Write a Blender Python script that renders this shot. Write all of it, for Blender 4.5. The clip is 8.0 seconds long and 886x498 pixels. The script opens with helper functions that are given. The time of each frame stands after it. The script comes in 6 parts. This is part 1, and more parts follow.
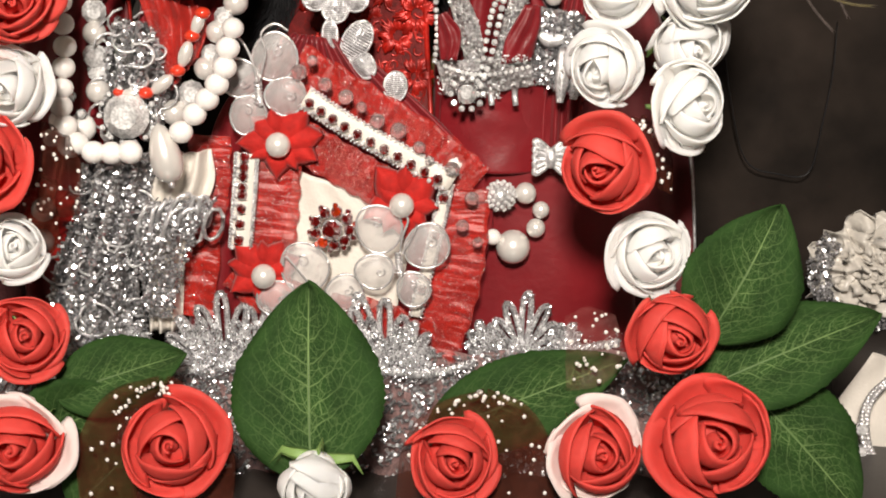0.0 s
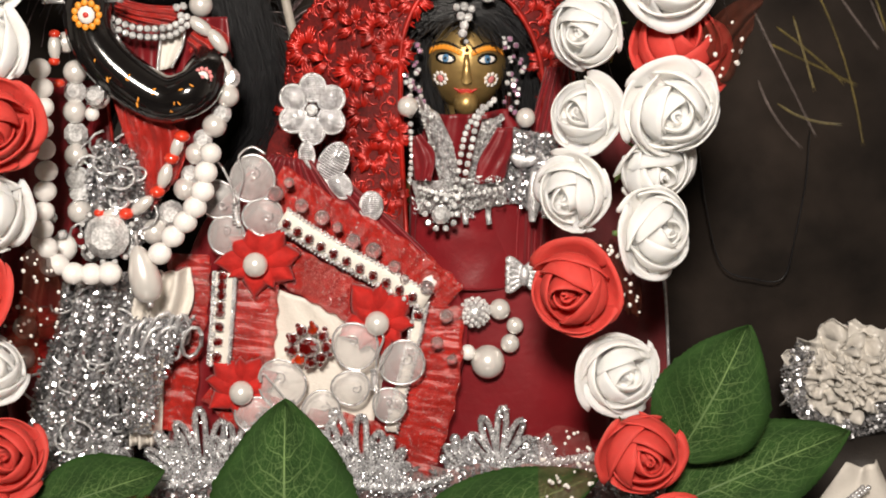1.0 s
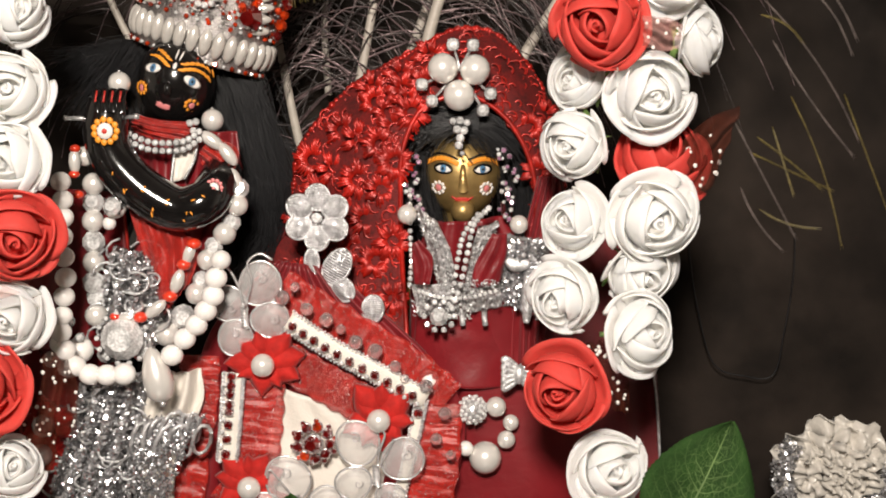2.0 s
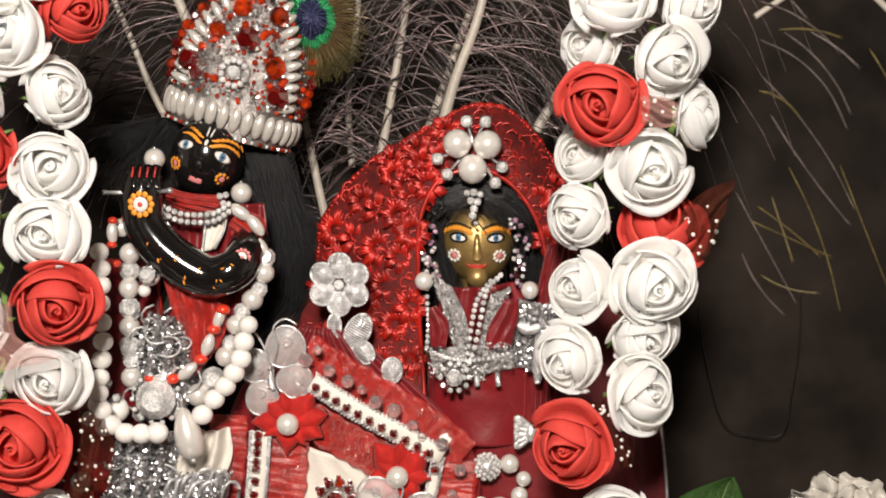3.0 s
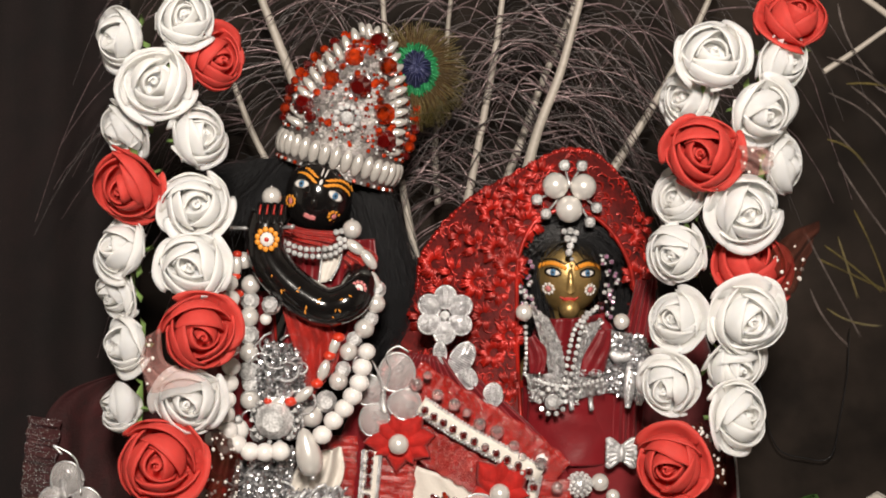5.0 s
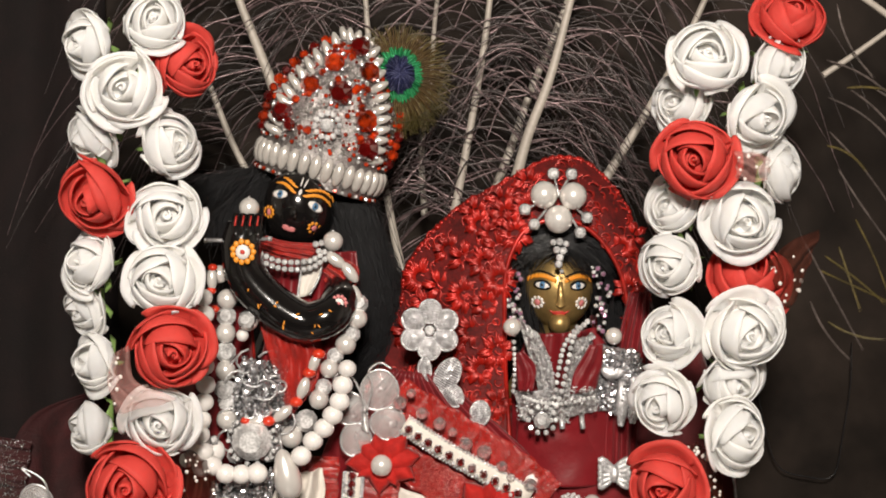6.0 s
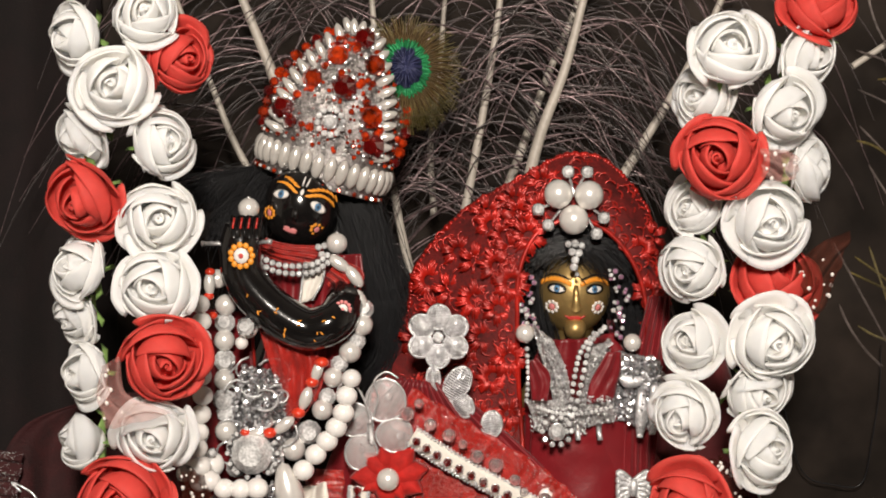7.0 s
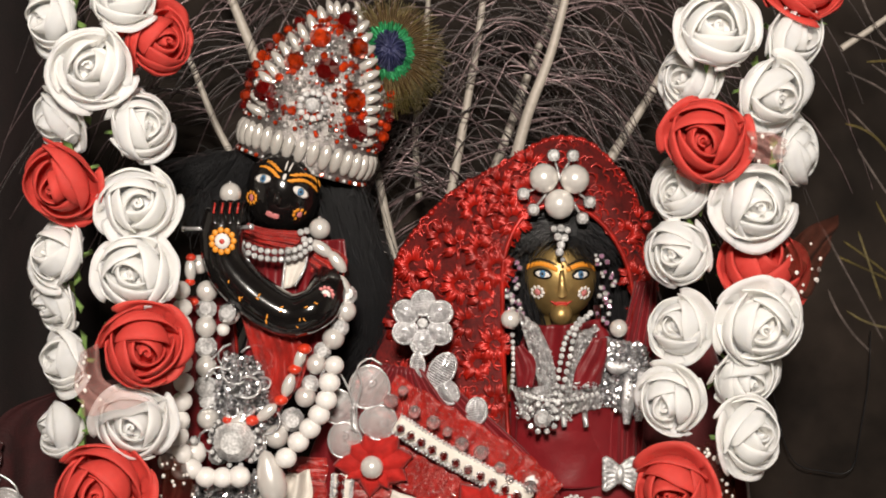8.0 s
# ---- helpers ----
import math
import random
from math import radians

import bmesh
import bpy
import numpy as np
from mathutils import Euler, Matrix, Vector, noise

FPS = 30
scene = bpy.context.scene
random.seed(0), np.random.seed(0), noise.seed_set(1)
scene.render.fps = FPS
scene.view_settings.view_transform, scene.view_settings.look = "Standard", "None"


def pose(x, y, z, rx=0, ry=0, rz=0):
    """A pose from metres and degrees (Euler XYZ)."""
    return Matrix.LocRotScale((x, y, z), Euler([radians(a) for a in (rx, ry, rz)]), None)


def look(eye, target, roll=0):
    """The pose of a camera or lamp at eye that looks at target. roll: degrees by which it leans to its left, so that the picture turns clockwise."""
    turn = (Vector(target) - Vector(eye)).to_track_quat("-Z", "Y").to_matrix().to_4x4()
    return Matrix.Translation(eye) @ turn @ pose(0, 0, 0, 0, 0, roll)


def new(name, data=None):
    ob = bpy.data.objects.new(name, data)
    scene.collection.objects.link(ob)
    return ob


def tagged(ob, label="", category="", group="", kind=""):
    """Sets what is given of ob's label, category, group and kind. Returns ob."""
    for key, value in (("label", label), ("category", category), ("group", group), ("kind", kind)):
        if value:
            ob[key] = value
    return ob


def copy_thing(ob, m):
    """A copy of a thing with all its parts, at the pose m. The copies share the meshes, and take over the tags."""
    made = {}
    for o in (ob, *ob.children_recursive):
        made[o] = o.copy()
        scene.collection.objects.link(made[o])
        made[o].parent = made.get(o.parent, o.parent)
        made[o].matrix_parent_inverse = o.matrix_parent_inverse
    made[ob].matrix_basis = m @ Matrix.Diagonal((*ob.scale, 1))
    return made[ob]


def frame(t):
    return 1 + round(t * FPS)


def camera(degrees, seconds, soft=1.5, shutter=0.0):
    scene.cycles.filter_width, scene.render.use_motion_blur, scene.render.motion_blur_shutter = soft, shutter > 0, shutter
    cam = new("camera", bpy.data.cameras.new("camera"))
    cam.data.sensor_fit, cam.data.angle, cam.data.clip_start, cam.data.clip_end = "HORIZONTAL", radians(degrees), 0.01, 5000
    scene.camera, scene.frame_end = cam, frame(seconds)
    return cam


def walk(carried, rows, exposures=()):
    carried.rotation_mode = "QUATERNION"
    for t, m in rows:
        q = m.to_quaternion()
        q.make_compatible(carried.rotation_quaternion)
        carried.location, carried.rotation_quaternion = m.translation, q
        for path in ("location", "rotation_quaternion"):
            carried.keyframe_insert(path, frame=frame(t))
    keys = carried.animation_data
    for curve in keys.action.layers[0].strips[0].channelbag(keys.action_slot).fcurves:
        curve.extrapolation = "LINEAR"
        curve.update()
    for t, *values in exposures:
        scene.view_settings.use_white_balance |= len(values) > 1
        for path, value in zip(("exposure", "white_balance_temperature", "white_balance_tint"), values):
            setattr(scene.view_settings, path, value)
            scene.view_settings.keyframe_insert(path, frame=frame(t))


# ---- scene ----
cam = camera(34.0, 8.0, soft=1.9)
PATH = [
    (0, look((0.0345, -0.4910, 0.1423), (0.0336, -0.1038, 0.0418), 0.55)),
    (0.5, look((0.0385, -0.4916, 0.1510), (0.0394, -0.1024, 0.0587), 0.42)),
    (1, look((0.0429, -0.4949, 0.1632), (0.0422, -0.1037, 0.0797), 0.42)),
    (2.5, look((0.0524, -0.5383, 0.1730), (0.0456, -0.1411, 0.1262), -0.21)),
    (3, look((0.0571, -0.5525, 0.1770), (0.0429, -0.1549, 0.1360), -0.32)),
    (3.5, look((0.0498, -0.5641, 0.1754), (0.0280, -0.1664, 0.1392), -0.70)),
    (4, look((0.0218, -0.5829, 0.1843), (0.0089, -0.1846, 0.1495), -0.30)),
    (4.5, look((0.0000, -0.5914, 0.1800), (0.0000, -0.1929, 0.1451), 0.00)),
    (5, look((-0.0019, -0.6008, 0.1834), (-0.0046, -0.2022, 0.1506), 0.32)),
    (6.5, look((0.0085, -0.5580, 0.1794), (0.0035, -0.1590, 0.1511), -0.20)),
    (7, look((0.0085, -0.5456, 0.1841), (0.0003, -0.1470, 0.1519), -0.18)),
    (7.5, look((0.0096, -0.5374, 0.1792), (0.0079, -0.1386, 0.1489), 0.02)),
    (8, look((0.0117, -0.5388, 0.1822), (0.0055, -0.1404, 0.1468), -0.27)),
]
EXPOSURES = [(0.0, 0.09), (1.0, -0.05), (2.5, -0.02), (3.5, -0.15), (4.5, -0.24), (6.5, -0.25), (8.0, -0.25)]
walk(cam, PATH, EXPOSURES)

# ---- light: one small lamp in front and above, a dim room round it ----
world = bpy.data.worlds.new("world")
scene.world = world
world.use_nodes = True
world.node_tree.nodes["Background"].inputs[0].default_value = (1.0, 0.86, 0.74, 1)
world.node_tree.nodes["Background"].inputs[1].default_value = 0.035
lamp_data = bpy.data.lights.new("room_lamp", "AREA")
lamp_data.shape, lamp_data.size, lamp_data.energy = "DISK", 0.11, 10.5
lamp_data.color = (1.0, 0.905, 0.80)
new("room_lamp", lamp_data).matrix_world = look((0.01, -0.74, 0.41), (0.0, 0.0, 0.10))


# ---- materials ----
def mat(name, color, rough=0.5, metal=0.0, dark=0.75, scale=300.0, bump=0.0, bump_scale=1200.0, sheen=0.0, coat=0.0,
        sub=0.0, alpha=1.0, spread=0.0, trans=0.0, ior=1.5, coat_rough=0.1, spec=0.5):
    """A principled material: two scales of noise mottle the colour, fine noise gives relief; spread varies it by object."""
    m = bpy.data.materials.new(name)
    m.use_nodes = True
    nt = m.node_tree
    b = nt.nodes["Principled BSDF"]
    tc = nt.nodes.new("ShaderNodeTexCoord")
    n1 = nt.nodes.new("ShaderNodeTexNoise")
    n1.inputs["Scale"].default_value, n1.inputs["Detail"].default_value = scale, 6
    nt.links.new(tc.outputs["Object"], n1.inputs["Vector"])
    n2 = nt.nodes.new("ShaderNodeTexNoise")
    n2.inputs["Scale"].default_value, n2.inputs["Detail"].default_value = scale * 0.17, 2
    nt.links.new(tc.outputs["Object"], n2.inputs["Vector"])
    mul = nt.nodes.new("ShaderNodeMath")
    mul.operation = "MULTIPLY"
    nt.links.new(n1.outputs["Fac"], mul.inputs[0])
    nt.links.new(n2.outputs["Fac"], mul.inputs[1])
    ramp = nt.nodes.new("ShaderNodeValToRGB")
    ramp.color_ramp.elements[0].position, ramp.color_ramp.elements[1].position = 0.12, 0.38
    ramp.color_ramp.elements[0].color = (*[c * dark for c in color], 1)
    ramp.color_ramp.elements[1].color = (*color, 1)
    nt.links.new(mul.outputs[0], ramp.inputs["Fac"])
    out = ramp.outputs["Color"]
    if spread:
        info = nt.nodes.new("ShaderNodeObjectInfo")
        hsv = nt.nodes.new("ShaderNodeHueSaturation")
        rng = nt.nodes.new("ShaderNodeMapRange")
        rng.inputs["To Min"].default_value, rng.inputs["To Max"].default_value = 1 - spread, 1 + spread * 0.4
        nt.links.new(info.outputs["Random"], rng.inputs["Value"])
        nt.links.new(rng.outputs[0], hsv.inputs["Value"])
        nt.links.new(out, hsv.inputs["Color"])
        out = hsv.outputs["Color"]
    nt.links.new(out, b.inputs["Base Color"])
    b.inputs["Roughness"].default_value, b.inputs["Metallic"].default_value = rough, metal
    b.inputs["Sheen Weight"].default_value = sheen
    b.inputs["Specular IOR Level"].default_value = spec
    b.inputs["Coat Weight"].default_value, b.inputs["Coat Roughness"].default_value = coat, coat_rough
    b.inputs["Subsurface Weight"].default_value = sub
    b.inputs["Subsurface Radius"].default_value = (0.0042, 0.0040, 0.0037)
    b.inputs["Subsurface Scale"].default_value = 1.0
    b.inputs["Alpha"].default_value = alpha
    b.inputs["Transmission Weight"].default_value, b.inputs["IOR"].default_value = trans, ior
    if bump:
        n3 = nt.nodes.new("ShaderNodeTexNoise")
        n3.inputs["Scale"].default_value, n3.inputs["Detail"].default_value = bump_scale, 3
        nt.links.new(tc.outputs["Object"], n3.inputs["Vector"])
        bp = nt.nodes.new("ShaderNodeBump")
        bp.inputs["Strength"].default_value, bp.inputs["Distance"].default_value = bump, 0.001
        nt.links.new(n3.outputs["Fac"], bp.inputs["Height"])
        nt.links.new(bp.outputs[0], b.inputs["Normal"])
    return m


FOAM_WHITE = mat("white_foam", (0.985, 0.975, 0.945), 0.9, dark=0.98, scale=5, bump=0.06, bump_scale=45, sub=0.85)
FOAM_RED = mat("red_foam", (0.66, 0.052, 0.040), 0.75, dark=0.85, scale=5, bump=0.08, bump_scale=45, spread=0.08, sub=0.35)
FOAM_PINK = mat("pale_pink_foam", (0.88, 0.70, 0.66), 0.8, dark=0.9, scale=5, bump=0.10, bump_scale=45, sub=0.5)
CALYX = mat("green_calyx", (0.22, 0.36, 0.10), 0.6, dark=0.7)
PEARL = mat("cream_pearl", (0.88, 0.85, 0.81), 0.26, 0.38, dark=0.92, coat=1.0, coat_rough=0.06, ior=1.7, scale=150)
BEAD_WHITE = mat("white_bead", (0.90, 0.87, 0.84), 0.32, dark=0.9, coat=0.6, scale=500, spread=0.08, sub=0.2)
BEAD_RED = mat("red_bead", (0.75, 0.05, 0.02), 0.25, coat=0.6)
# the strong mottle paints facet glints and dark reflections into the crystal
CRYSTAL = mat("cut_crystal", (1.0, 1.0, 1.0), 0.12, dark=0.36, scale=1100, metal=0.1, ior=1.8, coat=1.0, coat_rough=0.04)
SILVER = mat("bright_silver", (0.97, 0.96, 0.97), 0.24, 0.7, dark=0.6, scale=900, bump=0.15, bump_scale=3000)
TINSEL = mat("silver_tinsel", (0.97, 0.97, 0.99), 0.28, 0.6, dark=0.35, scale=1800, bump=0.35, bump_scale=2600)
SETTING = mat("silver_setting", (0.55, 0.54, 0.55), 0.25, 0.8, dark=0.3, scale=900)
RICE = mat("translucent_rice_pearl", (0.66, 0.63, 0.59), 0.22, 0.3, dark=0.8, scale=300, coat=1.0, coat_rough=0.05)
RUBY = mat("red_stone", (0.16, 0.003, 0.003), 0.05, dark=0.5, scale=700, coat=1.0, trans=0.35, ior=1.7)
# near-black to orange mottle: the stone's inner glints are painted as colour
RUBY_BRIGHT = mat("orange_red_stone", (0.95, 0.075, 0.010), 0.08, 0.4, dark=0.03, scale=330, coat=1.0, trans=0.0, ior=1.7)
SATIN = mat("red_satin", (0.205, 0.006, 0.011), 0.42, dark=0.7, scale=70, bump=0.2, bump_scale=220, sheen=0.1)
VELVET = mat("dark_red_velvet", (0.17, 0.006, 0.01), 0.7, dark=0.5, scale=90, sheen=0.5, bump=0.3, bump_scale=2500)
LACE_NET = mat("red_net", (0.20, 0.007, 0.006), 0.7, dark=0.3, scale=700, bump=0.5, bump_scale=1800)
LACE_THREAD = mat("red_embroidery_thread", (0.58, 0.019, 0.010), 0.34, 0.35, dark=0.3, scale=350, coat=0.3, coat_rough=0.3)
ORGANZA = mat("red_organza", (0.66, 0.030, 0.019), 0.36, dark=0.55, scale=600, alpha=0.52, sheen=0.2, bump=0.15, bump_scale=1600)
ORGANZA_DARK = mat("maroon_organza", (0.11, 0.026, 0.014), 0.7, dark=0.5, scale=400, alpha=0.33, spec=0.1)
ORGANZA_PINK = mat("pink_sheer", (0.75, 0.42, 0.38), 0.7, dark=0.8, scale=500, alpha=0.22, spec=0.1)
SATIN_WHITE = mat("white_satin", (0.80, 0.75, 0.68), 0.45, dark=0.85, scale=120, bump=0.2, bump_scale=900)
MESH_WHITE = mat("sheer_white_mesh", (0.97, 0.95, 0.94), 0.4, dark=0.8, scale=2200, alpha=0.22)
HAIR = mat("black_hair", (0.014, 0.014, 0.016), 0.36, dark=0.5)
BLACK_GLOSS = mat("black_polished_stone", (0.008, 0.007, 0.007), 0.12, dark=0.7, coat=0.6, bump=0.05, bump_scale=300)
BRASS = mat("polished_brass", (0.58, 0.39, 0.15), 0.38, 0.75, dark=0.55, scale=120, bump=0.1, bump_scale=600)
FLAKE = mat("silver_glitter_flake", (0.84, 0.84, 0.87), 0.27, 0.85, dark=0.4, scale=700)
PAINT_ORANGE = mat("orange_paint", (0.85, 0.32, 0.03), 0.45, dark=0.9)
PAINT_WHITE = mat("white_paint", (0.82, 0.78, 0.74), 0.4, dark=0.92)
PAINT_BLUE = mat("blue_paint", (0.10, 0.24, 0.42), 0.3, dark=0.7)
PAINT_BLACK = mat("black_paint", (0.006, 0.006, 0.006), 0.35, dark=0.8)
PAINT_PINK = mat("pink_paint", (0.75, 0.25, 0.25), 0.45, dark=0.85)
PAINT_RED = mat("red_paint", (0.55, 0.04, 0.03), 0.45, dark=0.85)
# fine mottle paints facet glints here too, as on the crystal
LILAC = mat("lilac_stone", (0.60, 0.30, 0.48), 0.1, 0.3, dark=0.5, scale=1500, coat=1.0)
QUILL = mat("pale_quill", (0.52, 0.47, 0.41), 0.45, dark=0.75, scale=400)
BARB = mat("bronze_feather_barb", (0.050, 0.030, 0.028), 0.28, 0.3, dark=0.45, scale=200, sheen=0.2)
BARB_GREEN = mat("yellow_green_barb", (0.16, 0.125, 0.03), 0.4, 0.2, dark=0.5, scale=200)
EYE_GREEN = mat("iridescent_green", (0.02, 0.30, 0.10), 0.3, 0.5, dark=0.5, scale=900, bump=0.5)
EYE_BLUE = mat("deep_blue_feather", (0.010, 0.014, 0.07), 0.35, 0.4, dark=0.5, scale=900, bump=0.5)
EYE_GOLD = mat("gold_brown_feather", (0.11, 0.065, 0.018), 0.4, 0.4, dark=0.5, scale=700, bump=0.5)
WALL = mat("dark_brown_wood", (0.033, 0.024, 0.019), 0.7, dark=0.25, scale=34, bump=0.25, bump_scale=160, spec=0.14)
ROOM = mat("dim_plaster", (0.84, 0.79, 0.72), 0.8, dark=0.85, scale=6, bump=0.2, bump_scale=60)
CURTAIN = mat("very_dark_maroon_cloth", (0.009, 0.003, 0.003), 0.9, dark=0.4, scale=60, bump=0.3, bump_scale=900)
SHELF = mat("dark_stone_shelf", (0.045, 0.038, 0.034), 0.4, dark=0.5, scale=40, bump=0.2)


def leaf_material():
    """Green cloth leaf: pale midrib, curved side veins and two nets of veinlets, by the leaf's own length and width."""
    m = bpy.data.materials.new("green_cloth_leaf")
    m.use_nodes = True
    nt = m.node_tree
    N, K = nt.nodes.new, nt.links.new
    b = nt.nodes["Principled BSDF"]
    b.inputs["Roughness"].default_value = 0.8
    b.inputs["Specular IOR Level"].default_value = 0.2
    tc = N("ShaderNodeUVMap")
    sep = N("ShaderNodeSeparateXYZ")
    K(tc.outputs[0], sep.inputs[0])

    def op(kind, a, c=None):
        n = N("ShaderNodeMath")
        n.operation = kind
        for i, v in enumerate((a, c)):
            if isinstance(v, (int, float)):
                n.inputs[i].default_value = v
            elif v is not None:
                K(v, n.inputs[i])
        return n.outputs[0]

    def fade(value, width):
        n = N("ShaderNodeMapRange")
        n.inputs["From Min"].default_value, n.inputs["From Max"].default_value = width, width * 0.25
        K(value, n.inputs["Value"])
        return n.outputs[0]

    def noise_at(scale, detail):
        n = N("ShaderNodeTexNoise")
        n.inputs["Scale"].default_value, n.inputs["Detail"].default_value = scale, detail
        K(tc.outputs[0], n.inputs["Vector"])
        return n.outputs["Fac"]

    def net(scale, width):
        n = N("ShaderNodeTexVoronoi")
        n.feature = "DISTANCE_TO_EDGE"
        n.inputs["Scale"].default_value = scale
        K(tc.outputs[0], n.inputs["Vector"])
        return fade(n.outputs["Distance"], width)

    au = op("ABSOLUTE", op("SUBTRACT", sep.outputs[0], 0.5))
    v = op("ADD", sep.outputs[1], op("MULTIPLY", noise_at(5, 3), 0.12))
    s = op("SUBTRACT", v, op("ADD", op("MULTIPLY", au, 0.50), op("MULTIPLY", op("MULTIPLY", au, au), 0.5)))
    side = fade(op("ABSOLUTE", op("SUBTRACT", op("FRACT", op("MULTIPLY", s, 9.0)), 0.5)), 0.05)
    mid = fade(au, 0.012)
    worn = op("MULTIPLY", op("SUBTRACT", 1.15, op("MULTIPLY", au, 2.3)), op("MULTIPLY", noise_at(4, 3), 1.5))
    fine = op("ADD", op("MULTIPLY", net(16, 0.05), 0.30), op("MULTIPLY", net(38, 0.08), 0.18))
    veins = op("MINIMUM", op("MAXIMUM", op("MULTIPLY", mid, 0.75), op("MULTIPLY", worn, op("MAXIMUM", op("MULTIPLY", side, 0.55), fine))), 0.8)
    ramp = N("ShaderNodeValToRGB")
    ramp.color_ramp.elements[0].color, ramp.color_ramp.elements[1].color = (0.010, 0.032, 0.005, 1), (0.024, 0.066, 0.012, 1)
    ramp.color_ramp.elements[0].position, ramp.color_ramp.elements[1].position = 0.3, 0.7
    K(noise_at(4, 4), ramp.inputs[0])
    mix = N("ShaderNodeMixRGB")
    mix.inputs[2].default_value = (0.24, 0.36, 0.13, 1)
    K(veins, mix.inputs[0])
    K(ramp.outputs[0], mix.inputs[1])
    K(mix.outputs[0], b.inputs["Base Color"])
    weave = N("ShaderNodeTexNoise")
    weave.inputs["Scale"].default_value = 160
    K(tc.outputs[0], weave.inputs["Vector"])
    bp = N("ShaderNodeBump")
    bp.inputs["Strength"].default_value, bp.inputs["Distance"].default_value = 0.5, 0.0006
    K(op("ADD", veins, op("MULTIPLY", weave.outputs["Fac"], 0.5)), bp.inputs["Height"])
    K(bp.outputs[0], b.inputs["Normal"])
    return m


LEAF_RIB = mat("pale_green_rib", (0.11, 0.19, 0.06), 0.55, dark=0.6)
LEAF = leaf_material()


# ---- mesh building ----
ORIGIN = {}


class Geo:
    """Collects vertices and faces in world metres, then becomes one mesh object under a thing or part."""

    def __init__(self):
        self.v, self.f, self.m, self.uv = [], [], [], {}

    def grid(self, pts, nu, nv, k=0, wrap=False, flip=False):
        o = len(self.v)
        self.v += [tuple(p) for p in pts]
        for i in range(nu if wrap else nu - 1):
            for j in range(nv - 1):
                a, b = i * nv + j, ((i + 1) % nu) * nv + j
                q = (o + a, o + b, o + b + 1, o + a + 1)
                self.f.append(q[::-1] if flip else q)
                self.m.append(k)
        return o

    def ball(self, c, r, seg=14, ring=9, scale=(1, 1, 1), turn=None, k=0):
        c, pts = Vector(c), []
        for i in range(seg):
            for j in range(ring):
                a, b = 2 * math.pi * i / seg, math.pi * j / (ring - 1)
                p = Vector((math.sin(b) * math.cos(a) * scale[0], math.sin(b) * math.sin(a) * scale[1], math.cos(b) * scale[2])) * r
                pts.append(c + (turn @ p if turn else p))
        self.grid(pts, seg, ring, k, wrap=True, flip=True)
        return self

    def tube(self, path, radius, seg=7, k=0, flat=1.0, caps=True):
        path = [Vector(p) for p in path]
        n, pts = len(path), []
        up = Vector((0.02, -1, 0.03))
        for i, p in enumerate(path):
            d = (path[min(i + 1, n - 1)] - path[max(i - 1, 0)]).normalized()
            a = d.cross(up)
            a = a.normalized() if a.length > 1e-6 else Vector((1, 0, 0))
            b = a.cross(d)
            r = radius(i / (n - 1)) if callable(radius) else radius
            for s in range(seg):
                g = 2 * math.pi * s / seg
                pts.append(p + a * math.cos(g) * r + b * math.sin(g) * r * flat)
        pts = [pts[i * seg + s] for s in range(seg) for i in range(n)]
        o = self.grid(pts, seg, n, k, wrap=True)
        if caps:
            self.f += [tuple(o + s * n for s in range(seg)), tuple(o + s * n + n - 1 for s in reversed(range(seg)))]
            self.m += [k, k]
        return self

    def sheet(self, fun, nu, nv, thick, k=0, uv=False):
        """A closed thin shell over fun(u, v), u and v from 0 to 1."""
        top = [Vector(fun(i / (nu - 1), j / (nv - 1))) for i in range(nu) for j in range(nv)]
        nrm = []
        for i in range(nu):
            for j in range(nv):
                du = top[min(i + 1, nu - 1) * nv + j] - top[max(i - 1, 0) * nv + j]
                dv = top[i * nv + min(j + 1, nv - 1)] - top[i * nv + max(j - 1, 0)]
                n = du.cross(dv)
                nrm.append(n.normalized() if n.length > 1e-12 else Vector((0, -1, 0)))
        bot = [p - n * thick for p, n in zip(top, nrm)]
        o = self.grid(top, nu, nv, k)
        if uv:
            for i in range(nu):
                for j in range(nv):
                    self.uv[o + i * nv + j] = self.uv[o + nu * nv + i * nv + j] = (i / (nu - 1), j / (nv - 1))
        o2 = self.grid(bot, nu, nv, k, flip=True)
        rim = [i * nv for i in range(nu)] + [(nu - 1) * nv + j for j in range(1, nv)]
        rim += [i * nv + nv - 1 for i in range(nu - 2, -1, -1)] + [j for j in range(nv - 2, 0, -1)]
        for a, b in zip(rim, rim[1:] + rim[:1]):
            self.f.append((o + b, o + a, o2 + a, o2 + b))
            self.m.append(k)
        return self

    def gem(self, c, r, depth=0.6, k=0, n=8):
        """A faceted stone that faces the front."""
        c, o = Vector(c), len(self.v)
        tip = Matrix.Rotation(-0.10 + 0.22 * math.sin(c.x * 9000 + c.z * 5000), 3, "X") @ Matrix.Rotation(0.22 * math.sin(c.z * 8000 + c.x * 3000), 3, "Z")
        self.v.append(tuple(c + tip @ Vector((0, -depth * r, 0))))
        for s, rad, d in ((0, 0.55, -depth), (0.5, 1.0, -0.1 * depth)):
            for i in range(n):
                a = 2 * math.pi * (i + s) / n
                self.v.append(tuple(c + tip @ Vector((math.cos(a) * rad * r, d * r, math.sin(a) * rad * r))))
        self.v.append(tuple(c + Vector((0, 0.7 * r, 0))))
        for i in range(n):
            j = (i + 1) % n
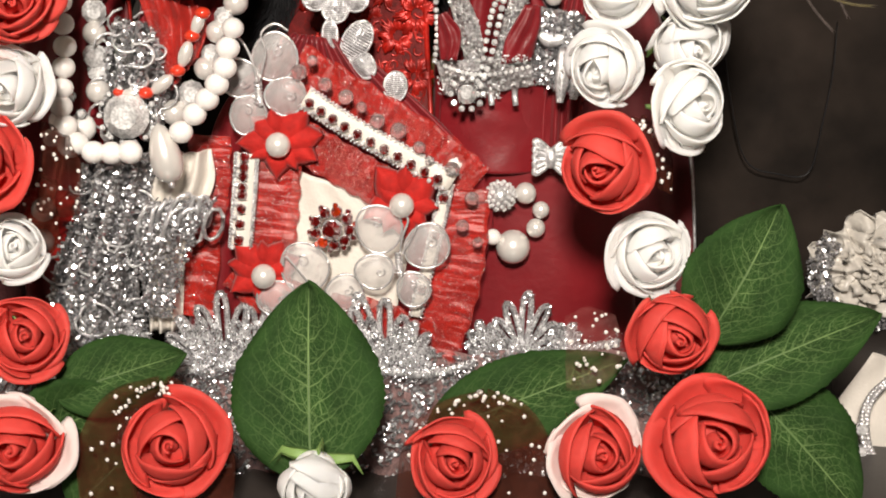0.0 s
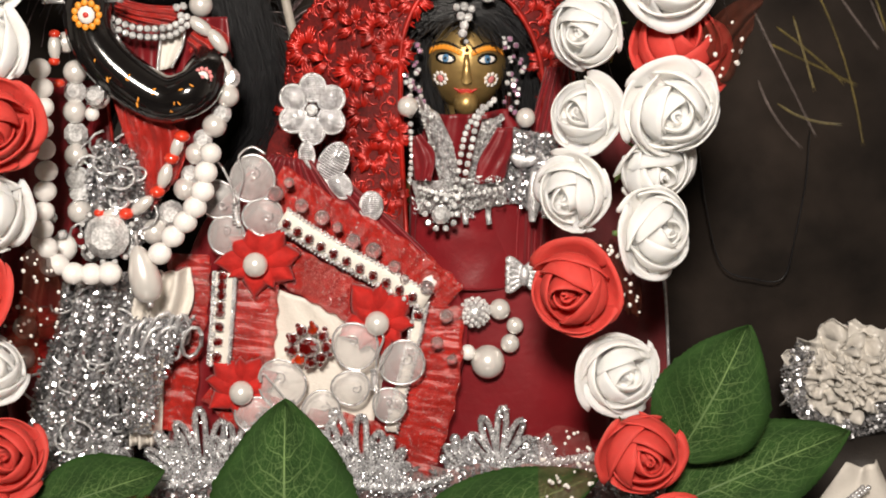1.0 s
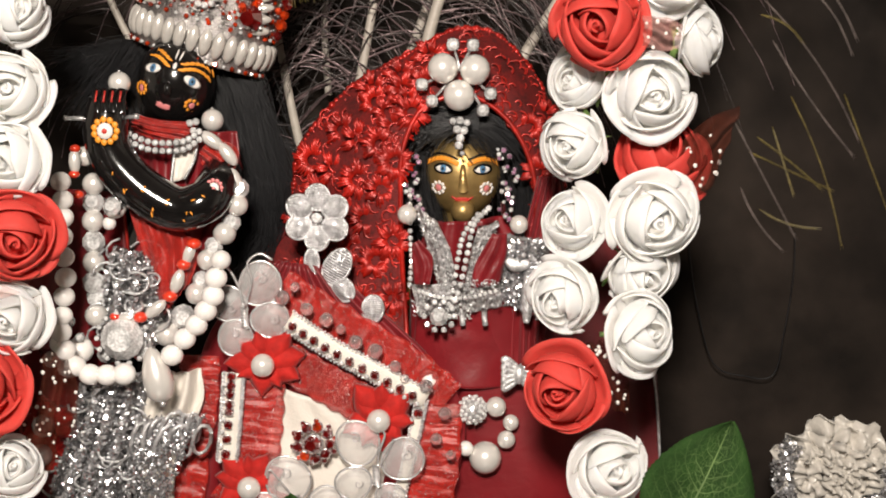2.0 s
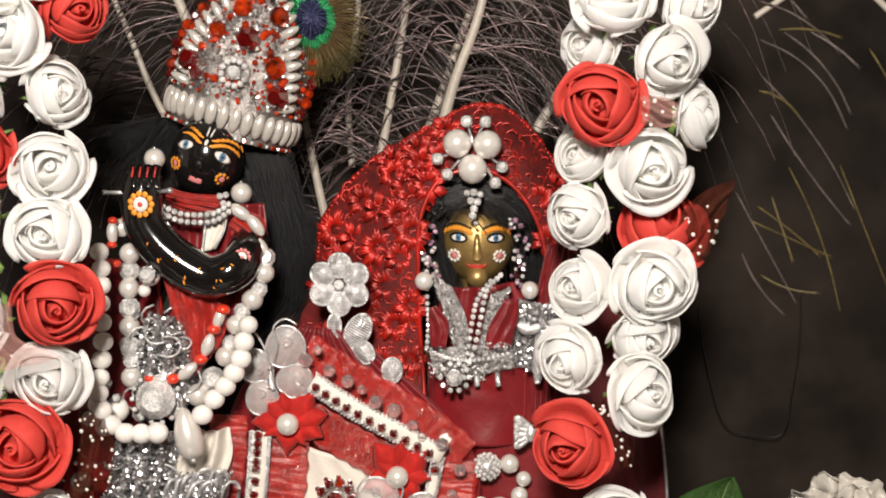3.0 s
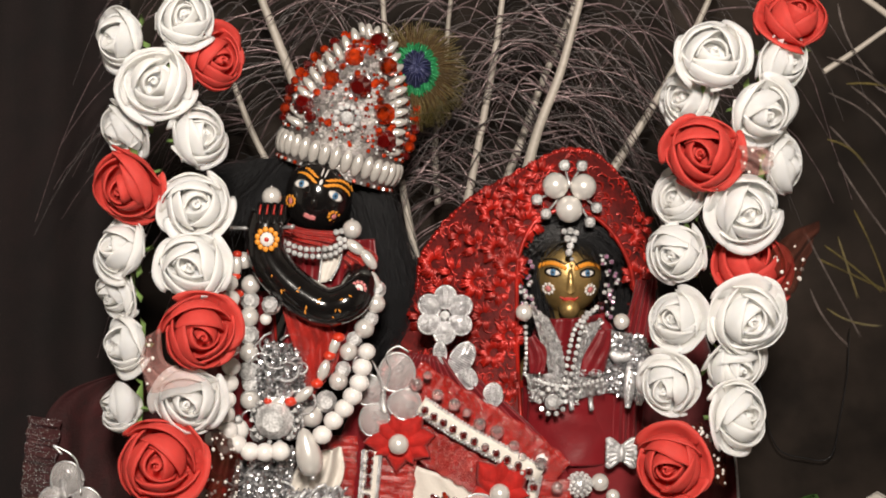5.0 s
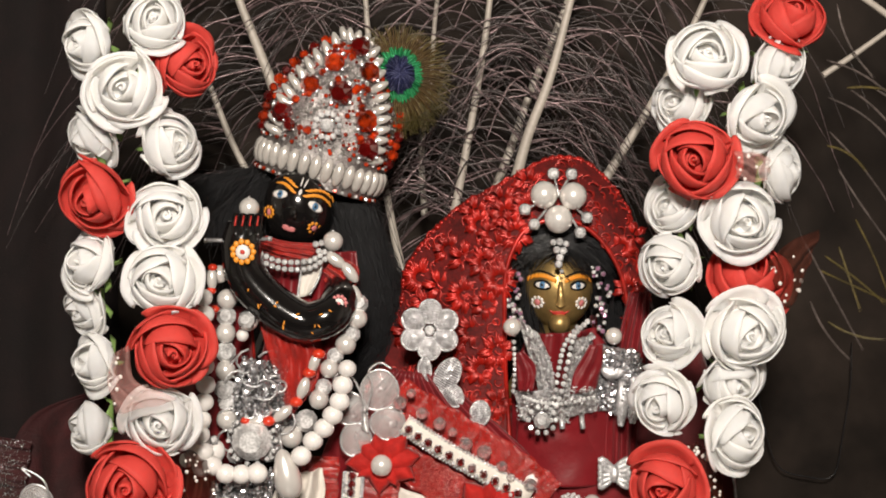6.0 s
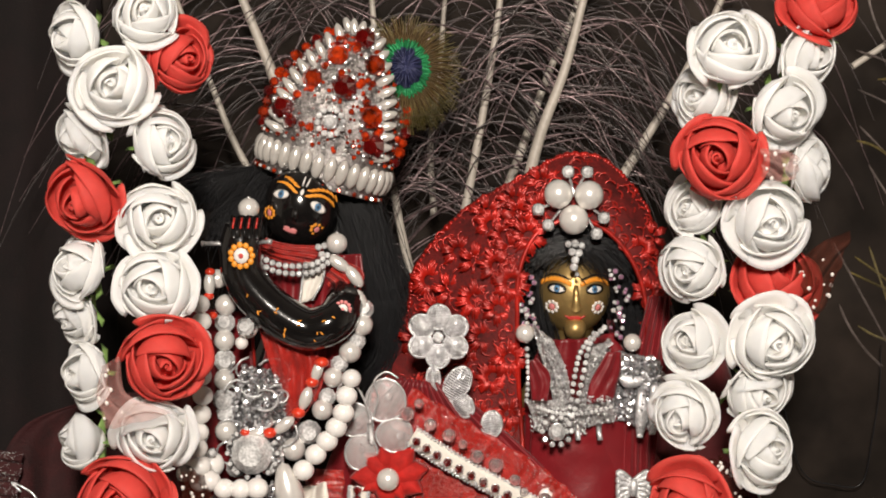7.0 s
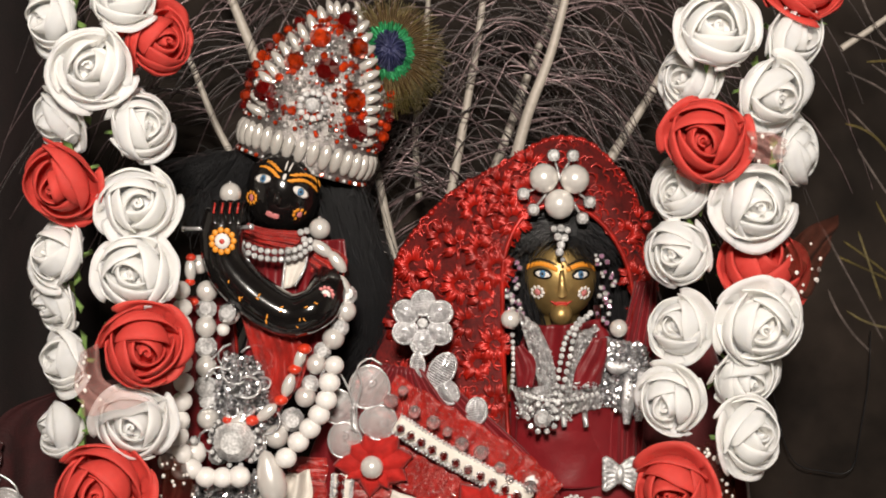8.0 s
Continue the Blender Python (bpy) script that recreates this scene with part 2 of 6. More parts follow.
            self.f += [(o, o + 1 + j, o + 1 + i), (o + 1 + i, o + 1 + j, o + 1 + n + i), (o + 1 + j, o + 1 + n + j, o + 1 + n + i),
                       (o + 1 + n + i, o + 1 + n + j, o + 1 + 2 * n)]
            self.m += [k] * 4
        return self

    def chip(self, p, r, rng, k=0, spread=0.45):
        """A small flat flake of glitter that faces roughly forwards."""
        n = Vector((rng.gauss(0, spread), -1, rng.gauss(0.1, spread))).normalized()
        a = n.cross(Vector((rng.uniform(-1, 1), 0.2, rng.uniform(-1, 1)))).normalized() * r
        b, o, p = n.cross(a), len(self.v), Vector(p)
        self.v += [tuple(p + a), tuple(p + b), tuple(p - a), tuple(p - b)]
        self.f.append((o, o + 1, o + 2, o + 3))
        self.m.append(k)
        return self

    def obj(self, name, mats, parent=None, label="", smooth=True, at=None):
        at = Vector(at) if at else (ORIGIN[parent] if parent else Vector((0, 0, 0)))
        me = bpy.data.meshes.new(name)
        me.from_pydata([tuple(Vector(p) - at) for p in self.v], [], self.f)
        for m in mats if isinstance(mats, (list, tuple)) else [mats]:
            me.materials.append(m)
        me.polygons.foreach_set("material_index", self.m)
        me.polygons.foreach_set("use_smooth", [smooth] * len(self.f))
        if self.uv:
            layer = me.uv_layers.new(name="leaf")
            for lp in me.loops:
                layer.data[lp.index].uv = self.uv.get(lp.vertex_index, (0, 0))
        ob = new(name, me)
        if parent:
            ob.parent = parent
        else:
            ob.location = at
        ORIGIN[ob] = at
        if name in ("loose_hair", "tinsel", "glitter", "stone_pave", "barb_fringe", "chain_stitch", "fluff", "cord_work"):
            ob["kind"] = "stuff"
        return tagged(ob, label) if label else ob


def thing(name, label, category, at, group="", kind=""):
    ob = new(name)
    ob.empty_display_size = 0.01
    ob.location = at
    ORIGIN[ob] = Vector(at)
    return tagged(ob, label, category, group, kind)


def spline(pts, n):
    """n points on a smooth curve through the given ones."""
    p = [Vector(q) for q in pts]
    p = [p[0] * 2 - p[1]] + p + [p[-1] * 2 - p[-2]]
    out = []
    for i in range(n):
        x = i / (n - 1) * (len(p) - 3)
        k = min(int(x), len(p) - 4)
        t = x - k
        a, b, c, d = p[k:k + 4]
        out.append(0.5 * (2 * b + (c - a) * t + (2 * a - 5 * b + 4 * c - d) * t * t + (3 * b - a - 3 * c + d) * t ** 3))
    return out


def facing(at, dx, dz, roll=0.0, size=1.0):
    """A pose whose local z axis points towards (dx, -1, dz), and its local y upwards."""
    z = Vector((dx, -1, dz)).normalized()
    x = Vector((0, 0, 1)).cross(z).normalized()
    y = z.cross(x)
    m = Matrix((x, y, z)).transposed().to_4x4()
    return Matrix.Translation(at) @ m @ Matrix.Rotation(roll, 4, "Z") @ Matrix.Scale(size, 4)


# ---- the place: back wall, shelf and the dim room behind the camera ----
def slab(name, lo, hi, material, label):
    g = Geo()
    (x0, y0, z0), (x1, y1, z1) = lo, hi
    g.v = [(x, y, z) for x in (x0, x1) for y in (y0, y1) for z in (z0, z1)]
    g.f = [(0, 1, 3, 2), (4, 6, 7, 5), (0, 4, 5, 1), (2, 3, 7, 6), (0, 2, 6, 4), (1, 5, 7, 3)]
    g.m = [0] * 6
    return tagged(g.obj(name, material, smooth=False), label, kind="structure")


slab("wall_north", (-0.9, 0.17, -0.35), (0.9, 0.21, 1.2), WALL, "dark brown lacquered wooden back wall of a shrine")
slab("wall_west", (-0.94, -1.8, -0.35), (-0.9, 0.21, 1.2), ROOM, "plain plastered side wall in dim light")
slab("wall_east", (0.9, -1.8, -0.35), (0.94, 0.21, 1.2), ROOM, "plain plastered side wall in dim light")
slab("wall_south", (-0.94, -1.84, -0.35), (0.94, -1.8, 1.2), ROOM, "plain plastered wall behind the viewer")
slab("ceiling", (-0.94, -1.84, 1.2), (0.94, 0.21, 1.24), ROOM, "plain plastered ceiling above the shrine")
slab("floor", (-0.94, -1.84, -0.39), (0.94, 0.21, -0.35), SHELF, "dark stone floor below the shrine shelf")
slab("shelf", (-0.9, -0.20, -0.11), (0.9, 0.17, -0.075), SHELF, "dark stone shelf that carries the figures")


# ---- foam roses ----
def petal_geo(r, height, a0, span, flare, rng, nu=15, nv=9):
    """One thick foam petal of a rose of radius 1: a rounded piece of a cup, its rim rolled outwards by flare."""
    whorl, lean, ph = r * rng.uniform(0.05, 0.10), rng.uniform(-0.08, 0.08), rng.uniform(0, 6)
    crease = rng.uniform(-0.5, 0.5)

    def fun(u, v):
        s = 2 * u - 1
        vv = v * (1.0 - 0.50 * abs(s) ** 2.4 + lean * s)
        a = a0 + s * span * 0.5 * (0.55 + 0.45 * min(1.0, vv * 1.6))
        body = math.sin(min(1.0, vv * 1.15) * math.pi * 0.5)
        lip = max(0.0, v - 0.70) / 0.30
        over = max(0.0, vv - 0.42) / 0.58
        rad = r * (0.34 + 0.66 * body) * (1 - (1 - flare) * 0.62 * over ** 1.25)
        rad = (rad + whorl * s) * (1 + 0.05 * math.sin(a * 2 + ph)) + (0.02 + 0.13 * flare) * lip ** 1.7
        rad += 0.05 * flare * v * math.exp(-18 * (s - crease) ** 2)
        z = height * vv ** 0.8 * (1 + 0.5 * lean) - (0.01 + 0.09 * flare) * lip ** 2.2
        return (rad * math.cos(a), rad * math.sin(a), z)

    return Geo().sheet(fun, nu, nv, -0.042)


def rose(kind, seed):
    """A rose of radius 1 that faces +z: a rolled heart and four rings of overlapping petals, each its own piece."""
    rng = random.Random(seed * 13 + 5)
    white = kind != "red" and kind != "mixed"
    label = {"white": "white foam rose of a flower garland", "red": "bright red foam rose of a flower garland",
             "mixed": "red foam rose with pale pink outer petals", "bud": "white foam rosebud with a green calyx"}[kind]
    top = thing("foam_rose", label, "rose", (0, 0, 0), "garland roses")
    inner = FOAM_WHITE if white else FOAM_RED
    g = Geo()
    turns = 1.2

    def roll(u, v):
        a, rr = seed + u * turns * 2 * math.pi, 0.03 + 0.15 * u
        return (rr * math.cos(a) * (1.3 - 0.45 * v), rr * math.sin(a) * (1.3 - 0.45 * v), 0.15 + v * (0.86 - 0.05 * u + 0.03 * math.sin(a * 2)))

    g.sheet(roll, 34, 5, 0.045)
    g.ball((0, 0, 0.48), 0.17, 14, 9, (1, 1, 2.3))
    g.ball((0, 0, 0.20), 0.50, 18, 10, (1, 1, 0.8))
    g.obj("heart", inner, top)
    rings = [(0.46, 1.12, 2, 1.30, 0.0), (0.78, 1.04, 3, 1.30, 0.08), (0.95, 0.88, 3, 1.35, 0.42), (1.0, 0.62, 4 + seed % 2, 1.50, 0.85)]
    if kind == "bud":
        rings = [(0.46, 1.14, 2, 1.3, 0.0), (0.76, 1.08, 3, 1.35, 0.05), (0.92, 0.92, 3, 1.4, 0.3)]
    for n, (r, h, count, over, flare) in enumerate(rings):
        start = rng.uniform(0, 6)
        for i in range(count):
            span = 2 * math.pi / count * over * rng.uniform(0.95, 1.15)
            m = FOAM_PINK if kind == "mixed" and n == len(rings) - 1 else inner
            petal_geo(r * rng.uniform(0.94, 1.06), h * rng.uniform(0.90, 1.08), start + (i + rng.uniform(-0.16, 0.16)) * 2 * math.pi / count, span,
                      flare * rng.uniform(0.6, 1.2), rng).obj("petal", m, top)
    c = Geo()
    c.tube([(0, 0, -0.02), (0, 0, -0.22)], lambda t: 0.36 - 0.2 * t, 10)
    for i in range(5):
        a = i * 2 * math.pi / 5
        reach, rise = (0.84, 0.34) if kind == "bud" else (0.70, 0.12)
        c.tube([(0.2 * math.cos(a), 0.2 * math.sin(a), -0.05), (reach * math.cos(a), reach * math.sin(a), -0.06),
                ((reach + 0.24) * math.cos(a), (reach + 0.24) * math.sin(a), rise)], lambda t: 0.17 * (1 - t) + 0.02, 6, flat=0.25)
    c.obj("calyx", CALYX, top)
    return top


ROSES_WEST = [
    (-0.1332, -0.0250, 0.2185, 0.0276, 'white', -0.50, -0.10),
    (-0.1070, -0.0300, 0.2261, 0.0274, 'white', 0.10, 0.20),
    (-0.1172, -0.0350, 0.2012, 0.0315, 'white', 0.00, 0.00),
    (-0.0974, -0.0200, 0.2110, 0.0301, 'red', 0.70, -0.10),
    (-0.1333, -0.0200, 0.1826, 0.0267, 'white', -0.60, -0.50),
    (-0.1032, -0.0250, 0.1808, 0.0287, 'white', 0.60, 0.10),
    (-0.1288, -0.0350, 0.1614, 0.0325, 'red', -0.30, -0.35),
    (-0.1029, -0.0350, 0.1533, 0.0315, 'white', 0.15, 0.10),
    (-0.1338, -0.0250, 0.1351, 0.0287, 'white', -0.50, 0.25),
    (-0.1034, -0.0400, 0.1298, 0.0323, 'white', 0.00, 0.05),
    (-0.1383, -0.0150, 0.1166, 0.0247, 'white', -0.70, -0.30),
    (-0.0997, -0.0450, 0.1048, 0.0341, 'red', 0.25, -0.15),
    (-0.1335, -0.0200, 0.0959, 0.0267, 'white', -0.60, 0.00),
    (-0.1063, -0.0350, 0.0764, 0.0325, 'white', 0.10, -0.10),
    (-0.1356, -0.0200, 0.0702, 0.0280, 'bud', -0.80, 0.05),
    (-0.1167, -0.0400, 0.0524, 0.0387, 'red', 0.00, 0.00),
]
ROSES_EAST = [
    (0.1336, -0.0150, 0.2280, 0.0315, 'red', 0.10, 0.50),
    (0.0989, -0.0300, 0.2128, 0.0328, 'white', 0.00, 0.20),
    (0.1295, -0.0150, 0.2114, 0.0281, 'white', 0.50, -0.10),
    (0.0918, -0.0150, 0.1966, 0.0270, 'white', -0.60, 0.00),
    (0.1195, -0.0250, 0.1913, 0.0309, 'white', 0.30, -0.20),
    (0.0947, -0.0350, 0.1750, 0.0347, 'red', -0.15, 0.00),
    (0.1314, -0.0100, 0.1698, 0.0272, 'white', 1.10, 0.10),
    (0.0894, -0.0150, 0.1564, 0.0258, 'white', -0.60, 0.10),
    (0.1130, -0.0300, 0.1524, 0.0328, 'white', 0.10, -0.10),
    (0.0885, -0.0200, 0.1347, 0.0290, 'white', -0.50, -0.10),
    (0.1193, -0.0140, 0.1297, 0.0372, 'red', 0.10, 0.55),
    (0.1145, -0.0350, 0.1107, 0.0347, 'white', 0.10, -0.10),
    (0.0881, -0.0250, 0.1083, 0.0276, 'white', -0.50, 0.20),
    (0.1113, -0.0250, 0.0908, 0.0309, 'white', 0.30, -0.30),
    (0.0836, -0.0350, 0.0835, 0.0282, 'white', -0.40, -0.20),
    (0.1092, -0.0450, 0.0735, 0.0320, 'white', 0.50, 0.10),
    (0.0836, -0.0450, 0.0542, 0.0330, 'red', -0.30, -0.05),
]
ROSES_BOTTOM = [
    (-0.1083, -0.0300, 0.0214, 0.0252, 'white', 0.30, 0.30),
    (-0.1044, -0.0350, -0.0072, 0.0293, 'red', 0.20, 0.20),
    (-0.1081, -0.0400, -0.0442, 0.0378, 'mixed', 0.00, 0.10),
    (-0.0552, -0.0450, -0.0406, 0.0374, 'red', 0.05, 0.20),
    (-0.0082, -0.0500, -0.0509, 0.0330, 'bud', 0.00, -0.60),
    (0.0371, -0.0450, -0.0449, 0.0322, 'red', 0.10, 0.10),
    (0.0846, -0.0450, -0.0420, 0.0357, 'mixed', 0.15, 0.15),
    (0.1216, -0.0500, -0.0356, 0.0430, 'red', 0.05, 0.20),
    (0.1078, -0.0450, -0.0011, 0.0322, 'red', 0.15, -0.05),
    (0.1015, -0.0320, 0.0222, 0.0304, 'white', 0.20, 0.10),
]
MODELS = {(k, s): rose(k, s) for k in ("white", "red") for s in range(4)}
MODELS |= {(k, 0): rose(k, 7) for k in ("mixed", "bud")}
used = set()
for n, (x, y, z, size, kind, dx, dz) in enumerate(ROSES_WEST + ROSES_EAST + ROSES_BOTTOM):
    rng = random.Random(n * 7 + 1)
    key = (kind, n % 4 if kind in ("white", "red") else 0)
    m = facing((x, y, z), dx * 1.45, dz * 1.4, rng.uniform(0, 6.28), 0.5 * size * 0.91) @ Matrix.Translation((0, 0, -0.45))
    if key in used:
        ob = copy_thing(MODELS[key], m)
        ob.matrix_basis = m
    else:
        used.add(key)
        MODELS[key].matrix_basis = m
for key, ob in MODELS.items():
    if key not in used:
        for o in (*ob.children_recursive, ob):
            bpy.data.objects.remove(o)


# ---- green cloth leaves ----
def leaf(base, tip, width, lift, label, roll=0.0):
    """A serrated cloth leaf from base to tip, arched forwards by lift, with a raised midrib."""
    base, tip = Vector(base), Vector(tip)
    d = tip - base
    length = d.length
    d.normalize()
    side = d.cross(Vector((0, -1, 0))).normalized()
    nrm = side.cross(d)
    side = (side * math.cos(roll) + nrm * math.sin(roll)).normalized()
    nrm = side.cross(d)
    if nrm.y > 0:
        nrm = -nrm

    def at(u, v):
        s = 2 * u - 1
        w = width * 0.5 * math.sin(math.pi * (0.02 + 0.98 * v) ** 0.78) ** 0.8
        edge = 1 + (0.045 * (math.fmod(v * 26, 1.0) - 0.4) if abs(s) > 0.97 else 0)
        lobe = lift * math.sin(v * math.pi) - 0.10 * width * (1 - abs(s)) ** 2 * 0.6 + 0.02 * width * math.sin(v * 19 + 3 * s) * abs(s)
        return base + d * (v * length) + side * (s * w * edge) + nrm * lobe

    ob = thing("leaf", label, "leaf", base, "cloth leaves")
    Geo().sheet(at, 13, 53, -0.0004, uv=True).obj("blade", LEAF, ob)
    Geo().tube([at(0.5, v / 20) + nrm * 0.0002 for v in range(0, 20)], lambda t: 0.0005 * (1 - 0.8 * t), 6).obj("midrib", LEAF_RIB, ob)
    return ob


leaf((-0.01, -0.045, -0.0531), (-0.0129, -0.012, 0.0063), 0.0521, 0.004, "upright green cloth leaf behind a white rosebud")
leaf((0.1216, -0.035, -0.0057), (0.1444, -0.028, 0.0384), 0.0404, 0.004, "green cloth leaf beside the white rose")
leaf((0.1197, -0.03, -0.0254), (0.1824, -0.02, -0.0009), 0.0342, 0.004, "dark green cloth leaf lying flat behind red roses", 0.5)
leaf((0.1383, -0.028, -0.0259), (0.1775, -0.03, -0.0691), 0.0395, 0.003, "drooping dark green cloth leaf under the red roses", 0.3)
leaf((-0.0967, -0.03, -0.0298), (-0.056, -0.01, -0.021), 0.0275, 0.003, "dark green cloth leaf in the rose garland", 0.4)
leaf((-0.1092, -0.03, -0.0463), (-0.0742, -0.02, -0.0332), 0.0367, 0.003, "glossy green cloth leaf under the red roses", -0.2)
leaf((0.0294, -0.03, -0.0427), (0.0982, -0.01, -0.0214), 0.0312, 0.003, "dark green cloth leaf below the silver trim", 0.4)
leaf((-0.0932, -0.03, -0.0711), (-0.073, -0.02, -0.052), 0.0275, 0.003, "green cloth leaf behind the red rose")


# ---- helpers for statues, cloth and jewels ----
PX = 0.00025


def tinsel(g, fun, count, size, rng, k=0, fwd=0.0025):
    """Short curled ribbons of foil scattered over fun(u, v)."""
    for _ in range(count):
        p = Vector(fun(rng.random(), rng.random())) + Vector((0, -rng.random() * fwd, 0))
        c = Vector((rng.gauss(0, 0.55), -1, rng.gauss(0.15, 0.55))).normalized()
        d = c.cross(Vector((rng.uniform(-1, 1), 0.3, rng.uniform(-1, 1)))).normalized()
        n = d.cross(c)
        w, ln, o = size * rng.uniform(0.08, 0.28), size * rng.uniform(0.4, 1.6), len(g.v)
        for i in range(4):
            t = i / 3 - 0.5
            q = p + d * (ln * t) + c * (ln * 0.9 * (0.25 - t * t))
            g.v += [tuple(q - n * w), tuple(q + n * w)]
        for i in range(3):
            a = o + 2 * i
            g.f.append((a, a + 1, a + 3, a + 2))
            g.m.append(k)
    return g


def loft(left, right, n=30, fold=0.0, waves=6, sag=0.0, seed=0):
    """A cloth surface between two curves; fold metres deep pleats run along it."""
    a, b = spline(left, n), spline(right, n)

    def fun(u, v):
        x = v * (n - 1)
        i = min(int(x), n - 2)
        p, q = a[i].lerp(a[i + 1], x - i), b[i].lerp(b[i + 1], x - i)
        s = p.lerp(q, u)
        s.y -= fold * math.sin(u * waves * 2 * math.pi + seed + 1.7 * math.sin(v * 4 + seed)) + sag * math.sin(u * math.pi)
        s.y -= fold * 0.7 * (noise.noise(Vector((u * 4 + seed, v * 5, seed))))
        return s

    return fun


def cloth(name, left, right, material, parent, fold=0.0015, waves=6, sag=0.0, seed=0, nu=40, nv=40, thick=0.0005, label=""):
    fun = loft(left, right, fold=fold, waves=waves, sag=sag, seed=seed)
    Geo().sheet(fun, nu, nv, -thick).obj(name, material, parent, label)
    return fun


def ruffle(name, path, width, material, parent, pleats=18, deep=0.002, seed=0):
    """A pleated strip of width across its path, its free edge wavier than the sewn one, with glitter specks along it."""
    pts = spline(path, 60)
    rng = random.Random(seed)
    ph = [rng.uniform(0, 6) for _ in range(3)]

    def fun(u, v):
        x = u * 59
        i = min(int(x), 58)
        p = pts[i].lerp(pts[i + 1], x - i)
        d = (pts[i + 1] - pts[i]).normalized()
        side = d.cross(Vector((0, 1, 0))).normalized()
        uu = u + 0.02 * noise.noise(Vector((u * 9, v * 2.5, seed)))
        w = 0.7 * math.sin(uu * pleats * 4.4 + ph[0] + v) * noise.noise(Vector((u * 5, seed, 1.0)))
        w += 1.1 * noise.noise(Vector((uu * pleats * 2.2, v * 1.6, seed + 3))) + 0.45 * noise.noise(Vector((uu * pleats * 5.0, v * 2.4, seed + 7)))
        w += 0.12 * noise.noise(Vector((uu * pleats * 12, v * 6.0, seed + 11)))
        return p + side * ((v - 0.5) * width * (1 + 0.05 * math.sin(u * pleats * 4 + ph[2]))) + Vector((0, -0.6 * deep * w * (0.35 + v), 0))

    ob = Geo().sheet(fun, 240, 11, -0.0002).obj(name, material, parent)
    g = Geo()
    for _ in range(int(pleats * 80)):
        p = fun(rng.random(), rng.random()) + Vector((0, -0.0003, 0))
        g.gem(p, rng.uniform(0.00010, 0.00026), 0.5, n=4)
    g.obj("glitter", SILVER, ob, "tiny glitter specks", smooth=False)
    return ob


def bead_row(parent, name, material, rows, scale=(1, 1, 1), seg=14):
    for x, y, z, r, *_ in rows:
        Geo().ball((x, y, z), r, seg, 9, scale).obj(name, material, parent)


def rhinestone(g, p, r, k=0, setting=1):
    """A claw-set stone: a faceted gem in a metal cup with four claws."""
    p = Vector(p)
    g.gem(p + Vector((0, -0.30 * r, 0)), r * 0.84, 0.8, k)
    g.ball(p + Vector((0, 0.4 * r, 0)), r * 0.9, 10, 6, (1, 0.5, 1), None, setting)
    for i in range(4):
        a = math.pi / 4 + i * math.pi / 2
        g.ball(p + Vector((math.cos(a) * r * 0.85, -0.35 * r, math.sin(a) * r * 0.85)), r * 0.14, 6, 4, (1, 1, 1), None, setting)
    return g


def statue_marks(g, centre, rad, scale, roll, marks):
    """Painted marks on a statue's head: (across, up, half width, half height, turn, slot) in parts of the head's radius."""
    c = Vector(centre)
    ca, sa = math.cos(roll), math.sin(roll)
    ax, up = Vector((ca, 0, -sa)), Vector((sa, 0, ca))
    for a, b, w, h, turn, k in marks:
        d = max(0.05, 1 - (a / scale[0]) ** 2 - (b / scale[2]) ** 2)
        y = -math.sqrt(d) * scale[1]
        n = (ax * (a / scale[0] ** 2) + up * (b / scale[2] ** 2) + Vector((0, y / scale[1] ** 2, 0))).normalized()
        t = (ax * math.cos(turn) + up * math.sin(turn))
        t = (t - n * t.dot(n)).normalized()
        m = Matrix((t, n.cross(t), n)).transposed()
        lift = 0.012 + 0.010 * (k in (2, 4, 7) and w < 0.2) + 0.006 * (k == 4 and w < 0.06) - 0.007 * (w > 0.27)
        g.ball(c + (ax * a + up * b + Vector((0, y, 0)) + n * lift) * rad, rad, 12, 5, (w, h, 0.02), m, k)


def flower_mark(a, b, r, rim, heart, core):
    out = [(a + r * 0.72 * math.cos(i * 0.698), b + r * 0.72 * math.sin(i * 0.698), r * 0.30, r * 0.30, 0, rim) for i in range(9)]
    return out + [(a, b, r * 0.52, r * 0.52, 0, heart), (a, b, r * 0.22, r * 0.22, 0, core)]


# ---- the dark statue: one plain mesh ----
HEAD_A = (-0.0621, 0.048, 0.1538)
STATUE_MATS = [BLACK_GLOSS, PAINT_WHITE, PAINT_BLUE, PAINT_ORANGE, PAINT_BLACK, PAINT_PINK, PAINT_RED, PAINT_RED]
g = Geo()
rad = 0.0153
g.ball(HEAD_A, rad, 32, 20, (0.98, 1.0, 1.14))
roll = math.radians(20)
marks = []
for s in (-1, 1):
    marks += [(s * 0.52, 0.20, 0.265, 0.13, -0.12 * s, 1), (s * 0.50, 0.205, 0.115, 0.115, 0, 2), (s * 0.50, 0.205, 0.05, 0.05, 0, 4)]
    for n in range(7):
        q = n / 6
        a = s * (0.20 + 0.62 * q)
        b = 0.40 + 0.16 * math.sin(q * 2.6) - 0.10 * q
        marks += [(a, b, 0.12, 0.045, -s * (0.5 * q - 0.3), 3), (a * 1.02, b + 0.15, 0.12, 0.035, -s * (0.5 * q - 0.3), 3)]
    marks += flower_mark(s * 0.66, -0.38, 0.19, 3, 5, 6)
    marks += [(s * 0.06, 0.72, 0.025, 0.17, s * -0.08, 1)]
marks += [(0, 0.44, 0.05, 0.10, 0, 1), (0.02, -0.63, 0.20, 0.065, 0, 5), (-0.07, -0.575, 0.10, 0.055, 0, 5), (0.11, -0.575, 0.10, 0.055, 0, 5)]
statue_marks(g, HEAD_A, rad, (0.98, 1.0, 1.14), roll, marks)
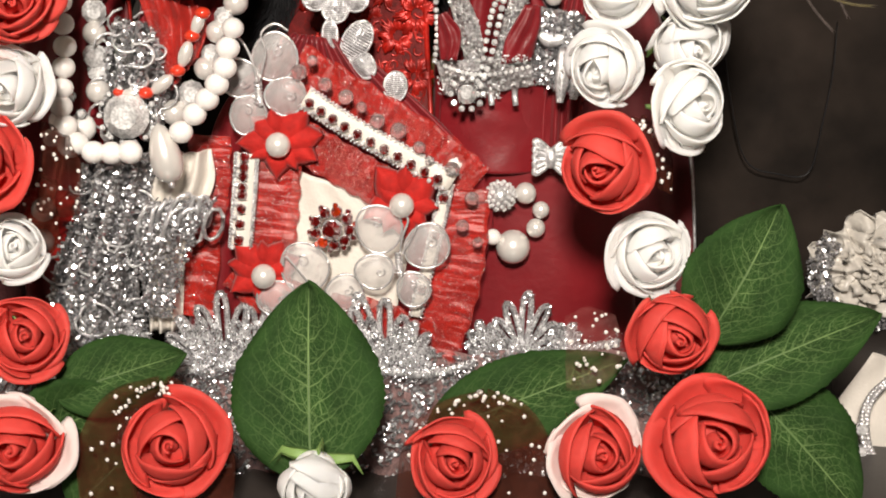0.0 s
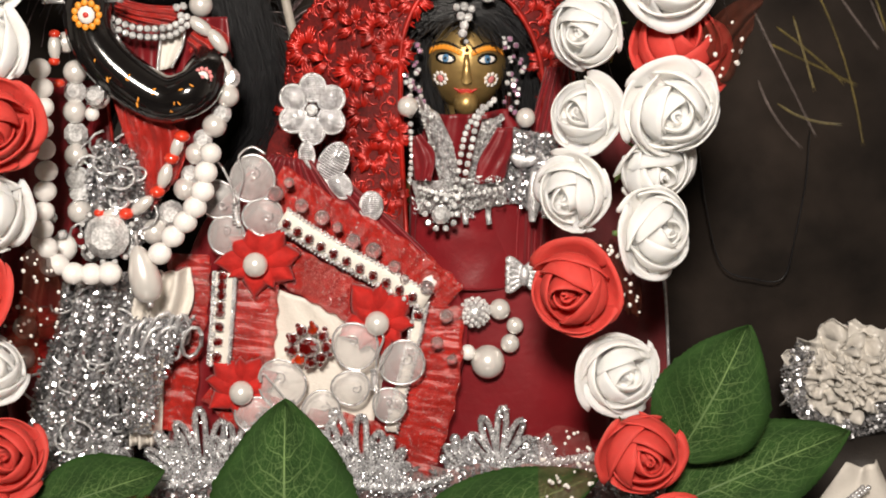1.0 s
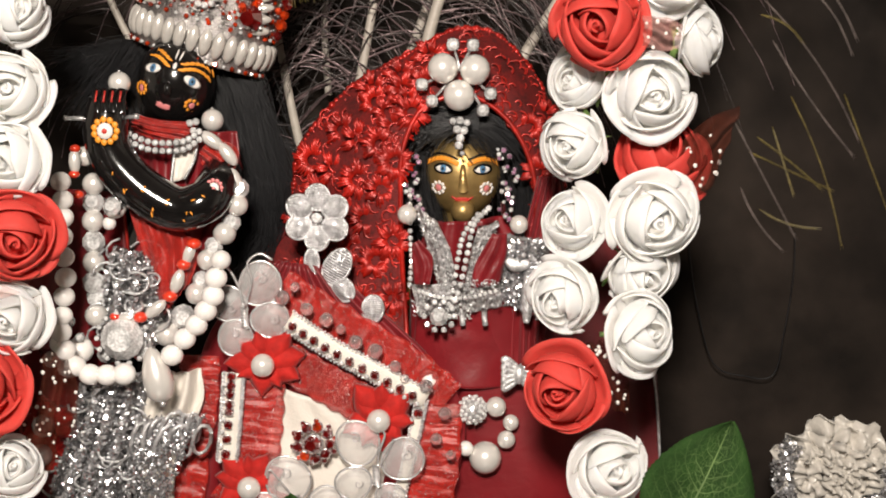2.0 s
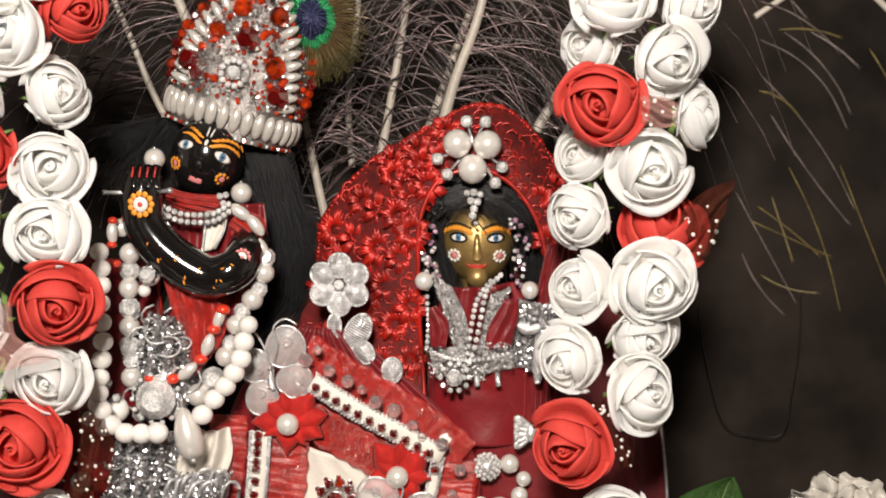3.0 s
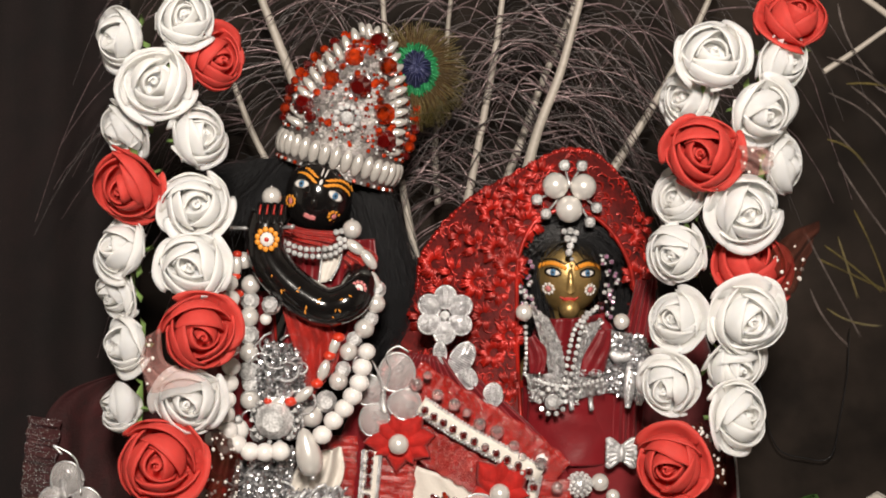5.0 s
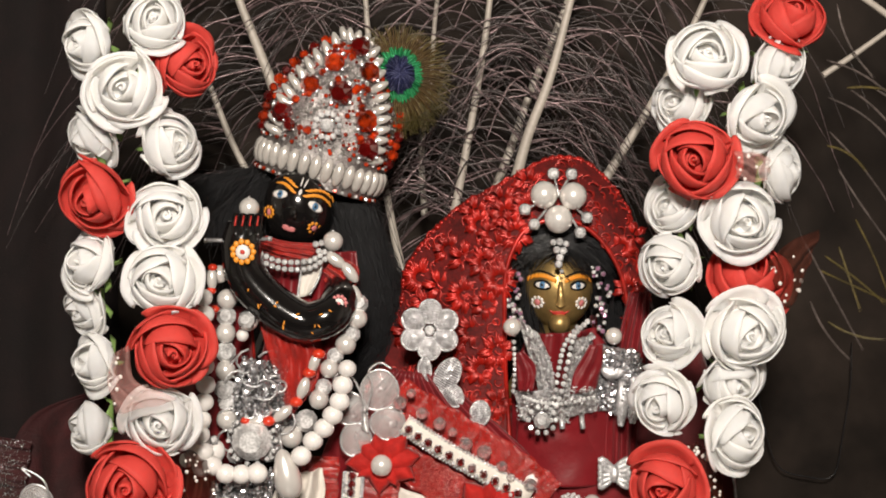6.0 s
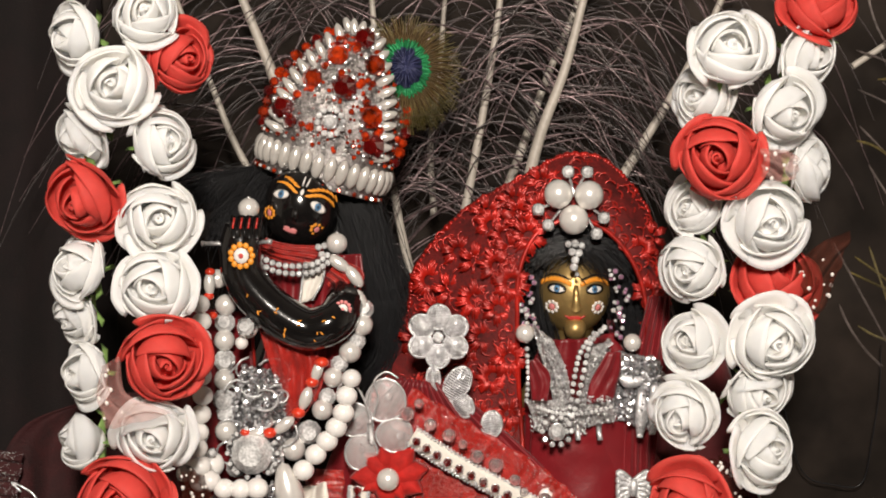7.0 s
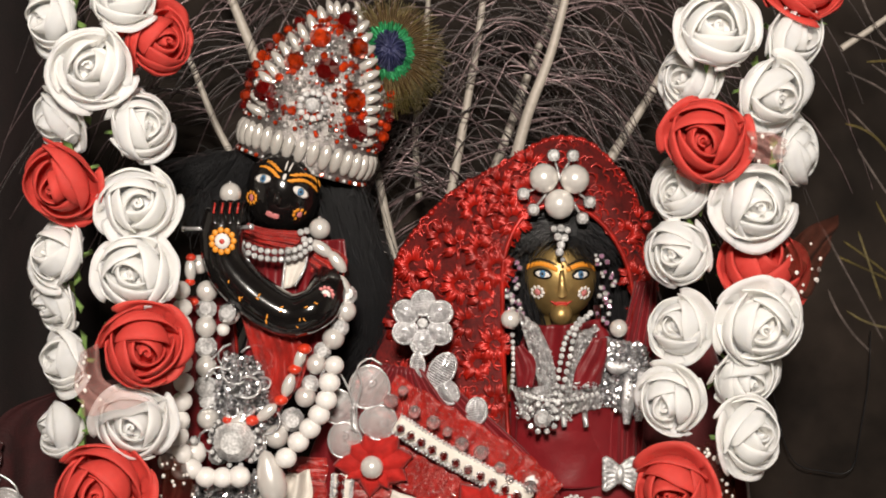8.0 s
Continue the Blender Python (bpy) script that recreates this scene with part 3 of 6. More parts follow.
nose_at = Vector(HEAD_A) + Vector((-0.03 * rad, -1.0 * rad, -0.16 * rad))
g.ball(nose_at, rad * 0.13, 12, 8, (0.8, 1.0, 1.5))
g.tube([(-0.0636, 0.0500, 0.1417), (-0.0612, 0.0500, 0.1292), (-0.0601, 0.0500, 0.1166)], 0.0085, 14)
g.tube([(-0.0604, 0.0550, 0.1262), (-0.0644, 0.0550, 0.1033), (-0.0774, 0.0550, 0.0726), (-0.0842, 0.0550, 0.0415), (-0.0858, 0.0550, 0.0103), (-0.0866, 0.0550, -0.0611)], lambda t: 0.015 + 0.004 * t, 16)
# raised arm, hand and fingers round the flute, other forearm
ARM = spline([(-0.0803, 0.0120, 0.1483), (-0.0816, 0.0120, 0.1381), (-0.0798, 0.0120, 0.1275), (-0.0703, 0.0120, 0.1161), (-0.0566, 0.0120, 0.1080), (-0.0464, 0.0120, 0.1103), (-0.0425, 0.0180, 0.1154), (-0.0420, 0.0320, 0.1220)], 40)
g.tube(ARM, lambda t: 0.0088 - 0.0022 * abs(t - 0.45) if t > 0.14 else 0.0070 + 0.012 * t, 16)
for n in range(4):
    x0 = Vector((-0.0827, 0.004, 0.1477)) + Vector((0.0030 * n, -0.0004 * n, 0.0012))
    g.tube([x0 + Vector((0, 0.001, -0.004)), x0 + Vector((0.0004, -0.0015, 0.0002)), x0 + Vector((0.0010, -0.0005, 0.0035))], 0.0017, 8)
    g.tube([x0 + Vector((0.0002, -0.0030, -0.0010)), x0 + Vector((0.0008, -0.0024, 0.0030))], 0.0004, 6, 6)


def disc_mark(p, r, rim, heart, core):
    p = Vector(p)
    for i in range(11):
        a = i * 2 * math.pi / 11
        g.ball(p + Vector((math.cos(a) * r * 0.78, 0.0006, math.sin(a) * r * 0.78)), r * 0.24, 8, 5, (1, 0.4, 1), None, rim)
    g.ball(p, r * 0.58, 12, 6, (1, 0.3, 1), None, heart)
    g.ball(p + Vector((0, -0.0008, 0)), r * 0.2, 8, 5, (1, 0.5, 1), None, core)


disc_mark((-0.0795, 0.0015, 0.1374), 0.0053, 3, 1, 6)
disc_mark((-0.0416, 0.008, 0.1162), 0.0035, 5, 1, 5)
rng = random.Random(3)
for n in range(14):
    q = ARM[14 + n] + Vector((rng.uniform(-0.004, 0.004), -0.0084, rng.uniform(-0.004, 0.004)))
    g.ball(q, rng.uniform(0.0003, 0.0006), 6, 5, (2.0, 0.6, 0.7), Matrix.Rotation(rng.uniform(0, 3), 3, "Y"), 3)
statue = g.obj("statue", STATUE_MATS, at=(-0.0866, 0.055, -0.0611))
tagged(statue, "small polished black stone statue with painted marks", "statue")

flute = thing("flute", "thin silver flute rod before the black statue", "flute", (-0.0805, 0.008, 0.1419))
Geo().tube([(-0.0963, 0.0100, 0.1415), (-0.0827, 0.0100, 0.1415), (-0.0688, 0.0100, 0.1422)], 0.0008, 10).obj("rod", SILVER, flute)
for x in (0, 1, 2):
    p = Vector((-0.0963, 0.01, 0.1415)).lerp(Vector((-0.0688, 0.01, 0.1422)), 0.03 + 0.47 * x)
    Geo().tube([p - Vector((0.0008, 0, 0)), p + Vector((0.0008, 0, 0))], 0.00105, 10).obj("ring", SILVER, flute)


# ---- crown ----
CC, CA, CU = Vector((-0.0565, 0.062, 0.1627)), Vector((math.cos(0.30), 0, -math.sin(0.30))), Vector((math.sin(0.30), 0, math.cos(0.30)))


def crown_radius(h):
    return (103 + 10 * math.sin(h * 2.6)) * (1 - 0.76 * (max(0.0, h - 0.42) / 0.58) ** 1.8) * PX


def crown_at(phi, h, out=0.0):
    r = crown_radius(h) + out
    return CC + CA * (r * math.sin(phi)) + CU * (h * 268 * PX) + Vector((0, -0.8 * r * math.cos(phi), 0))


CROWN_BASE = mat("silver_filigree", (0.50, 0.47, 0.46), 0.3, 0.8, dark=0.25, scale=1500, bump=0.4, bump_scale=2500)
crown = thing("crown", "tall silver crown with rice pearls and red stones", "crown", CC)
g = Geo()
g.grid([crown_at(i / 32 * 2 * math.pi, j / 16 * 0.98) for i in range(32) for j in range(17)], 32, 17, 0, wrap=True, flip=True)
g.obj("crown_body", CROWN_BASE, crown)
for i in range(34):
    phi = i / 34 * 2 * math.pi
    p, q = crown_at(phi, 0.045, 0.0012), crown_at(phi, 0.20, 0.0012)
    d = (q - p).normalized()
    m = Matrix((d.cross(Vector((0, 1, 0.01))).normalized(), d.cross(d.cross(Vector((0, 1, 0.01)))).normalized(), d)).transposed()
    Geo().ball((p + q) / 2, (q - p).length * 0.52, 10, 9, (0.46, 0.38, 1), m).obj("rice_pearl", RICE, crown)
rng = random.Random(11)
for h, n, r in ((0.015, 46, 0.0011), (0.235, 40, 0.0011)):
    for i in range(n):
        p = crown_at(i / n * 2 * math.pi, h, 0.0012)
        Geo().gem(p, r * (1.0 if i % 2 else 0.75), 0.8, n=6).obj("stone", RUBY_BRIGHT if i % 2 else CRYSTAL, crown, smooth=False)
for s in (-1, 1):
    for i in range(11):
        h = 0.27 + 0.065 * i
        p = crown_at(s * (0.86 - 0.02 * i), h, 0.0016)
        tilt = Matrix.Rotation(s * (1.35 - 0.08 * i) + 0.3, 3, "Y")
        Geo().ball(p, 0.0050, 9, 8, (0.40, 0.40, 1), tilt).obj("rice_pearl", RICE, crown)
        Geo().gem(crown_at(s * 1.30, h, 0.0026), 0.0021 + 0.0006 * (i % 2), 0.9).obj("stone", RUBY_BRIGHT if i % 3 else RUBY, crown, smooth=False)
for i in range(5):
    Geo().ball(crown_at(-0.8 + 0.4 * i, 0.985, 0.001), 0.0042, 9, 8, (0.45, 0.4, 1.0), Matrix.Rotation(0.3 * (i - 2) + 0.3, 3, "Y")).obj("rice_pearl", RICE, crown)
for phi, h, r, m in ((0.05, 0.62, 0.0066, RUBY), (-0.50, 0.62, 0.0050, RUBY_BRIGHT), (-0.30, 0.80, 0.0054, RUBY_BRIGHT), (0.55, 0.80, 0.0056, RUBY_BRIGHT),
                     (0.20, 0.94, 0.0058, RUBY), (0.55, 0.50, 0.0060, RUBY_BRIGHT), (-0.80, 0.40, 0.0058, RUBY), (-0.60, 0.33, 0.0036, RUBY),
                     (0.72, 0.33, 0.0062, RUBY), (-0.62, 0.50, 0.0022, RUBY_BRIGHT), (0.30, 0.68, 0.0023, RUBY_BRIGHT), (-0.08, 0.70, 0.0020, RUBY_BRIGHT),
                     (0.75, 0.44, 0.0022, RUBY_BRIGHT), (-0.45, 0.86, 0.0024, RUBY), (0.75, 0.88, 0.0024, RUBY)):
    s = Geo()
    rhinestone(s, crown_at(phi, h, 0.001), r)
    s.obj("red_stone", [m, SILVER], crown, smooth=False)
g = Geo()
pb = crown_at(0.0, 0.40, 0.0035)
rhinestone(g, pb, 0.0036)
for i in range(12):
    a = i * math.pi / 6
    rhinestone(g, pb + Vector((math.cos(a), 0.08, math.sin(a))) * 0.0052, 0.0016)
g.obj("brooch", [CRYSTAL, SILVER], crown, "round crystal brooch", smooth=False)
g = Geo()
for _ in range(850):
    g.gem(crown_at(rng.uniform(-1.3, 1.3), rng.uniform(0.25, 0.95), 0.0006), rng.uniform(0.0006, 0.0011), 0.9, rng.choice((0, 0, 0, 0, 1)), 6)
for _ in range(46):
    g.gem(crown_at(rng.uniform(-1.35, 1.35), rng.uniform(0.28, 0.95), 0.0010), rng.uniform(0.0013, 0.0022), 0.9, 1, 8)
g.obj("stone_pave", [CROWN_BASE, RUBY_BRIGHT], crown, "tiny silver and red stones", smooth=False)


# ---- black wigs ----
def wig(label, locks, width, strands, seed, at, loose=1.0):
    """Long hair: flattened locks with many loose strands."""
    ob = thing("wig", label, "wig", at)
    r = random.Random(seed)
    for path in locks:
        pts = spline(path, 24)
        Geo().tube(pts, lambda t: width * (0.20 + 0.5 * math.sin(math.pi * min(1, t + 0.10))), 12, flat=0.5).obj("lock", HAIR, ob)
        g = Geo()
        for _ in range(strands):
            off = Vector((r.gauss(0, width * 0.75), r.uniform(-0.75, 0.1) * width, r.gauss(0, width * 0.3)))
            bend = Vector((r.gauss(0, width * 0.8), 0, r.gauss(0, width * 0.6))) * loose
            a = r.uniform(0, 0.4)
            line = [pts[min(23, int((a + (1 - a) * k / 9) * 23))] + off + bend * (k / 9) ** 2 for k in range(10)]
            g.tube(line, 0.00014, 4, caps=False)
        g.obj("loose_hair", HAIR, ob)
    return ob


wig("long black hair of the dark statue", [[(-0.0466, 0.0600, 0.1665), (-0.0391, 0.0600, 0.1513), (-0.0341, 0.0600, 0.1309), (-0.0296, 0.0600, 0.1105), (-0.0305, 0.0600, 0.0924), (-0.0369, 0.0600, 0.0821)], [(-0.0419, 0.0640, 0.1588), (-0.0348, 0.0640, 0.1383), (-0.0287, 0.0640, 0.1203), (-0.0242, 0.0640, 0.1023), (-0.0294, 0.0640, 0.0867)], [(-0.0470, 0.0640, 0.1486), (-0.0420, 0.0640, 0.1332), (-0.0370, 0.0640, 0.1203), (-0.0345, 0.0640, 0.1023), (-0.0371, 0.0640, 0.0841)],
    [(-0.0770, 0.0600, 0.1686), (-0.0835, 0.0600, 0.1589), (-0.0899, 0.0600, 0.1513), (-0.0939, 0.0600, 0.1411)], [(-0.0806, 0.0680, 0.1669), (-0.0909, 0.0680, 0.1651), (-0.0986, 0.0680, 0.1612), (-0.1059, 0.0680, 0.1561)], [(-0.0917, 0.0660, 0.0707), (-0.0889, 0.0660, 0.0916), (-0.0848, 0.0660, 0.1124), (-0.0807, 0.0660, 0.1279)]], 0.0062, 420, 5, (-0.0469, 0.06, 0.1284))
wig("black hair of the brass statue under the veil", [[(0.0500, 0.0460, 0.1425), (0.0376, 0.0460, 0.1382), (0.0302, 0.0460, 0.1270), (0.0303, 0.0460, 0.1094), (0.0341, 0.0460, 0.0943)], [(0.0500, 0.0460, 0.1425), (0.0638, 0.0460, 0.1382), (0.0726, 0.0460, 0.1245), (0.0765, 0.0460, 0.1069), (0.0755, 0.0460, 0.0867)],
    [(0.0323, 0.0380, 0.1301), (0.0384, 0.0380, 0.1370), (0.0494, 0.0380, 0.1400), (0.0605, 0.0380, 0.1370), (0.0680, 0.0380, 0.1289)]], 0.0066, 320, 6, (0.0501, 0.046, 0.1345), 0.3)

# ---- collar and chest cloth of the dark statue ----
vest = thing("vest", "red organza vest with a white satin stripe", "vest", (-0.0594, 0.03, 0.1161))
cloth("cloth", [(-0.0763, 0.0300, 0.1356), (-0.0744, 0.0300, 0.1234), (-0.0742, 0.0300, 0.1014), (-0.0806, 0.0300, 0.0767)], [(-0.0362, 0.0300, 0.1356), (-0.0351, 0.0300, 0.1186), (-0.0413, 0.0300, 0.0965), (-0.0475, 0.0300, 0.0742)], SATIN, vest, 0.0015, 5, 0.004)
cloth("collar", [(-0.0760, 0.0280, 0.1370), (-0.0688, 0.0280, 0.1329), (-0.0591, 0.0280, 0.1297)], [(-0.0731, 0.0240, 0.1428), (-0.0635, 0.0240, 0.1397), (-0.0490, 0.0240, 0.1390)], ORGANZA, vest, 0.001, 4, 0.003, 2)
cloth("collar", [(-0.0505, 0.0260, 0.1262), (-0.0469, 0.0260, 0.1189), (-0.0494, 0.0260, 0.1104)], [(-0.0441, 0.0220, 0.1350), (-0.0346, 0.0220, 0.1290), (-0.0365, 0.0220, 0.1193)], ORGANZA, vest, 0.001, 4, 0.003, 3)
cloth("front_panel", [(-0.0767, 0.0180, 0.1125), (-0.0728, 0.0180, 0.0981), (-0.0670, 0.0180, 0.0787), (-0.0635, 0.0180, 0.0666)], [(-0.0584, 0.0180, 0.1017), (-0.0513, 0.0180, 0.0957), (-0.0501, 0.0180, 0.0884), (-0.0538, 0.0180, 0.0787)], ORGANZA, vest, 0.001, 3, 0.002, 4)
cloth("stripe", [(-0.0578, 0.0220, 0.1333), (-0.0586, 0.0220, 0.1266), (-0.0599, 0.0220, 0.1169)], [(-0.0494, 0.0220, 0.1328), (-0.0509, 0.0220, 0.1254), (-0.0548, 0.0220, 0.1181)], SATIN_WHITE, vest, 0.0003, 2, 0.001, 5, 12, 12)
for edge in ([(-0.0576, 0.0200, 0.1335), (-0.0584, 0.0200, 0.1268), (-0.0597, 0.0200, 0.1171)], [(-0.0493, 0.0200, 0.1330), (-0.0507, 0.0200, 0.1256), (-0.0546, 0.0200, 0.1183)]):
    Geo().tube(spline(edge, 20), 0.0005, 6).obj("silver_edge", TINSEL, vest)

choker = thing("choker", "short rhinestone choker on the black statue", "necklace", (-0.0607, 0.02, 0.1335))
for drop in (0.0, 0.0029):
    for n, p in enumerate(spline([(-0.0745, 0.0180, 0.1355), (-0.0678, 0.0170, 0.1328), (-0.0606, 0.0170, 0.1320), (-0.0535, 0.0170, 0.1328), (-0.0482, 0.0180, 0.1362)], 12)):
        g = Geo()
        rhinestone(g, p - Vector((0, 0.0005, drop)), 0.0015)
        g.obj("rhinestone", [CRYSTAL, SETTING], choker, smooth=False)
for p in [(-0.0506, 0.0190, 0.1364), (-0.0496, 0.0190, 0.1398), (-0.0520, 0.0190, 0.1393)]:
    Geo().gem(p, 0.0014).obj("rhinestone", CRYSTAL, choker, smooth=False)

for rows in [
    (-0.0817, 0.0360, 0.1536, 0.0044),
    (-0.0463, 0.0360, 0.1394, 0.0044),
]:
    ear = thing("earring", "round cream pearl earring of the black statue", "earring", rows[:3], "pearl earrings")
    Geo().ball(rows[:3], rows[3], 20, 12).obj("pearl", PEARL, ear)
    Geo().ball(Vector(rows[:3]) + Vector((0, -0.0002, rows[3])), 0.0007, 8, 6).obj("cap", SILVER, ear)

# ---- bead strands ----
PEARLS = [
    (-0.0919, 0.0200, 0.1268, 0.0038),
    (-0.0889, 0.0200, 0.1164, 0.0043),
    (-0.0896, 0.0200, 0.1024, 0.0043),
    (-0.0898, 0.0200, 0.0867, 0.0043),
    (-0.0895, 0.0200, 0.0662, 0.0045),
    (-0.0626, 0.0200, 0.0588, 0.0048),
    (-0.0511, 0.0200, 0.0747, 0.0043),
    (-0.0467, 0.0200, 0.0876, 0.0041),
    (-0.0399, 0.0200, 0.0978, 0.0045),
    (-0.0350, 0.0200, 0.1085, 0.0043),
    (0.0290, 0.0200, 0.1051, 0.0038),
    (0.0711, 0.0200, 0.1014, 0.0036),
]
strand = thing("bead_strand", "long strand of cream pearls and cut crystals", "necklace", PEARLS[2][:3], "bead strands")
bead_row(strand, "pearl", PEARL, PEARLS[:10], seg=18)
for x, y, z, r in [
    (-0.0894, 0.0210, 0.1093, 0.0036),
    (-0.0898, 0.0210, 0.0943, 0.0038),
    (-0.0900, 0.0210, 0.0782, 0.0043),
    (-0.0898, 0.0210, 0.0728, 0.0033),
    (-0.0842, 0.0210, 0.0599, 0.0041),
    (-0.0566, 0.0210, 0.0655, 0.0043),
    (-0.0492, 0.0210, 0.0797, 0.0031),
    (-0.0443, 0.0210, 0.0928, 0.0031),
    (-0.0375, 0.0210, 0.1020, 0.0033),
    (-0.0346, 0.0210, 0.1146, 0.0036),
    (-0.0858, 0.0210, 0.0513, 0.0036),
    (-0.0722, 0.0210, 0.0525, 0.0041),
    (-0.0697, 0.0210, 0.0586, 0.0029),
]:
    Geo().gem((x, y, z), r * 1.15, 0.8, n=10).obj("crystal", CRYSTAL, strand, smooth=False)
g = Geo()
big = Vector((-0.078, 0.012, 0.0587))
g.gem(big, 0.0082, 0.7, n=12)
for i in range(14):
    a = i * 2 * math.pi / 14
    rhinestone(g, big + Vector((math.cos(a) * 0.0098, 0.001, math.sin(a) * 0.0098)), 0.0013)
g.obj("crystal_pendant", [CRYSTAL, SETTING], strand, "large round crystal pendant", smooth=False)
for path, n in (([(-0.0355, 0.0200, 0.1176), (-0.0361, 0.0200, 0.1244), (-0.0404, 0.0200, 0.1304), (-0.0440, 0.0200, 0.1328)], 2),):
    for i, p in enumerate(spline(path, 3)):
        Geo().ball(p, 0.0052, 12, 9, (0.5, 0.5, 1), Matrix.Rotation(-0.35 - 0.3 * i, 3, "Y")).obj("oval_pearl", PEARL, strand)
bead_row(thing("loose_pearl", "round pearls at the brass statue's shoulders", "pearl", PEARLS[10][:3]), "pearl", PEARL, PEARLS[10:])

WHITES = [
    (-0.0941, -0.0060, 0.1198, 0.0037),
    (-0.0935, -0.0060, 0.1133, 0.0037),
    (-0.0938, -0.0060, 0.1069, 0.0039),
    (-0.0943, -0.0060, 0.0999, 0.0039),
    (-0.0940, -0.0060, 0.0925, 0.0039),
    (-0.0936, -0.0060, 0.0850, 0.0039),
    (-0.0944, -0.0060, 0.0780, 0.0039),
    (-0.0952, -0.0060, 0.0710, 0.0037),
    (-0.0960, -0.0060, 0.0649, 0.0039),
    (-0.0949, -0.0060, 0.0581, 0.0041),
    (-0.0913, -0.0060, 0.0523, 0.0041),
    (-0.0860, -0.0060, 0.0492, 0.0041),
    (-0.0798, -0.0060, 0.0490, 0.0041),
    (-0.0735, -0.0060, 0.0494, 0.0043),
    (-0.0558, -0.0060, 0.0565, 0.0041),
    (-0.0511, -0.0060, 0.0626, 0.0041),
    (-0.0467, -0.0060, 0.0677, 0.0041),
    (-0.0432, -0.0060, 0.0729, 0.0041),
    (-0.0404, -0.0060, 0.0785, 0.0041),
    (-0.0392, -0.0060, 0.0850, 0.0041),
    (-0.0373, -0.0060, 0.0916, 0.0037),
]
strand = thing("bead_strand", "strand of round milky white glass beads", "necklace", WHITES[5][:3], "bead strands")
bead_row(strand, "bead", BEAD_WHITE, WHITES, (1.02, 1.0, 0.95), 16)
drop_at = Vector((-0.0618, -0.005, 0.0487))
g = Geo()
g.grid([drop_at + Matrix.Rotation(-0.2, 3, "Y") @ Vector((rr * math.cos(a), rr * math.sin(a), zz)) for a in [i * math.pi / 10 for i in range(20)]
        for rr, zz in [(0.0066 * math.sin(t * math.pi) ** 0.42 * (0.58 + 0.48 * t), 0.0108 - 0.0212 * t) for t in [k / 14 for k in range(15)]]], 20, 15, 0, True, True)
g.obj("drop_pearl", PEARL, strand, "large teardrop pearl")
Geo().ball(drop_at + Vector((0.002, 0, -0.0107)), 0.0012, 8, 6).obj("cap", SILVER, strand)
Geo().tube([drop_at + Vector((-0.002, 0, 0.0105)), drop_at + Vector((-0.0028, 0.002, 0.015))], 0.0007, 6).obj("hook", SILVER, strand)

strand = thing("bead_strand", "strand of rice pearls and small red beads", "necklace", (-0.0568, 0.012, 0.0809), "bead strands")
for x, y, z, r in [
    (-0.0936, 0.0130, 0.1302, 0.0019),
    (-0.0942, 0.0130, 0.1207, 0.0019),
    (-0.0807, 0.0130, 0.0670, 0.0019),
    (-0.0711, 0.0130, 0.0668, 0.0026),
    (-0.0598, 0.0130, 0.0747, 0.0026),
    (-0.0543, 0.0130, 0.0868, 0.0026),
    (-0.0504, 0.0130, 0.0947, 0.0026),
    (-0.0929, 0.0130, 0.1131, 0.0019),
]:
    Geo().ball((x, y, z), r * 1.1, 12, 8, (1, 1, 0.75)).obj("red_bead", BEAD_RED, strand)
for (x, y, z, r), a in zip([
    (-0.0654, 0.0130, 0.0699, 0.0045),
    (-0.0569, 0.0130, 0.0805, 0.0045),
    (-0.0523, 0.0130, 0.0911, 0.0040),
    (-0.0939, 0.0130, 0.1255, 0.0042),
    (-0.0759, 0.0130, 0.0665, 0.0038),
], (0.9, 0.35, 0.35, 0.0, 1.5)):
    Geo().ball((x, y, z), r * 1.1, 12, 9, (0.5, 0.5, 1), Matrix.Rotation(a, 3, "Y")).obj("rice_pearl", PEARL, strand)
tassel = thing("bead_cluster", "cluster of blush glass beads and silver charms", "beads", (-0.0973, 0.01, 0.0512))
for x, y, z, r in [
    (-0.1029, 0.0120, 0.0653, 0.0035),
    (-0.1016, 0.0120, 0.0568, 0.0040),
    (-0.0984, 0.0120, 0.0483, 0.0047),
    (-0.0940, 0.0120, 0.0544, 0.0052),
    (-0.1048, 0.0120, 0.0508, 0.0033),
    (-0.0791, 0.0120, 0.1084, 0.0042),
    (-0.0762, 0.0120, 0.1132, 0.0026),
    (-0.0815, 0.0120, 0.1025, 0.0026),
]:
    Geo().ball((x, y, z), r, 12, 8).obj("bead", BEAD_WHITE, tassel)
for x, y, z, r in [
    (-0.0790, 0.0080, 0.1094, 0.0042),
    (-0.0963, 0.0080, 0.0497, 0.0019),
    (-0.1000, 0.0080, 0.0607, 0.0021),
    (-0.0966, 0.0080, 0.0660, 0.0023),
    (-0.0929, 0.0080, 0.0600, 0.0021),
]:
    g = Geo()
    rhinestone(g, (x, y, z), r)
    g.obj("charm", [CRYSTAL, SETTING], tassel, smooth=False)

sash = thing("sash", "red satin sash behind the bead strands", "sash", (-0.1000, 0.040, -0.0300))
cloth("satin", [(-0.1180, 0.0300, 0.1150), (-0.1200, 0.0300, 0.0700), (-0.1230, 0.0300, 0.0200), (-0.1230, 0.0300, -0.0320)], [(-0.0810, 0.0340, 0.1120), (-0.0800, 0.0340, 0.0700), (-0.0900, 0.0340, 0.0200), (-0.0950, 0.0340, -0.0320)], SATIN, sash, 0.002, 3, 0.003, 12, 30, 30)
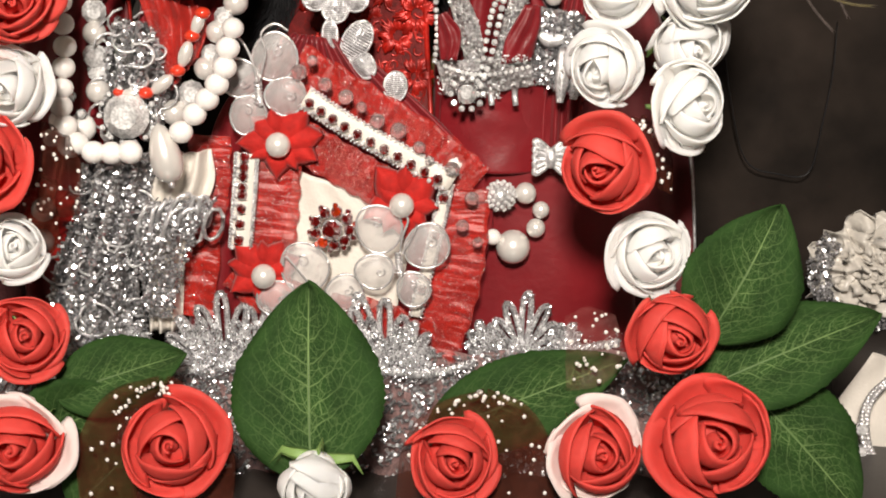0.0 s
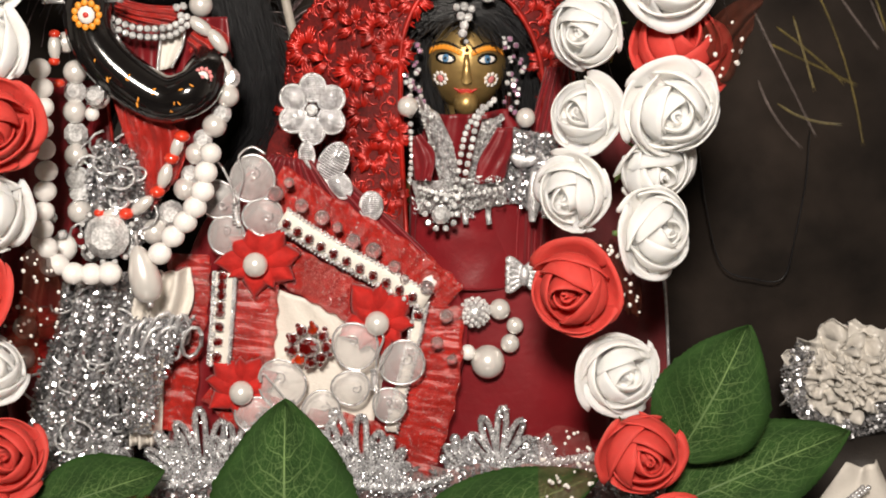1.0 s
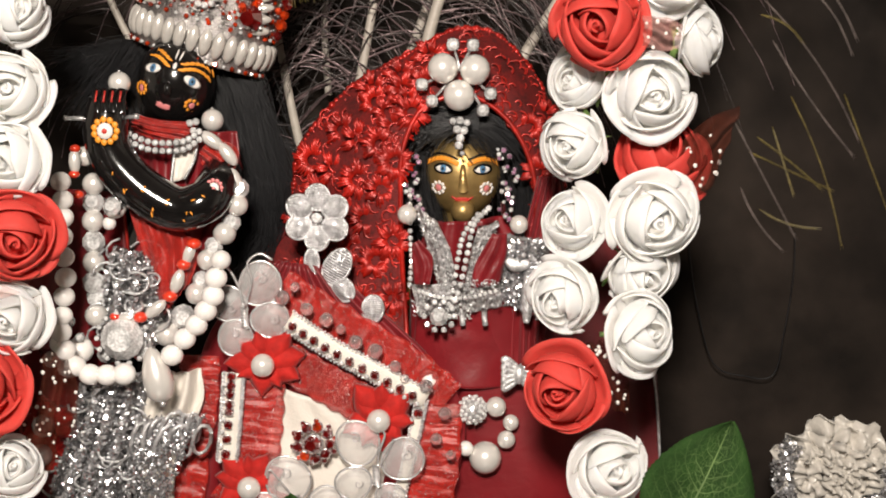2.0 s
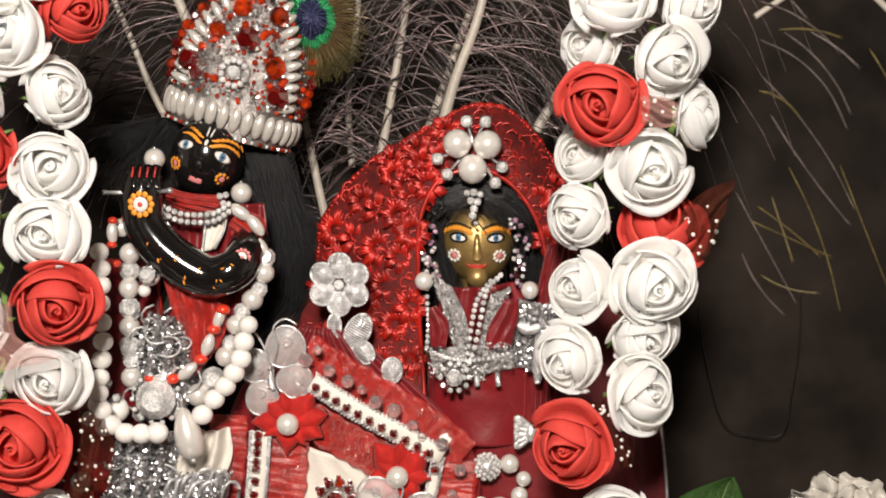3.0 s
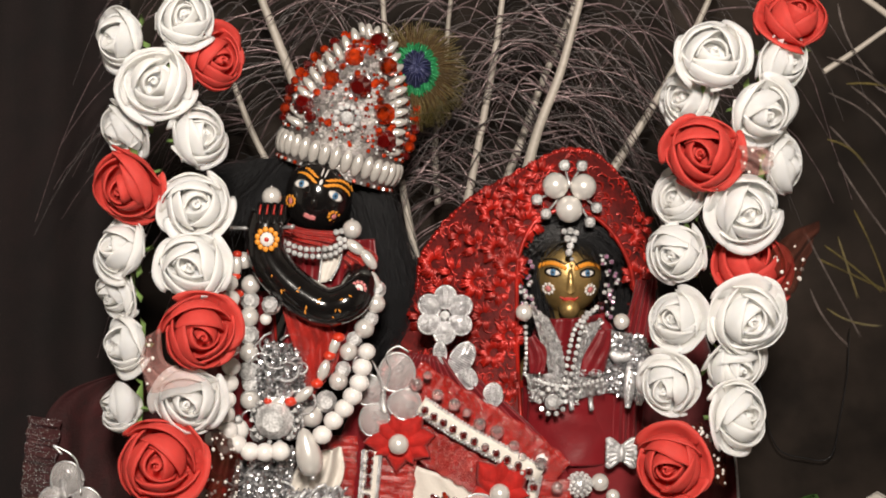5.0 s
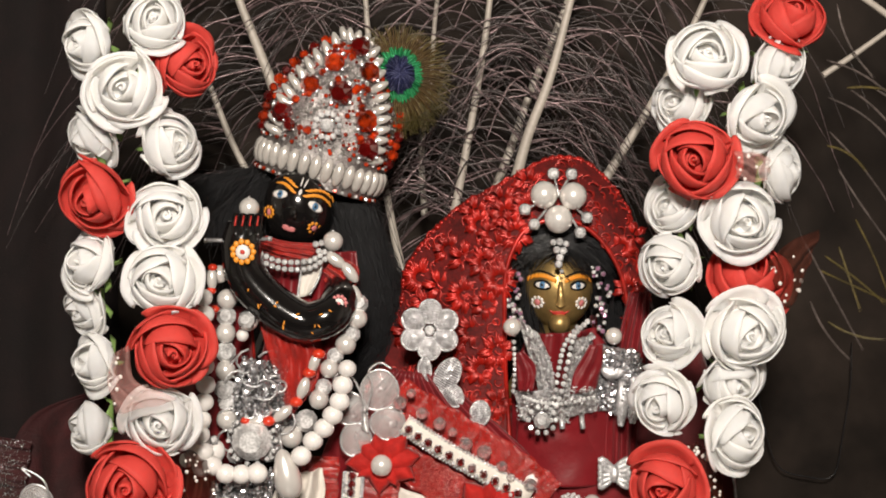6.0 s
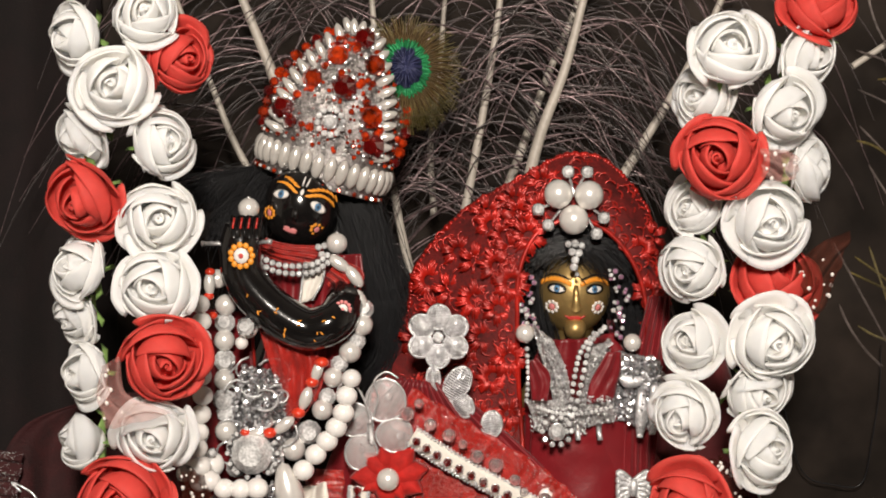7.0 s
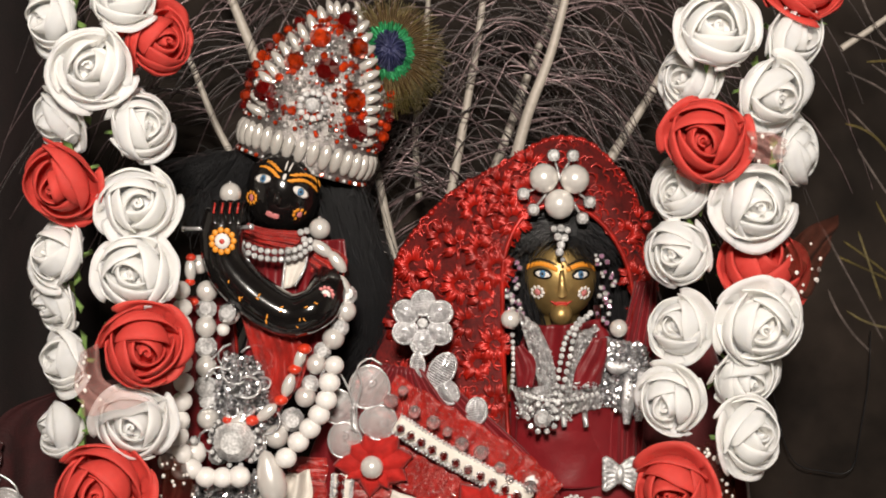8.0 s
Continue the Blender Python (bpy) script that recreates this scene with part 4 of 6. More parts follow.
Geo().tube(spline([(-0.0810, 0.0330, 0.1120), (-0.0800, 0.0330, 0.0700), (-0.0900, 0.0330, 0.0200), (-0.0950, 0.0330, -0.0320)], 30), 0.0007, 6).obj("edge_cord", LACE_THREAD, sash)

# ---- silver foil dress of the dark statue ----
dress = thing("foil_dress", "silver tinsel dress with glitter cord loops", "dress", (-0.0908, 0.02, -0.026))
rng = random.Random(21)
for left, right, n, size in (([(-0.0834, 0.0260, 0.0919), (-0.0870, 0.0260, 0.0799), (-0.0897, 0.0260, 0.0657), (-0.0872, 0.0260, 0.0545)], [(-0.0685, 0.0260, 0.0891), (-0.0628, 0.0260, 0.0801), (-0.0612, 0.0260, 0.0680), (-0.0658, 0.0260, 0.0537)], 1400, 0.0025),
                             ([(-0.0941, 0.0140, 0.0412), (-0.0970, 0.0140, 0.0247), (-0.1042, 0.0140, 0.0058), (-0.1085, 0.0140, -0.0156), (-0.1064, 0.0140, -0.0329)], [(-0.0699, 0.0140, 0.0456), (-0.0716, 0.0140, 0.0271), (-0.0755, 0.0140, 0.0082), (-0.0763, 0.0140, -0.0109), (-0.0739, 0.0140, -0.0282)], 3600, 0.0026)):
    fun = cloth("foil_cloth", left, right, CROWN_BASE, dress, 0.005, 4, 0.006, n)
    g = Geo()
    tinsel(g, fun, n, size, rng)
    g.obj("tinsel", FLAKE, dress, "crinkled silver tinsel", smooth=False)
    g = Geo()
    for _ in range(26):
        p = fun(rng.random(), rng.random()) + Vector((0, -0.0025, 0))
        r, a0 = rng.uniform(0.003, 0.007), rng.uniform(0, 6)
        g.tube([p + Vector((math.cos(a0 + t * 0.5) * r, -0.001 * math.sin(t), math.sin(a0 + t * 0.5) * r * 0.8)) for t in range(9)], 0.0005, 6)
    g.obj("cord_work", TINSEL, dress, "curled silver cord")
legging = thing("legging", "white satin legging with a ruched silver cuff", "legging", (-0.0674, 0.02, -0.017))
cloth("satin", [(-0.0642, 0.0160, 0.0462), (-0.0708, 0.0160, 0.0328), (-0.0733, 0.0160, 0.0120), (-0.0746, 0.0160, -0.0202)], [(-0.0497, 0.0160, 0.0464), (-0.0489, 0.0160, 0.0331), (-0.0595, 0.0160, 0.0100), (-0.0622, 0.0160, -0.0200)], SATIN_WHITE, legging, 0.0018, 3, 0.006, 6)
for k in range(9):
    p = Vector((-0.0711, 0.008, 0.0254)).lerp(Vector((-0.0458, 0.008, 0.0283)), k / 8)
    Geo().tube([p + Vector(((0.0035 + 0.0016 * math.sin(k * 5.1)) * math.cos(t * 0.7) - 0.002 * (k / 8), -0.004 * math.sin(t * 0.7) - 0.002, -0.004 + 0.003 * math.sin(k * 3.7) + (0.0075 + 0.002 * math.sin(k * 2.3)) * math.sin(t * 0.7 + 0.6 + 0.3 * math.sin(k * 7.0)))) for t in range(10)], 0.0008, 7).obj("cuff_loop", TINSEL, legging)
g = Geo()
tinsel(g, loft([(-0.0719, 0.0060, 0.0299), (-0.0735, 0.0060, 0.0166), (-0.0737, 0.0060, -0.0127)], [(-0.0460, 0.0060, 0.0312), (-0.0545, 0.0060, 0.0168), (-0.0646, 0.0060, -0.0126)]), 1100, 0.0021, rng)
g.obj("tinsel", FLAKE, legging, smooth=False)


# ---- red dress panels with ribbons, flowers and butterflies ----
GLASS = mat("clear_glass", (0.95, 0.90, 0.90), 0.05, dark=0.95, trans=0.9, ior=1.45, coat=0.5)
panel = thing("dress_panel", "red organza dress panel over white satin", "dress", (-0.0049, 0.02, -0.0339))
cloth("under_skirt", [(-0.0200, 0.0220, 0.0870), (-0.0467, 0.0220, 0.0586), (-0.0573, 0.0220, 0.0127), (-0.0621, 0.0220, -0.0352)], [(-0.0001, 0.0220, 0.0852), (0.0465, 0.0220, 0.0390), (0.0471, 0.0220, 0.0010), (0.0245, 0.0220, -0.0365)], SATIN, panel, 0.0015, 7, 0.003, 1)
cloth("satin_centre", [(-0.0201, 0.0160, 0.0395), (-0.0235, 0.0160, 0.0188), (-0.0291, 0.0160, -0.0067)], [(0.0040, 0.0160, 0.0315), (0.0202, 0.0160, 0.0150), (0.0162, 0.0160, -0.0148)], SATIN_WHITE, panel, 0.0004, 3, 0.001, 2, 20, 20)
ruffle("ruffle", [(-0.0186, 0.0130, 0.0513), (0.0002, 0.0130, 0.0404), (0.0163, 0.0130, 0.0313)], 0.0152, ORGANZA, panel, 9, 0.0014, 1)
ruffle("ruffle", [(-0.0196, 0.0170, 0.0767), (0.0041, 0.0170, 0.0620), (0.0282, 0.0170, 0.0470), (0.0444, 0.0170, 0.0338)], 0.0172, ORGANZA, panel, 11, 0.0014, 2)
ruffle("ruffle", [(-0.0253, 0.0130, 0.0472), (-0.0260, 0.0130, 0.0298), (-0.0280, 0.0130, 0.0111)], 0.0164, ORGANZA, panel, 7, 0.0014, 3)
ruffle("ruffle", [(0.0404, 0.0150, 0.0332), (0.0402, 0.0150, 0.0134), (0.0368, 0.0150, -0.0079), (0.0298, 0.0150, -0.0296)], 0.018, ORGANZA, panel, 10, 0.0016, 4)
ruffle("ruffle", [(-0.0501, 0.0190, 0.0509), (-0.0511, 0.0190, 0.0324), (-0.0547, 0.0190, 0.0135), (-0.0578, 0.0190, -0.0166)], 0.0152, ORGANZA, panel, 9, 0.0018, 5)
ruffle("ruffle", [(-0.0411, 0.0150, 0.0041), (-0.0209, 0.0150, -0.0117), (0.0038, 0.0150, -0.0168), (0.0245, 0.0150, -0.0231)], 0.0186, ORGANZA, panel, 9, 0.0015, 6)


def ribbon(path, width, stones, label):
    """A white satin ribbon with silver braid edges and a row of claw-set red stones."""
    ob = thing("ribbon", label, "ribbon", path[0], "dress ribbons")
    pts = spline(path, 24)
    d = (Vector(path[-1]) - Vector(path[0])).normalized()
    side = d.cross(Vector((0, 1, 0))).normalized()
    Geo().sheet(lambda u, v: pts[round(u * 23)] + side * ((v - 0.5) * width) + Vector((0, -0.0006 * math.sin(v * 3.14), 0)), 24, 5, -0.0006).obj("satin_band", SATIN_WHITE, ob)
    for s in (-0.5, 0.5):
        g = Geo()
        for t in range(120):
            q = t / 119
            p = pts[min(23, int(q * 23))].lerp(pts[min(23, int(q * 23) + 1)], q * 23 % 1) + side * (s * width) + Vector((0, -0.0006, 0))
            a = t * 1.9
            g.ball(p + side * (math.cos(a) * 0.0005) + Vector((0, math.sin(a) * 0.0004, 0)), 0.00052, 6, 4)
        g.obj("braid", TINSEL, ob, "silver braid edge")
    for i in range(stones):
        q = (i + 0.5) / stones
        p = pts[int(q * 23)] + side * (-0.08 * width) + Vector((0, -0.0022, 0))
        for o, r, m in ((0.0, 0.0021, RUBY), (0.0034, 0.0010, CRYSTAL)):
            g = Geo()
            rhinestone(g, p + d * (o * 0.9) + side * (-0.6 * o), r)
            g.obj("stone", [m, SILVER], ob, smooth=False)
    return ob


for x, y, z, r in [
    (-0.0171, 0.0080, 0.0753, 0.0029),
    (-0.0124, 0.0080, 0.0793, 0.0019),
    (-0.0080, 0.0080, 0.0711, 0.0025),
    (-0.0008, 0.0080, 0.0669, 0.0027),
    (0.0046, 0.0080, 0.0634, 0.0019),
    (0.0101, 0.0080, 0.0585, 0.0027),
    (0.0174, 0.0080, 0.0552, 0.0029),
    (0.0247, 0.0080, 0.0493, 0.0023),
    (0.0283, 0.0080, 0.0447, 0.0018),
    (0.0363, 0.0080, 0.0417, 0.0027),
    (0.0433, 0.0080, 0.0313, 0.0025),
    (0.0401, 0.0080, 0.0214, 0.0023),
    (0.0456, 0.0080, 0.0152, 0.0019),
]:
    Geo().ball((x, y, z), r, 14, 9, (1, 0.7, 1)).obj("clear_bead", GLASS, panel, "clear glass bead")
ribbon([(-0.0151, 0.0100, 0.0664), (0.0005, 0.0100, 0.0561), (0.0183, 0.0100, 0.0462), (0.0363, 0.0100, 0.0362)], 0.0074, 11, "white satin ribbon set with dark red stones")
ribbon([(-0.0359, 0.0100, 0.0463), (-0.0370, 0.0100, 0.0324), (-0.0391, 0.0100, 0.0118)], 0.0074, 8, "short white satin ribbon set with red stones")
ribbon([(0.0347, 0.0120, 0.0358), (0.0305, 0.0120, 0.0161), (0.0235, 0.0120, -0.0135)], 0.0039, 3, "narrow white ribbon with silver braid")


def cloth_flower(p, r, seed):
    """A red satin flower with pointed folded petals and a pearl heart."""
    p, rr = Vector(p), random.Random(seed)
    ob = thing("satin_flower", "red satin flower with a pearl at its heart", "flower", p, "satin flowers")
    for i in range(9):
        a = i * 2 * math.pi / 9 + rr.uniform(-0.2, 0.2) + seed
        ln = r * rr.uniform(0.9, 1.3)
        ca, sa = math.cos(a), math.sin(a)

        def fun(u, v, ca=ca, sa=sa, ln=ln, a=a):
            w = (u - 0.5) * ln * 0.78 * math.sin(math.pi * (0.10 + v * 0.90) ** 0.8) ** 0.9 * 1.1
            x, z = ca * v * ln - sa * w, sa * v * ln + ca * w
            return p + Vector((x, -0.0012 - 0.0026 * math.sin(v * 2.6 + 0.4 * math.sin(a * 3)) + 9.0 * abs(u - 0.5) ** 2 * 0.0016, z))

        Geo().sheet(fun, 7, 9, -0.0003).obj("petal", SATIN_FLOWER, ob)
    Geo().ball(p + Vector((0, -0.0058, 0)), 0.0045, 20, 12).obj("pearl", PEARL, ob)


SATIN_FLOWER = mat("scarlet_satin", (0.56, 0.022, 0.017), 0.75, dark=0.5, scale=260, bump=0.3, bump_scale=500, sheen=0.1, spec=0.2)
for n, p in enumerate([(-0.0244, 0.0110, 0.0502), (0.0187, 0.0110, 0.0291), (-0.0304, 0.0110, 0.0028)]):
    cloth_flower(p, 0.0125, n + 1)
for n, p in enumerate([(-0.1098, 0.0200, 0.0243), (-0.1111, 0.0200, 0.0127)]):
    cloth_flower(p, 0.0092, n + 5)

ruby_flower = thing("stone_flower", "domed cluster of dark red stones in silver", "brooch", (-0.0061, 0.009, 0.0196))
c = Vector((-0.0059, 0.007, 0.0201))
for ring, n, r in ((0.0, 1, 0.0042), (0.0062, 9, 0.0024), (0.0082, 10, 0.0012)):
    for i in range(n):
        a = i * 2 * math.pi / n + ring * 100
        g = Geo()
        rhinestone(g, c + Vector((math.cos(a) * ring, ring * 0.35 - 0.002, math.sin(a) * ring)), r)
        g.obj("stone", [RUBY_BRIGHT if (i % 4 == 1) else RUBY, SILVER], ruby_flower, smooth=False)


def wing(ob, p, rx, rz, a, seed):
    """A wing of sheer mesh in a wire rim, with a wire curl."""
    p = Vector(p)
    turn = Matrix.Rotation(a, 3, "Y")

    def fun(u, v):
        t = 2 * math.pi * u
        return p + turn @ Vector((math.cos(t) * rx * v, -0.0022 * (1 - v * v), math.sin(t) * rz * v * (1 - 0.12 * math.cos(t))))

    w = Geo().sheet(fun, 25, 6, 0.0002).obj("wing", MESH_WHITE, ob)
    g = Geo().tube([fun(i / 28, 1.0) for i in range(29)], 0.00048, 6)
    for k in (0.6, 0.82):
        g.tube([fun(0.1 + 0.8 * i / 18, k) + Vector((0, -0.0003, 0)) for i in range(19)], 0.00007, 4)
    g.obj("wire_rim", SILVER, w)
    Geo().tube([p + turn @ Vector((math.cos(t * 0.55) * rx * 0.035 * t * 0.55, -0.0026, rz * 0.3 + math.sin(t * 0.55) * rx * 0.035 * t * 0.55)) for t in range(16)], 0.00026, 5).obj("wire_curl", SILVER, w)


def butterfly(centre, wings, label, antennae):
    ob = thing("butterfly", label, "butterfly", centre, "wire butterflies")
    for n, (x, y, z, rx, a) in enumerate(wings):
        wing(ob, (x, y, z), rx, rx * 1.08, a, n)
    c = Vector(centre)
    Geo().tube([c + Vector((0.0008, -0.0016, -0.0042)), c + Vector((0, -0.0022, 0)), c + Vector((-0.0006, -0.0016, 0.0042))], 0.0011, 8).obj("body", SILVER, ob)
    for k in range(6):
        z = -0.003 + 0.0012 * k
        Geo().tube([c + Vector((0.0014 * math.cos(t), -0.0022 + 0.0014 * math.sin(t), z)) for t in [i * 0.7 for i in range(10)]], 0.0003, 5).obj("wire_turn", SILVER, ob)
    for path in antennae:
        Geo().tube(spline(path, 20), 0.00045, 6).obj("antenna", SILVER, ob)


butterfly((-0.0312, 0.01, 0.0677), [
    (-0.0253, 0.0100, 0.0801, 0.0078, 0.4),
    (-0.0349, 0.0100, 0.0597, 0.0064, 0.1),
    (-0.0220, 0.0100, 0.0664, 0.0066, 1.3),
    (-0.0376, 0.0100, 0.0725, 0.0066, 2.2),
], "white mesh butterfly with silver wire rims",
          [[(-0.0309, 0.0040, 0.0724), (-0.0327, 0.0040, 0.0802), (-0.0364, 0.0040, 0.0869), (-0.0411, 0.0040, 0.0883), (-0.0435, 0.0040, 0.0849), (-0.0409, 0.0040, 0.0820)], [(-0.0302, 0.0060, 0.0731), (-0.0281, 0.0060, 0.0819), (-0.0295, 0.0060, 0.0886), (-0.0249, 0.0060, 0.0921), (-0.0202, 0.0060, 0.0897)]])
butterfly((0.0177, 0.006, 0.0082), [
    (0.0109, 0.0060, 0.0205, 0.0081, -0.35),
    (0.0279, 0.0060, 0.0141, 0.0078, 0.6),
    (0.0091, 0.0060, 0.0046, 0.0064, 1.3),
    (0.0232, 0.0060, -0.0016, 0.0060, -0.2),
], "second mesh butterfly with curled silver wire",
          [[(0.0182, 0.0040, 0.0123), (0.0190, 0.0040, 0.0180), (0.0210, 0.0040, 0.0238), (0.0198, 0.0040, 0.0266)], [(0.0190, 0.0040, 0.0119), (0.0226, 0.0040, 0.0181), (0.0242, 0.0040, 0.0222)]])
butterfly((-0.0119, 0.008, -0.0042), [
    (-0.0158, 0.0080, 0.0054, 0.0086, -0.2),
    (-0.0018, 0.0080, -0.0041, 0.0066, 0.7),
    (-0.0261, 0.0080, -0.0065, 0.0066, 1.2),
], "mesh butterfly half hidden behind the leaf", [[(-0.0146, 0.0050, 0.0008), (-0.0195, 0.0050, 0.0070), (-0.0225, 0.0050, 0.0101), (-0.0235, 0.0050, 0.0070)]])
butterfly((-0.1695, 0.015, 0.0281), [
    (-0.1682, 0.0150, 0.0318, 0.0071, 0.1),
    (-0.1745, 0.0150, 0.0208, 0.0066, 0.3),
    (-0.1600, 0.0150, 0.0208, 0.0066, 0.3),
], "mesh butterfly on the shaded skirt", [[(-0.1610, 0.0100, 0.0269), (-0.1630, 0.0100, 0.0415), (-0.1724, 0.0100, 0.0476), (-0.1689, 0.0100, 0.0439)]])

# ---- skirt of the brass statue, hem trims and lower tier ----
skirt = thing("skirt", "dark red satin skirt with silver hem trim", "skirt", (0.0693, 0.03, -0.0365))
cloth("satin", [(0.0339, 0.0340, 0.0699), (0.0310, 0.0340, 0.0470), (0.0302, 0.0340, 0.0193), (0.0253, 0.0340, -0.0407)], [(0.0728, 0.0340, 0.0744), (0.0860, 0.0340, 0.0476), (0.1018, 0.0340, 0.0157), (0.1083, 0.0340, -0.0375)], SATIN, skirt, 0.0012, 1, 0.008, 3, 50, 50)
Geo().tube(spline([(0.0254, 0.0270, -0.0387), (0.0478, 0.0270, -0.0391), (0.0691, 0.0270, -0.0355), (0.0902, 0.0270, -0.0319), (0.1073, 0.0270, -0.0351)], 40), 0.0009, 8).obj("hem_cord", SATIN, skirt)
cape = thing("cape", "dark maroon velvet cape with a silver edge", "cape", (0.1097, 0.06, -0.0464))
cloth("velvet", [(0.0655, 0.0650, 0.1045), (0.0712, 0.0650, 0.0529), (0.0770, 0.0650, 0.0033), (0.0832, 0.0650, -0.0532)], [(0.1090, 0.0550, 0.1056), (0.1252, 0.0550, 0.0550), (0.1295, 0.0550, 0.0266), (0.1327, 0.0550, -0.0164)], VELVET, cape, 0.002, 3, 0.003, 5)
Geo().tube(spline([(0.1242, 0.0530, 0.0553), (0.1287, 0.0530, 0.0270), (0.1321, 0.0530, -0.0158)], 40), 0.0006, 6).obj("edge_cord", TINSEL, cape)
# darker copy of the red velvet: the garland's shade is put into the colour
VELVET_SHADED = mat("shaded_red_velvet", (0.045, 0.003, 0.004), 0.85, dark=0.3, scale=120, bump=0.5, bump_scale=900)
train = thing("train", "red velvet train with a ruffle edge, shade painted into its colour", "skirt", (-0.1603, 0.04, -0.0425))
cloth("velvet", [(-0.1490, 0.0450, 0.0742), (-0.1794, 0.0450, 0.0615), (-0.1902, 0.0450, 0.0334), (-0.1940, 0.0450, -0.0182), (-0.1950, 0.0450, -0.0574)], [(-0.0897, 0.0350, 0.0859), (-0.0999, 0.0350, 0.0609), (-0.1053, 0.0350, 0.0307), (-0.1085, 0.0350, -0.0151), (-0.1090, 0.0350, -0.0536)], VELVET_SHADED, train, 0.003, 4, 0.004, 8)
ruffle("ruffle", [(-0.1838, 0.0380, 0.0540), (-0.1860, 0.0380, 0.0376), (-0.1880, 0.0380, 0.0173), (-0.1894, 0.0380, -0.0160)], 0.0148, VELVET_SHADED, train, 11, 0.003, 9)
curtain = thing("curtain", "very dark maroon cloth hanging before the wall", "curtain", (-0.30, 0.15, -0.075))
cloth("drape", [(-0.62, 0.150, 0.60), (-0.62, 0.150, 0.2), (-0.62, 0.150, -0.075)], [(-0.165, 0.155, 0.60), (-0.170, 0.155, 0.2), (-0.16, 0.155, -0.075)], CURTAIN, curtain, 0.006, 9, 0.0, 4, 110, 20, 0.001)
for x in range(9):
    Geo().tube([(-0.60 + 0.05 * x, 0.146 + 0.003 * math.cos(t), 0.607 + 0.004 * math.sin(t)) for t in [i * 0.7 for i in range(10)]], 0.0012, 6).obj("ring", SILVER, curtain)
tier = thing("lower_tier", "silver and blush glitter cloth at the dress hem", "skirt", (-0.0039, 0.0, -0.0839))
fun = cloth("glitter_cloth", [(-0.1411, 0.0120, -0.0326), (-0.1451, 0.0120, -0.0592), (-0.1507, 0.0120, -0.1050)], [(0.1277, 0.0120, -0.0253), (0.1315, 0.0120, -0.0561), (0.1361, 0.0120, -0.1017)], mat("blush_glitter", (0.42, 0.26, 0.25), 0.5, 0.3, dark=0.35, scale=900, bump=0.6, bump_scale=2500), tier, 0.003, 14, 0.0, 9, 90, 20)
g = Geo()
tinsel(g, fun, 5200, 0.0027, rng)
g.obj("tinsel", FLAKE, tier, "fine silver glitter strips", smooth=False)


def crochet(path, fans, label):
    """A hem of silver crochet: a braided edge and upright fans of looped cord."""
    ob = thing("silver_trim", label, "trim", path[0], "silver crochet trims")
    pts = spline(path, 60)
    for k in range(3):
        Geo().tube([p + Vector((0, -0.001 + 0.0010 * math.sin(i * 1.3 + 2.1 * k), 0.0012 * math.cos(i * 1.3 + 2.1 * k))) for i, p in enumerate(pts)], 0.0007, 6).obj("braid", TINSEL, ob)
    g, rr = Geo(), random.Random(len(label))
    for p in pts:
        for _ in range(18):
            g.chip(p + Vector((rr.uniform(-1, 1), rr.uniform(-1.5, -0.6), rr.gauss(0, 0.9))) * 0.002, rr.uniform(0.00018, 0.00040), rr)
    g.obj("glitter", FLAKE, ob, smooth=False)
    for x, y, z, h, lean in fans:
        c = Vector((x, y, z))
        for i in range(7):
            a = (i - 3) * 0.36 + lean
            ln = h * (1.0 - 0.13 * abs(i - 3) ** 1.2)
            d, s = Vector((math.sin(a), 0, math.cos(a))), Vector((math.cos(a), 0, -math.sin(a)))
            w = h * 0.06
            loop = [c + s * (w * 0.5), c + d * (ln * 0.5) + s * w, c + d * (ln * 0.88) + s * w, c + d * ln + Vector((0, -0.0006, 0)),
                    c + d * (ln * 0.88) - s * w, c + d * (ln * 0.5) - s * w, c - s * (w * 0.5)]
            g = Geo()
            line = spline(loop, 26)
            g.tube(line, 0.0011, 6)
            rr = random.Random(i)
            for p in line:
                for _ in range(8):
                    g.chip(p + Vector((rr.uniform(-1, 1), rr.uniform(-1.2, -0.4), rr.uniform(-1, 1))) * 0.0013, rr.uniform(0.00018, 0.00040), rr, 1)
            g.obj("cord_loop", [TINSEL, FLAKE], ob, smooth=False)
    return ob


crochet([(0.0245, 0.0180, -0.0355), (0.0434, 0.0180, -0.0360), (0.0580, 0.0180, -0.0314), (0.0788, 0.0180, -0.0279), (0.0985, 0.0180, -0.0244)], [
    (0.0632, 0.0180, -0.0298, 0.0238, 0.06),
    (0.0513, 0.0180, -0.0304, 0.0139, -0.35),
    (0.0757, 0.0180, -0.0284, 0.0119, 0.5),
], "silver crochet trim with upright fan on red satin")
crochet([(-0.0662, 0.0100, -0.0344), (-0.0496, 0.0100, -0.0331), (-0.0351, 0.0100, -0.0308), (-0.0207, 0.0100, -0.0306)], [
    (-0.0454, 0.0100, -0.0320, 0.0273, -0.05),
    (-0.0517, 0.0100, -0.0331, 0.0215, -0.5),
    (-0.0351, 0.0100, -0.0308, 0.0234, 0.3),
], "silver crochet fan beside the green leaf")
crochet([(-0.0040, 0.0080, -0.0298), (0.0124, 0.0080, -0.0328), (0.0289, 0.0080, -0.0337), (0.0452, 0.0080, -0.0292)], [
    (0.0124, 0.0080, -0.0317, 0.0292, -0.35),
    (0.0196, 0.0080, -0.0328, 0.0185, 0.2),
    (0.0042, 0.0080, -0.0297, 0.0233, -0.5),
], "silver crochet fan leaning over the hem")
